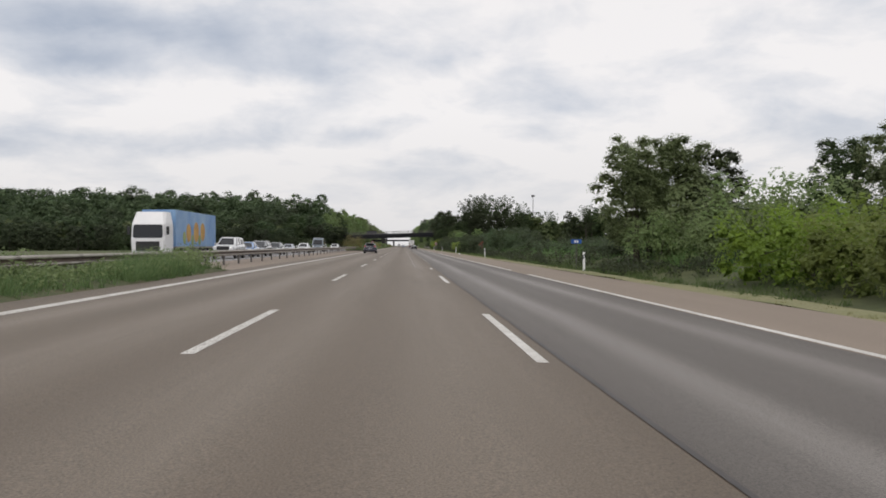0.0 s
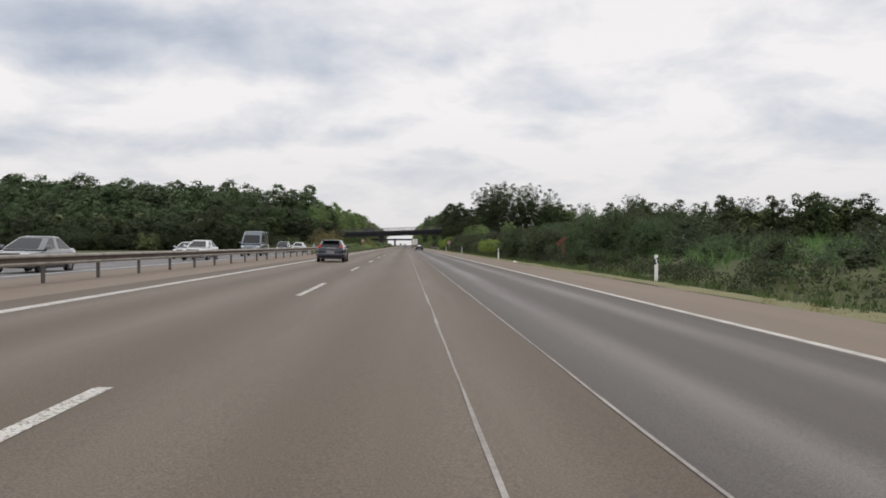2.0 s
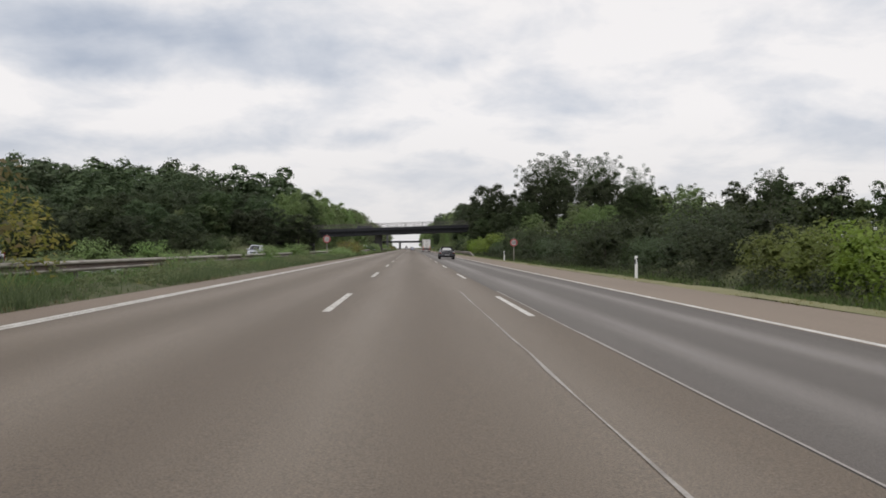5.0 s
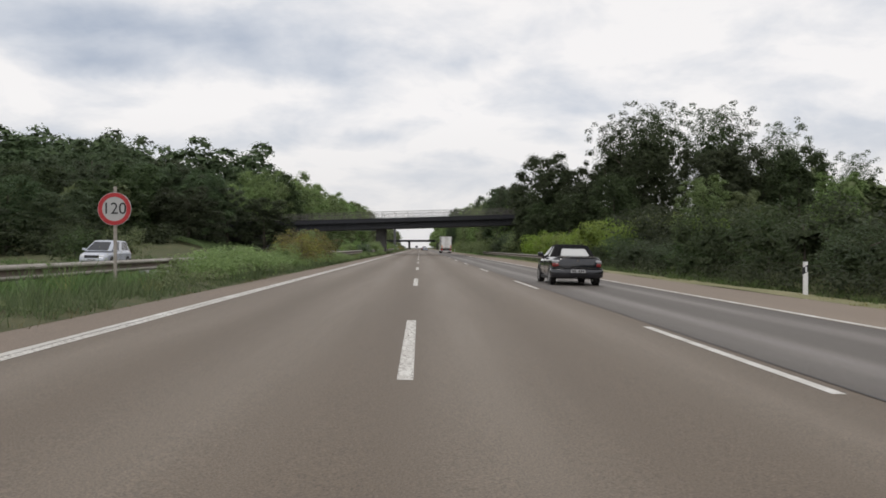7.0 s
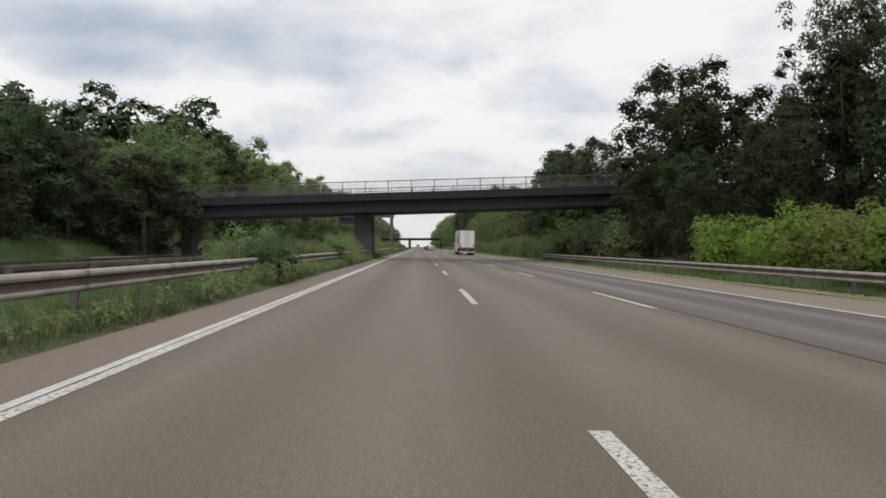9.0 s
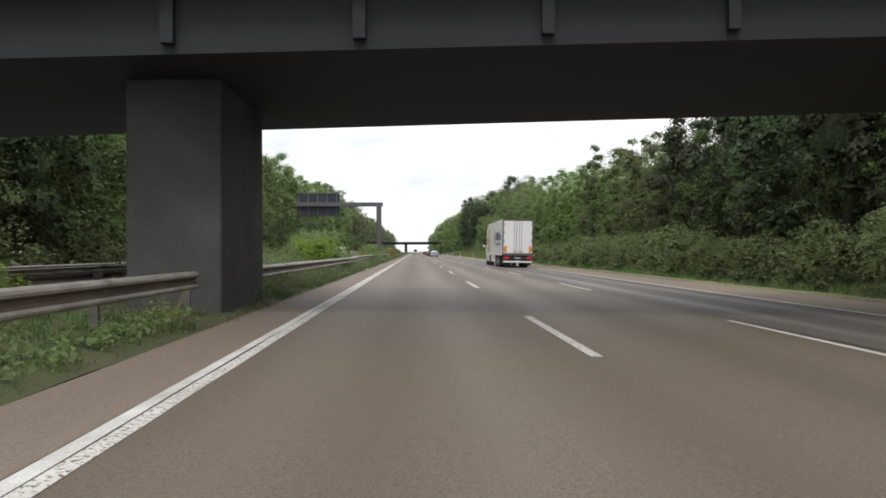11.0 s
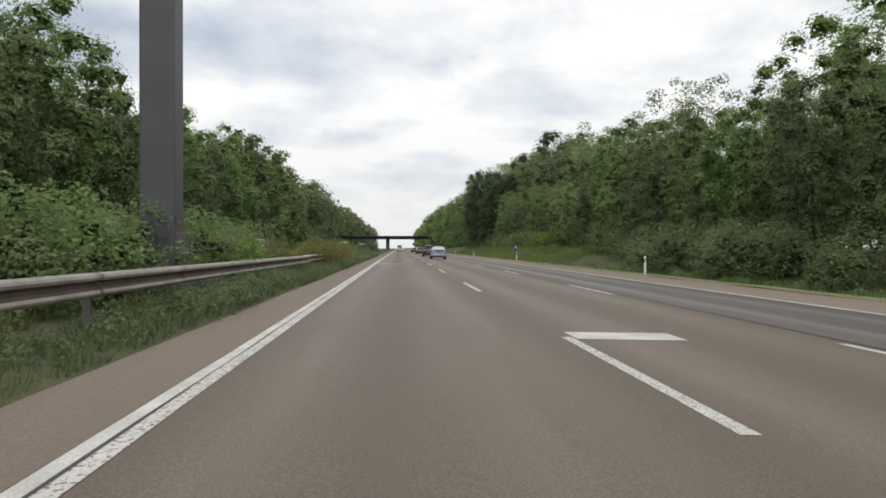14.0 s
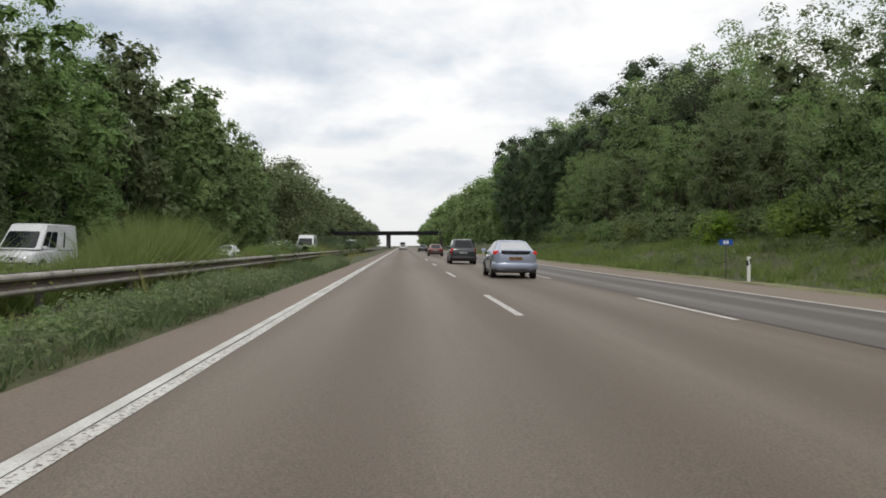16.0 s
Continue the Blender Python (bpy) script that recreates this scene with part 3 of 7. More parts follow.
def guard_rail(x, ya, yb, top, base, double, label, side=1, spacing=4.0, ramp=0):
    """Beam in 4 m lengths on sigma posts; a double rail has a beam on both sides of its posts."""
    g = root("guard_rail", x, ya, base, label=label, category="guard rail")
    h = top - base
    n = max(1, round((yb - ya) / spacing))
    step = (yb - ya) / n
    lengths = {}

    def lie(i):
        """Where a length of beam lies; the first few of a ramped rail climb out of the ground."""
        if i >= ramp:
            return pose(0, i * step, 0)
        return pose(0, i * step, -0.6 * (1 - i / ramp)) @ Matrix.Translation((0, 0, h)) @ pose(0, 0, 0, math.degrees(math.atan(0.6 / (ramp * step))), 0, 0) @ Matrix.Translation((0, 0, -h))

    for s in ((1, -1) if double else (side,)):
        bm = bmesh.new()
        add_prism(bm, [(p[0] + s * 0.09, p[1] + h) for p in rail_profile(s)], "y", 0, step + 0.12)
        add_box(bm, s * 0.09 + min(0, s * 0.03), s * 0.09 + max(0, s * 0.03), 0.02, 0.1, h - 0.19, h - 0.12)
        lengths[s] = bm
    bm = bmesh.new()
    add_box(bm, -0.05, 0.05, -0.03, 0.03, -0.6, h - 0.08)
    add_box(bm, -0.1, 0.1, -0.035, 0.035, h - 0.22, h - 0.1)
    post0 = part("post", bm, M["steel_dark"], g)
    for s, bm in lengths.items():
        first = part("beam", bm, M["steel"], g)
        first.data.materials.append(M["rusty_groove"])
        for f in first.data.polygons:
            # Groove faces: rust and dirt brown, darkened for the groove's shade as well.
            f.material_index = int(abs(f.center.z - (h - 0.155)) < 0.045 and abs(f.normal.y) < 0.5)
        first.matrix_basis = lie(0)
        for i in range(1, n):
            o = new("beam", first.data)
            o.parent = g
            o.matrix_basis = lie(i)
    post0.matrix_basis = pose(0, 0, -0.6 if ramp else 0)
    for i in range(1, n + 1):
        o = new("post", post0.data)
        o.parent = g
        o.matrix_basis = pose(0, i * step, -0.6 * max(0, 1 - i / ramp) if ramp else 0)
    return g


guard_rail(-7.45, -4, 156, 0.93, 0.13, True, "weathered steel double guard rail on asphalt")
guard_rail(-6.0, 262, 346.5, 0.92, 0.2, False, "weathered steel guard rail among weeds")
guard_rail(-6.0, 352, 386, 0.92, 0.2, False, "weathered steel guard rail among weeds")
guard_rail(-6.45, 387, 413, 0.95, 0.2, False, "weathered steel guard rail among weeds")
guard_rail(-6.2, 417, 461, 0.95, 0.2, False, "weathered steel guard rail among weeds")
guard_rail(-6.55, 462, 482, 0.95, 0.2, False, "weathered steel guard rail among shrubs")
guard_rail(-7.75, 158, 258, 0.86, 0.2, True, "weathered steel double guard rail among weeds")
guard_rail(-8.85, 250, 486, 0.95, 0.2, False, "steel guard rail of the opposite carriageway", -1)
guard_rail(-7.45, 486, 650, 0.88, 0.2, True, "weathered steel double guard rail above the grass")
guard_rail(-7.45, 650, 870, 0.95, 0.2, True, "weathered steel double guard rail above the grass", 1, 8.0)
guard_rail(11.45, 272, 352, 0.5, -0.24, False, "steel guard rail beside the hard shoulder", -1, 2.0, 5)
guard_rail(-25.0, 330, 480, 0.5, -0.25, False, "steel guard rail on the far verge", 1)

# ---- bridges ----


def overbridge(y, depth, clear, thick, x0, x1, slope, label, rails=True, piers=(), pier_depth=1.0):
    """A road bridge across the motorway: girder, fascia, piers and a barred railing."""
    b = root("overbridge", 0, y, 0, label=label, category="bridge")

    def at(x, z):
        return z + slope * x

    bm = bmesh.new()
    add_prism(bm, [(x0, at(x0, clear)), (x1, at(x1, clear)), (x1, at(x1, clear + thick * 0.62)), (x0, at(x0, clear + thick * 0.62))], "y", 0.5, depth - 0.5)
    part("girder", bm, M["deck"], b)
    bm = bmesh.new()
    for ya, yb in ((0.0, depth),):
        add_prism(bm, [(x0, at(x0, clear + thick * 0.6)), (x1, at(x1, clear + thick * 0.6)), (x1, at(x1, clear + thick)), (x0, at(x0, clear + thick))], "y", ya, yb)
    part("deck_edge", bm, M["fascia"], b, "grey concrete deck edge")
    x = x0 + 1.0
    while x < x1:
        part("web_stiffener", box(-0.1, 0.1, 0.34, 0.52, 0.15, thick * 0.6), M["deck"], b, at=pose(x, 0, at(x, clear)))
        x += 3.0
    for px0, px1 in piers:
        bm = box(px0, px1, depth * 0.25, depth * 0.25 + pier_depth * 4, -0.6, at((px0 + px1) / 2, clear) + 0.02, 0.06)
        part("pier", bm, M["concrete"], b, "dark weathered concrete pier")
    if rails:
        top = clear + thick
        for yy in (0.15, depth - 0.15):
            bm = bmesh.new()
            add_prism(bm, [(x0, at(x0, top + 1.02)), (x1, at(x1, top + 1.02)), (x1, at(x1, top + 1.09)), (x0, at(x0, top + 1.09))], "y", yy - 0.03, yy + 0.03)
            add_prism(bm, [(x0, at(x0, top + 0.1)), (x1, at(x1, top + 0.1)), (x1, at(x1, top + 0.15)), (x0, at(x0, top + 0.15))], "y", yy - 0.02, yy + 0.02)
            part("handrail", bm, M["steel_dark"], b)
            bars = bmesh.new()
            x = x0
            k = 0
            while x < x1:
                if k % 15 == 0:
                    p = box(-0.04, 0.04, yy - 0.04, yy + 0.04, 0, 1.05)
                    part("rail_post", p, M["steel_dark"], b, at=pose(x, 0, at(x, top)))
                else:
                    add_box(bars, x - 0.011, x + 0.011, yy - 0.011, yy + 0.011, at(x, top + 0.12), at(x, top + 1.03))
                x += 0.14
                k += 1
            tagged(part("railing_infill", bars, M["steel_dark"], b), kind="stuff")
    return b


overbridge(345, 9.0, 4.55, 1.75, -46, 40, 0.03, "dark steel girder road bridge with a barred railing", True, ((-7.3, -5.6), (-23.4, -22.4)))
overbridge(800, 8.0, 5.3, 1.5, -40, 34, 0.0, "distant dark road bridge over the motorway", False, ((-8.2, -6.6), (-24.6, -23.6), (12.4, 13.4)))


def abutment(x0, x1, y0, y1, top, side):
    a = root("bridge_abutment", 0, 0, 0, label="weathered concrete abutment under the bridge", category="abutment")
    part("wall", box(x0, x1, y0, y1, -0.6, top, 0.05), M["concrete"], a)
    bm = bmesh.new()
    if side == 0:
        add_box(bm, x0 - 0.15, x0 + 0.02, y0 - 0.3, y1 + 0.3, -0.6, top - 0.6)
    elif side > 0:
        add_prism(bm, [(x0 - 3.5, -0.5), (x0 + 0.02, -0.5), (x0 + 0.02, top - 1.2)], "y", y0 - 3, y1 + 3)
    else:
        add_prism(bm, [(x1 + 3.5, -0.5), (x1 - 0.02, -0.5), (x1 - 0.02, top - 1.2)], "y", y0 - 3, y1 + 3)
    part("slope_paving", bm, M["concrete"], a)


abutment(-46, -27.5, 346, 353, 3.5, -1)
abutment(18.5, 40, 346, 353, 4.9, 0)


def embankment(xa, xb, ya, yb, top):
    """Grassed ramp of the crossing road, from the bridge end xa down to the ground at xb."""
    verts, faces = [], []
    n = 12
    for i in range(n + 1):
        t = i / n
        x = xa + (xb - xa) * t
        z = top * (1 - t) ** 1.3 + 0.3
        side = 1.6 * z
        verts += [(x, ya - side, -0.5), (x, ya, z), (x, yb, z), (x, yb + side, -0.5)]
    for i in range(n):
        for j in range(3):
            q = (4 * i + j, 4 * i + j + 1, 4 * i + j + 5, 4 * i + j + 4)
            faces.append(q if xb > xa else q[::-1])
    faces += [(0, 1, 2, 3), (4 * n + 3, 4 * n + 2, 4 * n + 1, 4 * n)]
    tagged(mesh_object("embankment", verts, faces, M["grass_ground"]), label="grassed embankment of the crossing road", kind="structure")


def abutment_slope():
    """The grass slope that rises to the bridge on the far side of the opposite carriageway."""
    rng = np.random.default_rng(78)
    xs = [-24.6, -25.6, -27, -28.5, -30, -32, -35, -40, -48]
    rise = [-0.34, -0.2, 0.5, 1.2, 1.7, 2.2, 2.6, 2.9, 3.0]
    ys = [292 + 2.93 * i for i in range(19)]
    verts = []
    for y in ys:
        q = min(1.0, (y - 292) / 36)
        q = q * q * (3 - 2 * q)
        verts += [(x, y, -0.36 + (z + 0.36) * q + (float(rng.normal()) * 0.05 if x < -26 else 0)) for x, z in zip(xs, rise)]
    n = len(xs)
    faces = [(j * n + i, (j + 1) * n + i, (j + 1) * n + i + 1, j * n + i + 1) for j in range(len(ys) - 1) for i in range(n - 1)]
    tagged(mesh_object("slope", verts, faces, M["grass_ground"], smooth=True), label="green grass slope rising to the bridge", category="slope", kind="structure")


def slope_z(x):
    return float(np.interp(-x, [24.6, 25.6, 27, 28.5, 30, 32, 35], [-0.34, -0.2, 0.5, 1.2, 1.7, 2.2, 2.6]))


abutment_slope()
embankment(-45.9, -130, 345, 354, 4.5)
embankment(39.9, 125, 345, 354, 7.0)

# ---- gantry with a sign that faces the other way ----


def gantry(y):
    g = root("sign_gantry", -7.0, y, 0.45, label="grey steel cantilever gantry seen from behind", category="gantry")
    bm = bmesh.new()
    add_box(bm, -0.34, 0.34, -0.34, 0.34, 0.1, 7.4, 0.05)
    part("column", bm, M["gantry"], g)
    part("foundation", box(-0.9, 0.9, -1.2, 1.2, -0.7, 0.15, 0.06), M["concrete"], g, "low concrete base")
    bm = bmesh.new()
    add_box(bm, -11.2, 0.55, -0.28, 0.28, 6.92, 7.46, 0.05)
    part("beam", bm, M["gantry"], g)
    bm = box(-11.1, -5.35, 0.42, 0.62, 5.62, 8.72, 0.06)
    sign = part("sign_panel", bm, M["sign_back"], g, "dark unlit back of the sign panel")
    for i in range(5):
        x = -10.8 + i * 1.26
        rib = bmesh.new()
        add_box(rib, x - 0.04, x + 0.04, 0.3, 0.42, 5.67, 8.67)
        add_prism(rib, [(-0.28, 7.42), (0.32, 7.42), (0.32, 8.45)], "x", x - 0.03, x + 0.03)
        part("bracket", rib, M["gantry"], sign)
    part("top_strip", box(-11.1, -5.35, 0.3, 0.45, 8.65, 8.77, 0.01), M["gantry"], sign)
    part("ladder_box", box(0.32, 0.5, -0.3, 0.1, 0.6, 1.1, 0.02), M["steel_dark"], g)
    return g


gantry(443)

# ---- signs and posts ----


def round_sign(x, y, z0):
    s = root("speed_sign", x, y, z0, label="round red-rimmed speed limit sign on a steel post", category="road sign")
    bm = add_tube(bmesh.new(), [(0, 0.05, -0.4), (0, 0.05, 2.35)], [0.038, 0.038], 10)
    part("pole", bm, M["steel"], s)
    part("plate", disc(bmesh.new(), (0, 0.0, 1.85), 0.37, "y", 0.02, 36), M["sign_white"], s)
    part("rim", disc(bmesh.new(), (0, -0.006, 1.85), 0.36, "y", 0.008, 36, 0.27), M["red"], s)
    text("120", 0.36, M["ink"], s, pose(0, -0.004, 1.85, 90, 0, 0), "number")
    bm = bmesh.new()
    for z in (1.62, 2.08):
        add_box(bm, -0.3, 0.3, 0.02, 0.05, z - 0.02, z + 0.02)
    part("brackets", bm, M["steel_dark"], s)


round_sign(-6.65, 227, 0.2)
round_sign(11.7, 227, -0.2)


def marker_post(x, y, z=-0.2):
    p = root("delineator_post", x, y, z, label="white plastic roadside marker post with a black band", category="marker post")
    part("body", add_prism(bmesh.new(), [(-0.06, -0.05), (0.06, -0.05), (0.045, 0.05), (-0.045, 0.05)], "z", -0.2, 0.98), M["white"], p)
    bm = bmesh.new()
    add_prism(bm, [(-0.062, 0.62), (0.062, 0.7), (0.062, 0.9), (-0.062, 0.82)], "y", -0.054, 0.052)
    part("band", bm, M["ink"], p)
    part("reflector", box(-0.025, 0.025, -0.062, -0.05, 0.68, 0.84), M["clear"], p)
    return p


first_post = marker_post(11.4, 32)
for y in (82, 130.5, 182, 232, 471.5, 520.5, 575, 625, 675):
    copy_thing(first_post, pose(11.35 + 0.1 * math.sin(y), y, -0.2))


def kilometre_sign(x, y):
    s = root("kilometre_sign", x, y, -0.2, label="small blue distance sign on a thin post", category="road sign")
    part("pole", add_tube(bmesh.new(), [(0, 0.03, -0.3), (0, 0.03, 1.65)], [0.03, 0.03], 8), M["steel_dark"], s)
    plate = part("plate", box(-0.3, 0.3, 0, 0.015, 1.42, 1.66, 0.004), M["blue_sign"], s)
    for i in range(2):
        part("bar", box(-0.12 + i * 0.13, -0.02 + i * 0.13, -0.004, 0.0, 1.47, 1.61), M["white"], plate)


kilometre_sign(12.2, 37.5)
kilometre_sign(11.6, 523.5)


def lamp_mast(x, y):
    s = root("light_mast", x, y, 0.5, label="tall thin mast with floodlights above the trees", category="mast")
    part("pole", add_tube(bmesh.new(), [(0, 0, 0), (0, 0, 37)], [0.45, 0.2], 10), M["gantry"], s)
    for i in range(4):
        a = i * math.pi / 2 + 0.4
        bm = box(-0.35, 0.35, -0.3, 0.3, 36.2, 37.6, 0.08)
        part("antenna_panel", bm, M["gantry"], s, at=pose(1.0 * math.cos(a), 1.0 * math.sin(a), 0, 0, 0, math.degrees(a)))
    part("crown_ring", disc(bmesh.new(), (0, 0, 36.6), 1.05, "z", 0.12, 20, 0.9), M["gantry"], s)


lamp_mast(98, 590)


def litter(x, y, z, seed, size):
    """A crumpled scrap of white plastic."""
    rr = random.Random(seed)
    bm = bmesh.new()
    bmesh.ops.create_icosphere(bm, subdivisions=2, radius=size)
    for v in bm.verts:
        v.co = Vector((v.co.x * rr.uniform(0.7, 1.3), v.co.y * rr.uniform(0.7, 1.3), max(-0.01, v.co.z * rr.uniform(0.3, 0.7))))
    ob = part("plastic_scrap", bm, M["white"])
    ob.matrix_basis = pose(x, y, z)
    tagged(ob, label="crumpled white plastic scrap lying on the verge", category="litter")


litter(-5.25, 385.9, 0.13, 1, 0.07)
litter(-5.7, 391.0, 0.3, 2, 0.08)
litter(10.8, 115.2, -0.17, 3, 0.16)


def fallen_board(x, y, z):
    b = root("warning_board", x, y, z, label="weathered orange-brown board leaning in the shrubs", category="road sign")
    part("board", box(-0.14, 0.14, -0.02, 0.02, -0.2, 1.55, 0.01), M["faded_brown"], b, at=pose(0.1, 0.04, 0, 0, -3, 0))
    head = part("bent_head", box(-0.13, 0.13, -0.02, 0.02, -0.4, 0.4, 0.01), M["faded_orange"], b, "faded orange bent top", at=pose(-0.13, 0, 1.62, 12, 48, 0))
    for i in range(2):
        part("stripe", add_prism(bmesh.new(), [(-0.13, -0.3 + i * 0.34), (0.13, -0.2 + i * 0.34), (0.13, -0.06 + i * 0.34), (-0.13, -0.16 + i * 0.34)], "y", -0.024, -0.0205), M["faded_brown"], head)
    part("pole", add_tube(bmesh.new(), [(-0.28, 0.05, -0.2), (-0.3, 0.05, 1.45)], [0.022, 0.022], 8), M["steel_dark"], b)


fallen_board(14.0, 112.8, -0.2)

# ---- plants ----
def leaf_cloud(rng, centres, radii, n, size, inner=0.42):
    """Bent pointed leaves through the outer part of a set of lobes; returns vertices and faces as arrays."""
    centres, radii = np.array(centres), np.array(radii)
    w = radii[:, 0] * radii[:, 2]
    pick = rng.choice(len(centres), n, p=w / w.sum())
    d = rng.normal(size=(n, 3))
    d /= np.linalg.norm(d, axis=1)[:, None]
    d[:, 2] = np.where((d[:, 2] < -0.35) & (rng.random(n) < 0.7), -d[:, 2], d[:, 2])
    r = inner + (1.0 - inner) * rng.random(n) ** 0.5
    p = centres[pick] + d * radii[pick] * r[:, None]
    nrm = d * 0.8 + rng.normal(size=(n, 3)) * 0.38 + np.array([0, 0, 0.4])
    nrm /= np.linalg.norm(nrm, axis=1)[:, None]
    a = np.cross(nrm, rng.normal(size=(n, 3)))
    a /= np.linalg.norm(a, axis=1)[:, None]
    b = np.cross(nrm, a)
    s = size * (0.5 + 1.0 * rng.random(n))[:, None]
    v = np.stack([p - a * s * 0.7 - b * s * 0.62, p - a * s * 0.5 + b * s * 0.66, p + a * s * 1.1], 1).reshape(-1, 3)
    f = np.arange(3 * n).reshape(-1, 3)
    return v, f


def crown_mesh(name, seed, lobes, n, size, leaf, core=0.5, core_mat="leaf_core", lumps=True, solid=False):
    """A crown: small leaves round many clumps, coarser sprays below them and a dense heart in each clump, coloured dark
    for the crown's inner shade.
    """
    rng = np.random.default_rng(seed)
    centres = np.array([q[:3] for q in lobes])
    radii = np.array([q[3:] for q in lobes])
    v, f = leaf_cloud(rng, centres, radii, n, size, 0.5 if lumps else 0.42)
    verts, faces, leaves = [v], [f], len(f)
    off = len(v)
    if lumps:
        v, f = leaf_cloud(rng, centres, radii * 0.7, n // 5, size * 1.35, 0.45)
        verts.append(v)
        faces.append(f + off)
        leaves += len(f)
        off += len(v)
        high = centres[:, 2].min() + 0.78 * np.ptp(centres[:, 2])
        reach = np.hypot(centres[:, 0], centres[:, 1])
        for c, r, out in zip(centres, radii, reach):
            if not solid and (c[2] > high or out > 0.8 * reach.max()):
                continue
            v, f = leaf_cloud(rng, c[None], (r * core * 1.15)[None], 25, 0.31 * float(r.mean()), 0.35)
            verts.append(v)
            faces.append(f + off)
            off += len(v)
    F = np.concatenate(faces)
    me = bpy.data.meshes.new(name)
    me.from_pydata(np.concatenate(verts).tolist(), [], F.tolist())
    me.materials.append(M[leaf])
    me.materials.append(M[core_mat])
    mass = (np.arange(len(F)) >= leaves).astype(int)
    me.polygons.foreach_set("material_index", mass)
    me.update()
    return me


def tree_lobes(rng, h, r, low, count, clump):
    """Lobes of a crown from height low to h, wide in the middle and uneven at the edge."""
    out = [(0, 0, low + (h - low) * 0.5, r * 0.62, r * 0.62, (h - low) * 0.46)]
    for i in range(count):
        t = (i + rng.random()) / count
        z = low + (h - low) * (0.08 + 0.88 * t)
        reach = r * (0.42 + 0.62 * math.sin(math.pi * (0.18 + 0.72 * t)) * rng.random() ** 0.4)
        a = i * 2.4 + rng.random()
        s = clump * r * (0.8 + 0.6 * rng.random())
        reach = max(0, reach - s * 0.45)
        out.append((reach * math.cos(a), reach * math.sin(a), z, s, s, s * (0.75 + 0.3 * rng.random())))
    return out


def trunk_bm(rng, h, r0, lobes, limbs, seg=7):
    bm = bmesh.new()
    pts, rad = [], []
    x = y = 0.0
    for i in range(6):
        t = i / 5
        pts.append((x, y, -0.4 + t * h * 0.9))
        rad.append(r0 * (1 - 0.82 * t) * (1.35 if i == 0 else 1))
        x += rng.uniform(-0.03, 0.03) * h * 0.3
        y += rng.uniform(-0.03, 0.03) * h * 0.3
    add_tube(bm, pts, rad, seg)
    for k in range(limbs):
        c = lobes[(k * 3 + 1) % len(lobes)]
        i = 1 + k % 4
        s = Vector(pts[i])
        e = Vector(c[:3])
        m = (s + e) / 2 + Vector((0, 0, 0.25 * (e - s).length * 0.5))
        add_tube(bm, [s, m, e], [rad[i] * 0.5, rad[i] * 0.3, 0.02 + rad[i] * 0.06], 5)
    return bm


def make_tree(name, seed, h, r, low, lobes, clump, n, size, leaf, label, category="tree", limbs=8, trunk=0.3, core=0.5, lumps=True, core_mat="leaf_core", solid=False):
    rng = np.random.default_rng(seed)
    lb = tree_lobes(rng, h, r, low, lobes, clump)
    t = root(name, 0, 0, -500, label=label, category=category)
    part("trunk", trunk_bm(random.Random(seed), h * 0.92, trunk, lb, limbs), M["bark"], t, smooth=True)
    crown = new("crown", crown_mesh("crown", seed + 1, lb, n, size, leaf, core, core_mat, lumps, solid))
    crown.parent = t
    return t


def drop(source):
    """Take the pattern plant away again once its copies stand."""
    for o in (*source.children_recursive, source):
        bpy.data.objects.remove(o)


def plant(kind, x, y, z, scale, turn, wide=1.0, group=""):
    o = copy_thing(kind, pose(x, y, z, 0, 0, turn) @ Matrix.Diagonal((scale * wide, scale * wide, scale, 1)))
    if group:
        o["group"] = group
    return o


DENSE = [make_tree("tree", 10 + i, 15.5 + i % 2, 4.4 + 0.3 * i, 0.8, 46, 0.23, 9600, 0.11, "leaf", "tall broadleaf tree with a dense green crown", limbs=5, solid=True) for i in range(4)]
NEAR = [make_tree("tree", 20 + i, 15 + i, 4.2 + 0.4 * i, 0.8, 54, 0.19, 9600, 0.095, "leaf", "tall broadleaf tree with a leafy green crown", limbs=8, solid=True) for i in range(3)]
DARK = [make_tree("tree", 30 + i, 15.5, 5.0, 1.0, 52, 0.22, 11500, 0.118, "leaf_dark", "tall broadleaf tree with a dark green crown", core=0.55, core_mat="core_dark", solid=True) for i in range(2)]
MID = [make_tree("tree", 35 + i, 15.5, 4.8, 0.8, 50, 0.22, 9800, 0.115, "leaf_mid", "tall broadleaf tree with a dull green crown", limbs=5, core_mat="core_mid", solid=True) for i in range(3)]
OPEN = [make_tree("tree", 45 + i, 15.5, 4.6, 2.0, 52, 0.16, 7600, 0.1, "leaf", "tall broadleaf tree with a loose green crown", limbs=10, trunk=0.24, core=0.4) for i in range(2)]
AIRY = [make_tree("tree", 40 + i, 16, 4.6, 3.5, 54, 0.118, 6400, 0.105, "leaf_dark", "tall slender tree with a thin open crown", limbs=12, trunk=0.26, core=0.25, core_mat="core_dark") for i in range(2)]
FAR = [make_tree("tree", 50 + i, 16, 5.0, -0.6, 36, 0.25, 3600, 0.17, "leaf" if i % 2 else "leaf_mid", "broadleaf tree at the edge of a wood", limbs=1, core=0.62, core_mat="leaf_core" if i % 2 else "core_mid", solid=True) for i in range(4)]
WOOD = [make_tree("tree", 55 + i, 15, 4.4, -0.4, 26, 0.32, 1900, 0.18, "leaf" if i % 3 == 2 else "leaf_dark", "broadleaf tree inside a wood", limbs=1, core=0.68, core_mat="leaf_core" if i % 3 == 2 else "core_dark", solid=True) for i in range(5)]
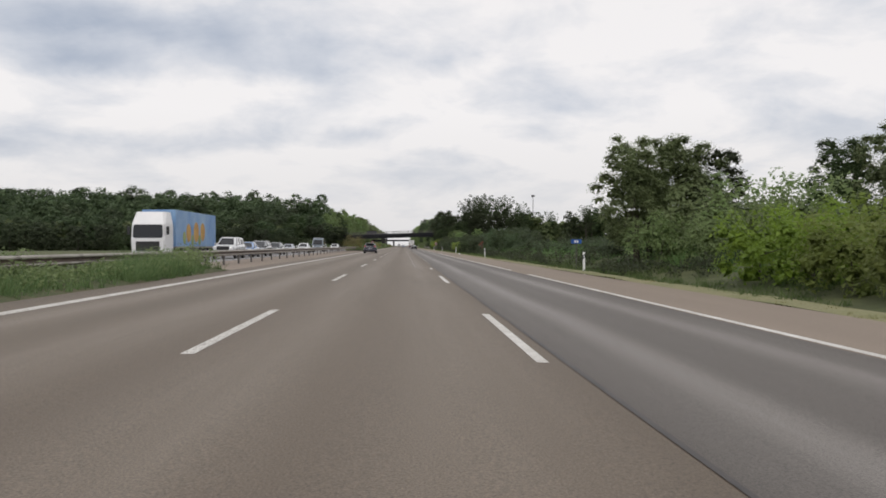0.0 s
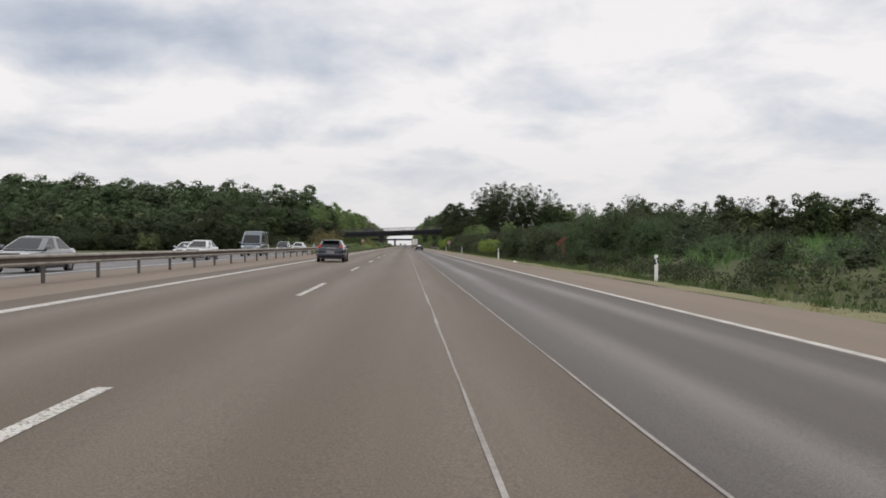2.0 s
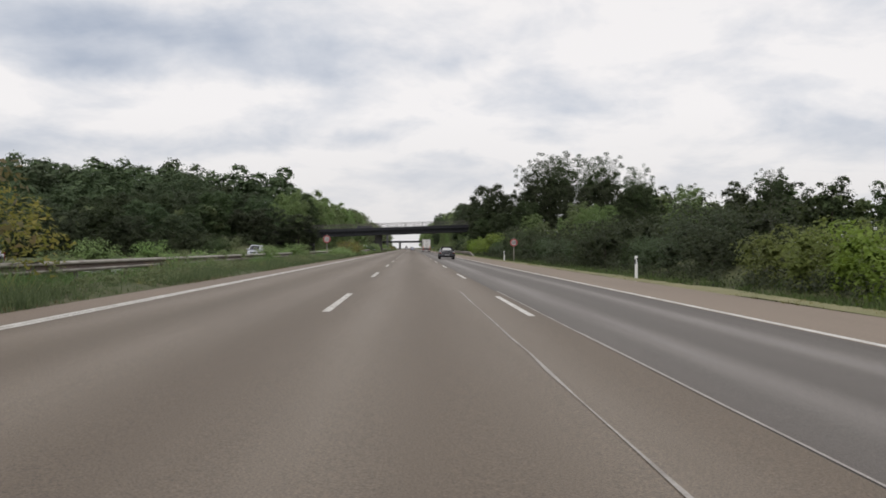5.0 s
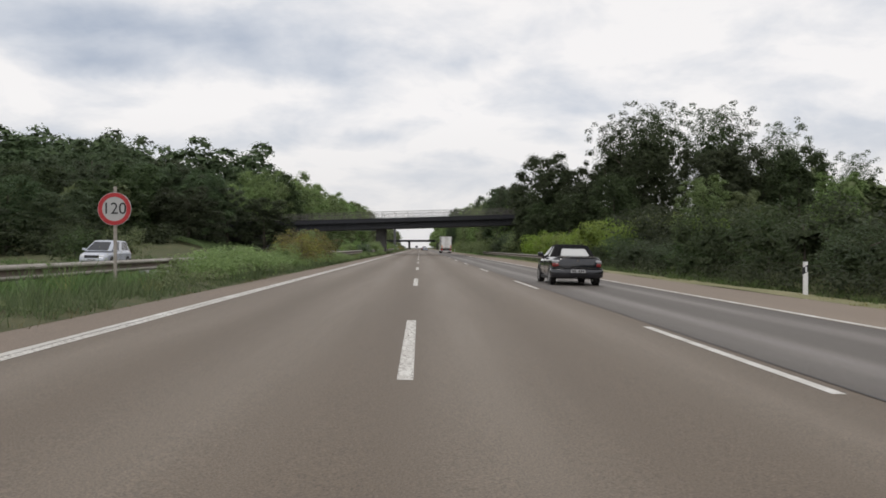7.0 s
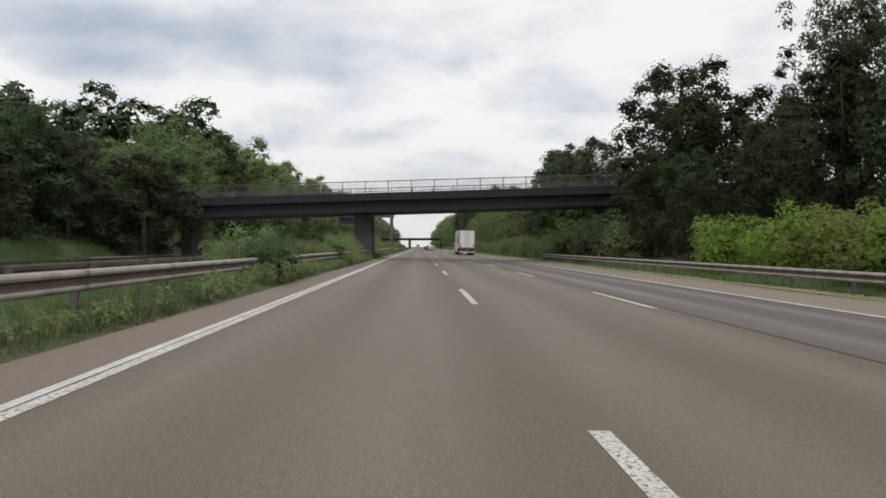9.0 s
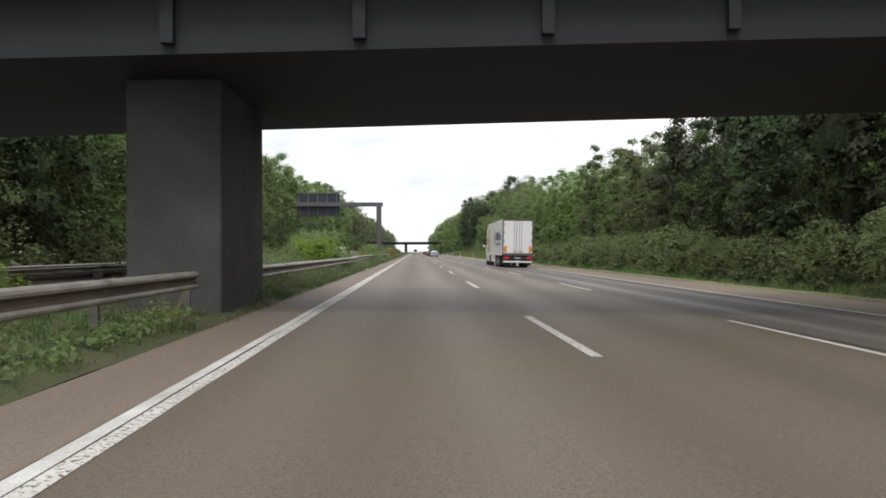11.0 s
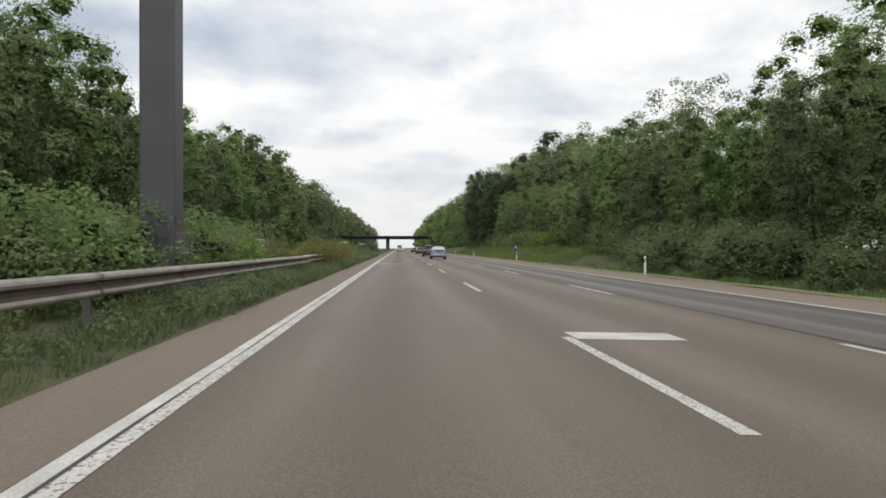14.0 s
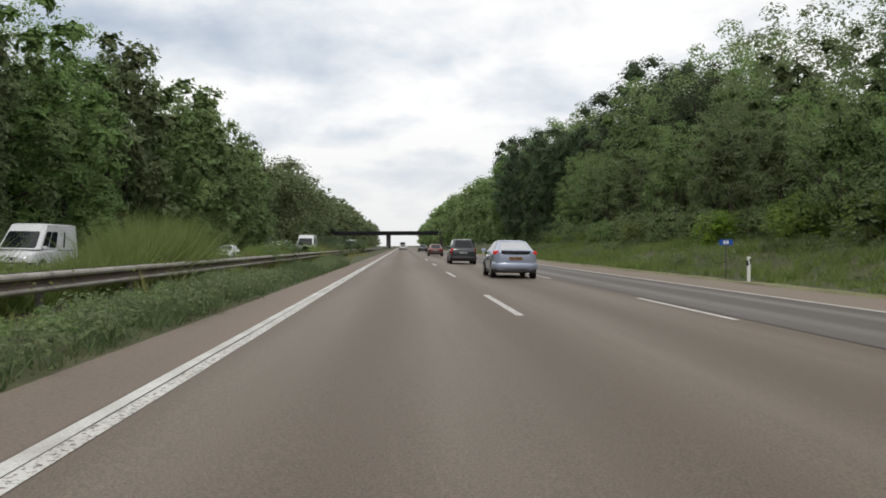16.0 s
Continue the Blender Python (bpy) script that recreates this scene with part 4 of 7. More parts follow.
SHRUB = [make_tree("shrub", 60 + i, 3.2, 2.0, 0.0, 24, 0.28, 1700, 0.072, ("leaf_dark", "leaf", "leaf_dark", "leaf_mid")[i], "dense green roadside shrub", "shrub", 4, 0.06, core=0.3, core_mat="leaf_core" if i == 1 else "core_dark") for i in range(4)]
HEDGE = [make_tree("shrub", 75 + i, 3.9, 2.2, 0.0, 36, 0.24, 3600, 0.066, ("leaf_dark", "leaf_mid")[i], "tall dense dark green roadside shrub", "shrub", 6, 0.07, core=0.35, core_mat=("core_dark", "core_mid")[i]) for i in range(2)]
BRIGHT = [make_tree("shrub", 70 + i, 2.6, 1.9, 0.0, 24, 0.28, 1700, 0.075, "leaf_bright", "bright yellow-green roadside shrub", "shrub", 4, 0.05, core=0.3, core_mat="core_bright") for i in range(2)]
LITE = [make_tree("shrub", 65 + i, 3.2, 2.0, 0.0, 18, 0.32, 850, 0.09, "leaf", "green roadside shrub", "shrub", 2, 0.05, core=0.35) for i in range(3)]
RUST = [make_tree("shrub", 80 + i, 2.0, 1.3, 0.1, 18, 0.24, 1500, 0.047, "leaf_rust", "shrub with yellow-brown young leaves", "shrub", 8, 0.025, lumps=False) for i in range(2)]
SAPLING = [make_tree("shrub", 90 + i, 2.4, 0.8, 0.2, 16, 0.28, 1500, 0.045, "leaf", "young green sapling in the central reserve", "shrub", 8, 0.02, lumps=False) for i in range(2)]

R = random.Random(5)


def spin():
    return R.uniform(0, 360)


THICKET = {}


def thicket(key, kind, x, y, z, scale, turn, wide):
    """Remember a shrub that joins a thicket nobody could count."""
    THICKET.setdefault(key, []).append((kind, pose(x, y, z, 0, 0, turn) @ Matrix.Diagonal((scale * wide, scale * wide, scale, 1))))


def build_thicket(name, key, label, leaf):
    V, F, I = [], [], []
    off = 0
    for kind, m in THICKET[key]:
        me = next(o for o in kind.children if o.name.startswith("crown")).data
        v = np.empty(len(me.vertices) * 3)
        me.vertices.foreach_get("co", v)
        a = np.array(m)
        V.append(v.reshape(-1, 3) @ a[:3, :3].T + a[:3, 3])
        F += [[i + off for i in p.vertices] for p in me.polygons]
        ids = np.empty(len(me.polygons), int)
        me.polygons.foreach_get("material_index", ids)
        I += ids.tolist()
        off += len(me.vertices)
    me = bpy.data.meshes.new(name)
    me.from_pydata(np.concatenate(V).tolist(), [], F)
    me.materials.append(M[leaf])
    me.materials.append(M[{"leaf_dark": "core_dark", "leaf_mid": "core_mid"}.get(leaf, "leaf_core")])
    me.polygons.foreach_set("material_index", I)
    me.update()
    tagged(new(name, me), label=label, category="thicket", kind="stuff")


def wood_edge(points, spacing, kinds, height, z, group, wide=(0.95, 1.25)):
    """Single trees along a line, at uneven steps and heights."""
    for (xa, ya), (xb, yb) in zip(points, points[1:]):
        length = math.hypot(xb - xa, yb - ya)
        ux, uy = (xb - xa) / length, (yb - ya) / length
        s = R.uniform(0, spacing)
        while s < length:
            d = R.uniform(-1.2, 1.2)
            plant(R.choice(kinds), xa + ux * s - uy * d, ya + uy * s + ux * d, z, height / 16 * R.uniform(0.82, 1.12), spin(), R.uniform(*wide), group)
            s += spacing * R.uniform(0.8, 1.25)


def deep_wood(edge, spacing, group):
    """A wood behind a line that runs away from the motorway: single trees along its edge, then a canopy that rises with depth."""
    xs, ys = [p[0] for p in edge][::-1], [p[1] for p in edge][::-1]
    x = xs[0]
    while x < -33:
        x += spacing
        start = float(np.interp(x, xs, ys))
        y = start - spacing
        while True:
            depth = y - start
            y += spacing * R.uniform(0.85, 1.2) * (1.0 if depth < 30 else 1.6)
            depth = min(y - start, 2.0 * (-31 - x) if y < 400 else 200)
            if y - start > 125 or y > 440:
                break
            if y > 345 and x > -36:
                continue
            top = float(np.interp(depth, [0, 8, 20, 40, 60, 85], [9.5, 11.5, 14, 17.5, 23, 28.5])) / 16.5 * R.uniform(0.88, 1.12)
            place = (x + R.uniform(-2, 2), y, -0.3, top, spin(), R.uniform(1.15, 1.45) * (1.25 if depth < 14 else 1))
            if y - start < 14 or (x > -66 and y - start < 70):
                plant(R.choice(MID + DARK if x > -75 else FAR[::2]), *place, group)
            else:
                k = R.choice((0, 1, 3, 4, 0, 1, 3, 4, 2))
                thicket("canopy" if k == 2 else "dark canopy", WOOD[k], *place)


# left: the wood draws near the motorway before the bridge and then runs along it
deep_wood([(-29.5, 343), (-34, 326), (-41, 311), (-60, 299), (-90, 288), (-125, 274), (-165, 258), (-215, 236)], 8.6, "wood across the meadow")
wood_edge([(-34, 357), (-31, 366)], 5.0, DENSE + DARK[:1], 13.0, -0.3, "trees along the opposite carriageway")
wood_edge([(-31, 364), (-30.5, 402)], 6.5, DENSE + DARK, 16.6, -0.3, "trees along the opposite carriageway")
wood_edge([(-30.5, 566), (-30.5, 640)], 6.8, FAR[1::2], 20.0, -0.3, "trees along the opposite carriageway")
wood_edge([(-31, 403), (-30.5, 562)], 6.4, DENSE, 18.5, -0.3, "trees along the opposite carriageway")
for k in range(24):
    thicket("canopy" if k % 3 else "dark canopy", WOOD[2 if k % 3 else 0], -40 + R.uniform(-2, 2), 430 + 9 * k, -0.3, 1.22 * R.uniform(0.88, 1.1), spin(), 1.2)
for x, y, k in ((-30.5, 339.5, 0.6), (-33.5, 337, 0.72), (-37, 341, 0.78), (-41, 337, 0.8), (-46, 340, 0.84)):
    plant(R.choice(MID), x, y, slope_z(x) - 0.2, k, spin(), 1.25, "trees on the slope before the bridge")
# right: trees close to the shoulder past the bridge
wood_edge([(19.8, 650), (19.8, 600)], 6.0, MID + NEAR[:1], 20.0, 1.0, "trees along the hard shoulder")
wood_edge([(21, 600), (21, 536)], 6.5, OPEN, 10.5, 1.2, "trees along the hard shoulder")
wood_edge([(18.8, 536), (17.4, 500)], 6.8, OPEN + NEAR[:1], 9.0, 0.6, "trees along the hard shoulder")
wood_edge([(17.2, 500), (17.2, 358)], 6.0, NEAR, 9.7, 0.3, "trees along the hard shoulder")
wood_edge([(18.2, 388), (17.6, 357)], 6.2, MID + DARK[:1], 13.6, 0.3, "trees along the hard shoulder")
wood_edge([(33, 665), (33, 566)], 8.5, OPEN + MID[1:2], 24.5, 0.6, "trees along the hard shoulder")
wood_edge([(25.5, 640), (25.5, 566)], 7.0, OPEN + MID[:1], 21.0, 1.0, "trees along the hard shoulder")
wood_edge([(25.5, 566), (25.5, 520)], 8.5, OPEN + AIRY[:1], 15.5, 1.0, "trees along the hard shoulder")
wood_edge([(22.5, 520), (22.5, 442)], 7.5, OPEN + NEAR[:1], 14.2, 0.6, "trees along the hard shoulder")
wood_edge([(22.5, 440), (22.5, 358)], 8.0, OPEN + OPEN + AIRY[:1], 11.8, 0.6, "trees along the hard shoulder")


def far_wood(name, seed, spots, label):
    """Far trees that nobody could count, in one mesh."""
    rng = np.random.default_rng(seed)
    V, F, I = [], [], []
    off = 0
    for x, y, z, h in spots:
        lb = tree_lobes(rng, h, h * 0.34, 0.0, 8, 0.45)
        n, size = (1500, 0.36) if 640 < y < 800 and h > 15 else (320, 0.85)
        v, f = leaf_cloud(rng, [l[:3] for l in lb], [l[3:] for l in lb], n, size)
        V.append(v + np.array([x, y, z]))
        F += (f + off).tolist()
        I += [0] * len(f)
        off += len(v)
        # Inner leaves take leaf_core, whose darker colour holds the shade inside the crown.
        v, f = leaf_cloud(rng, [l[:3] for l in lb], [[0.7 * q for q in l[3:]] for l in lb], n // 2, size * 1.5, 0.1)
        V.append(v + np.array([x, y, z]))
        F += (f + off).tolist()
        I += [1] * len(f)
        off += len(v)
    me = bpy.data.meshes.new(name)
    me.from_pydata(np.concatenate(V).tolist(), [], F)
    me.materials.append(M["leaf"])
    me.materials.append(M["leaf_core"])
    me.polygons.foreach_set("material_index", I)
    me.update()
    return tagged(new(name, me), label=label, category="wood", kind="stuff")


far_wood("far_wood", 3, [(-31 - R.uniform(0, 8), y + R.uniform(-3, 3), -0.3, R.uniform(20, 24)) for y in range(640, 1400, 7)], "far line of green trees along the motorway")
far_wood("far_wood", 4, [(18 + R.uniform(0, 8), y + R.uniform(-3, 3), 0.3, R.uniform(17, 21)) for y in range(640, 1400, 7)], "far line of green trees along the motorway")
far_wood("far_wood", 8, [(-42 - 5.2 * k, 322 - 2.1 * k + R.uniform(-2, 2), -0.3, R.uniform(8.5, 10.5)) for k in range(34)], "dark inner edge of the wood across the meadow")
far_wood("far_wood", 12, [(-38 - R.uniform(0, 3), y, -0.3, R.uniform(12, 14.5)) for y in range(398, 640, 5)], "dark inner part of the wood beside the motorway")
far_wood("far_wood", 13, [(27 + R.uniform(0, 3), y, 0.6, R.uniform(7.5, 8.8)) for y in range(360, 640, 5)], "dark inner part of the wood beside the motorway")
for k in range(22):
    plant(R.choice(WOOD[:2] + WOOD[3:] + AIRY[:1]), 52 + 5.4 * k + R.uniform(-1.5, 1.5), 322 - 1.6 * k + 9 * math.sin(1.3 * k) + R.uniform(-3, 3), 0.8, R.uniform(0.86, 1.08), spin(), R.uniform(0.9, 1.3), "row of trees far across the field")
far_wood("far_wood", 6, [(50 + 3.6 * k, 330 - 1.1 * k + R.uniform(-3, 3), 0.8, R.uniform(9, 12)) for k in range(40)], "dark undergrowth of the far row of trees")

# right, before the bridge
for x, y, s, k in ((15.4, 36.5, 0.46, DENSE[0]), (16.6, 38.0, 0.44, DENSE[3]), (18.6, 37.5, 0.43, DENSE[1]), (20.2, 38.5, 0.42, DARK[0]), (22.8, 24.0, 0.35, NEAR[2]), (31, 42, 0.5, DARK[0]), (33, 76, 0.46, AIRY[0])):
    plant(k, x, y, 0.2, s, spin(), 1.25, "trees on the right verge")
for x, y, s in ((14.5, 18.6, 0.95), (14.9, 15.6, 0.95), (14.4, 12.6, 0.85), (16.6, 19.2, 1.05), (17.4, 16.2, 1.05), (14.6, 9.6, 0.8)):
    plant(R.choice(BRIGHT), x, y, -0.3, s, spin(), 1.1, "bright shrubs on the right verge")
for x, y, s in ((17.6, 31.5, 1.3), (19.6, 30.5, 1.4), (15.4, 32.0, 0.85), (21.4, 28.5, 1.35), (16.4, 27.5, 0.8), (18.6, 26.0, 1.0)):
    plant(SHRUB[1], x, y, -0.1, s, spin(), 1.1, "hedge of shrubs on the right verge")
y = 26.0
while y < 286:
    low = y < 62
    for row in range(2):
        x = 14.8 + row * 3.2 + R.uniform(-0.7, 0.7) + (2.5 if y < 110 else 0)
        s = R.choice((0.45, 0.55, 0.65, 0.75, 0.95)) * (0.6 if y < 96 else 0.9 if y < 143 else 0.8 if y < 175 else 1.05) * (1 + 0.25 * row)
        if (row == 0 and 143 < y < 180):
            continue
        if 98 < y < 143:
            plant(R.choice(HEDGE), 16.4 + row * 2.4 + R.uniform(-0.7, 0.7), y + R.uniform(-1, 1), -0.2, R.uniform(0.62, 1.02), spin(), R.uniform(0.85, 1.15), "hedge of shrubs on the right verge")
            if row == 0:
                plant(R.choice(SHRUB[::2] + SHRUB[3:]), 14.7 + R.uniform(-0.4, 0.4), y + R.uniform(-1, 1), -0.3, R.uniform(0.3, 0.6), spin(), R.uniform(1.0, 1.4), "hedge of shrubs on the right verge")
        elif row == 0:
            plant(R.choice(SHRUB[::2] + SHRUB[3:] + SHRUB[3:]), x, y + R.uniform(-1, 1), -0.2, s, spin(), R.uniform(1.0, 1.4), "hedge of shrubs on the right verge")
        else:
            thicket("right", R.choice(LITE), x, y + R.uniform(-1, 1), -0.2 + 0.12 * row, s, spin(), R.uniform(1.0, 1.4))
    y += R.uniform(2.6, 3.8)
for k in range(8):
    plant(R.choice(SHRUB[3:] + HEDGE), 14.1 + R.uniform(-0.4, 0.4), 122 + k * 3.2, -0.3, R.uniform(0.55, 0.8), spin(), 1.15, "hedge of shrubs on the right verge")
for k in range(8):
    plant(R.choice(BRIGHT + BRIGHT + SHRUB[1:2]), 14.2 + R.uniform(-0.3, 0.5), 150 + k * 3.6, -0.3, R.uniform(0.7, 0.9), spin(), 1.2, "bright shrubs on the right verge")
for x, y, s in ((15.4, 277, 1.35), (17.2, 281, 1.4), (16.6, 272, 1.15), (19.5, 276, 1.5), (21, 268, 1.4), (23, 284, 1.6), (26, 292, 1.7), (22, 298, 1.6)):
    plant(R.choice(BRIGHT), x, y, -0.2, s, spin(), 1.1, "bright shrubs on the right verge")
for k in range(14):
    plant((BRIGHT + SHRUB[1:2])[k % 3], 17.4 + R.uniform(-0.6, 1.6), 522 + k * 5.5, 1.1, R.uniform(0.55, 0.95), spin(), 1.3, "bright shrubs on the bank")
for k in range(11):
    plant(R.choice(BRIGHT), 15.4 + R.uniform(-0.5, 2.0), 283 + k * 3.3, -0.2, R.uniform(0.95, 1.2), spin(), 1.2, "bright shrubs on the right verge")
for x, y, s in ((28.5, 327, 1.26), (32, 322, 1.36), (36, 329, 1.4), (40, 320, 1.3), (44, 323, 1.34), (49, 318, 1.15), (34, 336, 1.36)):
    plant(R.choice(AIRY), x, y, 0.4, s, spin(), 0.92, "slender trees before the bridge")
for x, y, s in ((19.8, 335, 0.99), (23, 325, 0.66), (25.5, 334, 0.85), (22, 341, 0.88), (29, 328, 0.86), (20.5, 319, 0.54), (25, 312, 0.66), (31, 318, 0.9), (36, 310, 0.86), (41, 312, 0.9), (46, 306, 0.84), (17.6, 326, 0.48), (16.8, 332, 0.46), (17.8, 339, 0.55), (16.4, 322, 0.36)):
    plant(R.choice(DARK), x, y, 0.3, s, spin(), 1.1, "dark trees beside the bridge")
for x, y, s in ((13.8, 338, 1.0), (15.2, 341, 1.2), (16.8, 337, 1.3), (14.4, 343, 0.9), (18, 343, 1.4), (15.5, 333, 1.1), (13.6, 356, 0.9), (15.5, 357, 1.3)):
    plant(R.choice(SHRUB), x, y, -0.3, s, spin(), 1.3, "shrubs at the foot of the bridge")
for k in range(9):
    plant(R.choice(NEAR), 17.5 + R.uniform(0, 5), 206 + k * 7 + R.uniform(-2, 2), 0.2, R.uniform(0.27, 0.36), spin(), 1.2, "young trees on the right verge")
y = 356.0
while y < 620:
    out = max(0.0, min(4.0, (y - 478) * 0.12))
    thicket("bank", R.choice(SHRUB if y < 520 else LITE), 14.1 + out + R.uniform(-0.5, 0.5), y + R.uniform(-1, 1), -0.3 + 0.36 * out, R.uniform(0.55, 0.95), spin(), R.uniform(1.1, 1.5))
    y += R.uniform(2.6, 3.6)
# left: undergrowth at the foot of the wood, bushes in the meadow
y = 358.0
while y < 600:
    thicket("left", R.choice(LITE), -27.6 + R.uniform(-0.8, 0.8), y, -0.4, R.uniform(0.6, 1.1), spin(), R.uniform(1.1, 1.5))
    y += R.uniform(3.4, 5.0)
for x, y, s in ((-89, 281, 2.1), (-84, 284, 1.7), (-95, 278, 1.8), (-70, 286, 1.5), (-30, 282, 1.0), (-33, 288, 1.2), (-31, 296, 1.1)):
    plant(R.choice(SHRUB), x, y, -0.4, s, spin(), 1.2, "bushes in the meadow")
for x, y, s in ((-6.2, 414.0, 0.3), (-6.0, 416.0, 0.28), (-6.3, 418.5, 0.32), (-6.0, 421.0, 0.27)):
    plant(SHRUB[1], x, y, 0.2, s, spin(), 1.0, "shrubs in the central reserve")
for (xa, ya), (xb, yb), n in (((-215, 231), (-90, 284), 28), ((-90, 284), (-41, 306), 14), ((-41, 306), (-31, 338), 9)):
    for k in range(n):
        q = (k + R.uniform(-0.3, 0.3)) / n
        thicket("wood", R.choice(LITE + SHRUB[:1]), xa + (xb - xa) * q + R.uniform(-1, 2), ya + (yb - ya) * q, -0.4, R.uniform(0.9, 1.5), spin(), R.uniform(1.4, 1.9))
for x, y, s in ((-5.75, 294.5, 0.4), (-5.9, 296.8, 0.44), (-6.0, 299.0, 0.4)):
    plant(SHRUB[3], x, y, 0.2, s, spin(), 1.1, "shrubs in the central reserve")
for x, y, s in ((-5.8, 318.0, 0.5), (-6.1, 320.5, 0.56), (-6.4, 324.0, 0.55), (-6.2, 328.0, 0.5), (-6.5, 333.0, 0.5)):
    plant(SHRUB[1], x, y, 0.2, s, spin(), 1.1, "shrubs in the central reserve")
for x, y, s in ((-8.4, 306.0, 0.5), (-8.7, 309.0, 0.5)):
    plant(BRIGHT[0], x, y, 0.2, s, spin(), 1.2, "shrubs in the central reserve")
for x, y, k in ((-6.15, 471.5, 0.62), (-6.1, 473.5, 0.74), (-6.25, 475.2, 0.66), (-6.1, 477.5, 0.6), (-6.3, 470.0, 0.7), (-6.2, 481.0, 0.5)):
    plant(RUST[0], x, y, 0.2, k, spin(), 1.3, "shrubs in the central reserve")
plant(SHRUB[1], -7.0, 484.2, 0.2, 0.4, spin(), 1.0, "shrubs in the central reserve")
# central reserve: saplings, rust-coloured and green shrubs
for x, y, s in ((-8.0, 158, 1.35), (-7.6, 161, 1.5), (-8.3, 166, 1.2)):
    plant(RUST[0], x, y, 0.2, s, spin(), 1.3, "shrubs in the central reserve")
for ya, yb, step, kinds, lo, hi in ((168, 246, 3.4, SHRUB[1:2] + SAPLING, 0.22, 0.4), (232, 252, 2.8, SAPLING + SHRUB[1:2] + SAPLING, 0.3, 0.48), (252, 262, 1.3, RUST + RUST + SAPLING, 0.75, 1.05), (297, 303, 1.6, SHRUB[1::2] + SAPLING, 0.42, 0.6), (302, 306, 1.3, BRIGHT, 0.42, 0.5), (307, 315, 2.4, SAPLING, 0.4, 0.55), (318, 345, 3.4, SHRUB + BRIGHT, 0.28, 0.45), (352, 374, 2.4, SAPLING + SHRUB[1:2], 0.35, 0.6), (374, 391, 1.5, SHRUB[1:2] + BRIGHT[:1] + SAPLING, 0.5, 0.72), (424, 434, 1.5, RUST + BRIGHT, 0.4, 0.6), (437, 457, 1.5, SHRUB[1:2] + SHRUB[1:2] + BRIGHT[:1], 0.46, 0.62), (457, 466, 1.5, RUST + SAPLING, 0.5, 0.7), (466, 482, 1.3, RUST + RUST + SAPLING, 0.5, 0.74), (479, 483, 1.8, SHRUB[1:2] + SAPLING, 0.32, 0.42), (520, 600, 3.2, SAPLING + RUST + SHRUB, 0.35, 0.6)):
    y = ya
    while y < yb:
        plant(R.choice(kinds), R.uniform(-7.9, -6.2) if 466 < y < 500 else R.uniform(-7.2, -6.1) if 228 < y < 261 else R.uniform(-8.7, -7.25), y, 0.2, R.uniform(lo, hi), spin(), 1.25, "shrubs in the central reserve")
        y += step * R.uniform(0.7, 1.3)

build_thicket("roadside_thicket", "right", "thicket of green shrubs on the right verge", "leaf_dark")
build_thicket("wood_canopy", "canopy", "green canopy of the wood across the meadow", "leaf_mid")
build_thicket("wood_canopy", "dark canopy", "dull green canopy of the wood across the meadow", "leaf_mid")
build_thicket("woodland_thicket", "wood", "dark green undergrowth at the edge of the wood", "leaf_dark")
build_thicket("roadside_thicket", "bank", "green undergrowth on the bank beside the shoulder", "leaf")
build_thicket("roadside_thicket", "left", "green undergrowth at the foot of the wood", "leaf")
for t in MID + HEDGE + OPEN + WOOD + NEAR + DENSE + DARK + AIRY + FAR + SHRUB + LITE + BRIGHT + RUST + SAPLING:
    drop(t)


def grass(name, seed, n, xa, xb, ya, yb, z_of, lo, hi, width, material, label, patch=0.0):
    """Single blades in tufts, leaning at random, in one mesh."""
    rng = np.random.default_rng(seed)
    tufts = max(1, n // 14)
    tx, ty = rng.uniform(xa, xb, tufts), rng.uniform(ya, yb, tufts)
    th = rng.uniform(lo, hi, tufts) * (0.8 + 0.35 * np.sin(ty * 0.4 + tx))
    if patch:
        keep = (np.sin(tx * 1.7 + seed) * np.sin(ty * 0.33 + seed * 2) + 0.6 * np.sin(ty * 0.9) + rng.normal(size=tufts) * 0.5) > patch
        tx, ty, th = tx[keep], ty[keep], th[keep]
    k = rng.integers(0, len(tx), n)
    x = np.clip(tx[k] + rng.normal(size=n) * 0.09, xa, xb)
    y = ty[k] + rng.normal(size=n) * 0.09
    z = np.array([z_of(a) for a in x])
    h = th[k] * rng.uniform(0.55, 1.15, n)
    a = rng.uniform(0, 2 * np.pi, n)
    w = width * rng.uniform(0.6, 1.4, n)
    lean = rng.normal(size=(n, 2)) * 0.42 * h[:, None]
    base = np.stack([x, y, z - 0.05], 1)
    side = np.stack([np.cos(a) * w, np.sin(a) * w, np.zeros(n)], 1)
    tip = base + np.stack([lean[:, 0], lean[:, 1], h], 1)
    v = np.stack([base - side, base + side, tip], 1).reshape(-1, 3)
    f = np.arange(3 * n).reshape(-1, 3)
    me = bpy.data.meshes.new(name)
    me.from_pydata(v.tolist(), [], f.tolist())
    me.materials.append(material)
    me.update()
    return tagged(new(name, me), label=label, category="grass", kind="stuff")


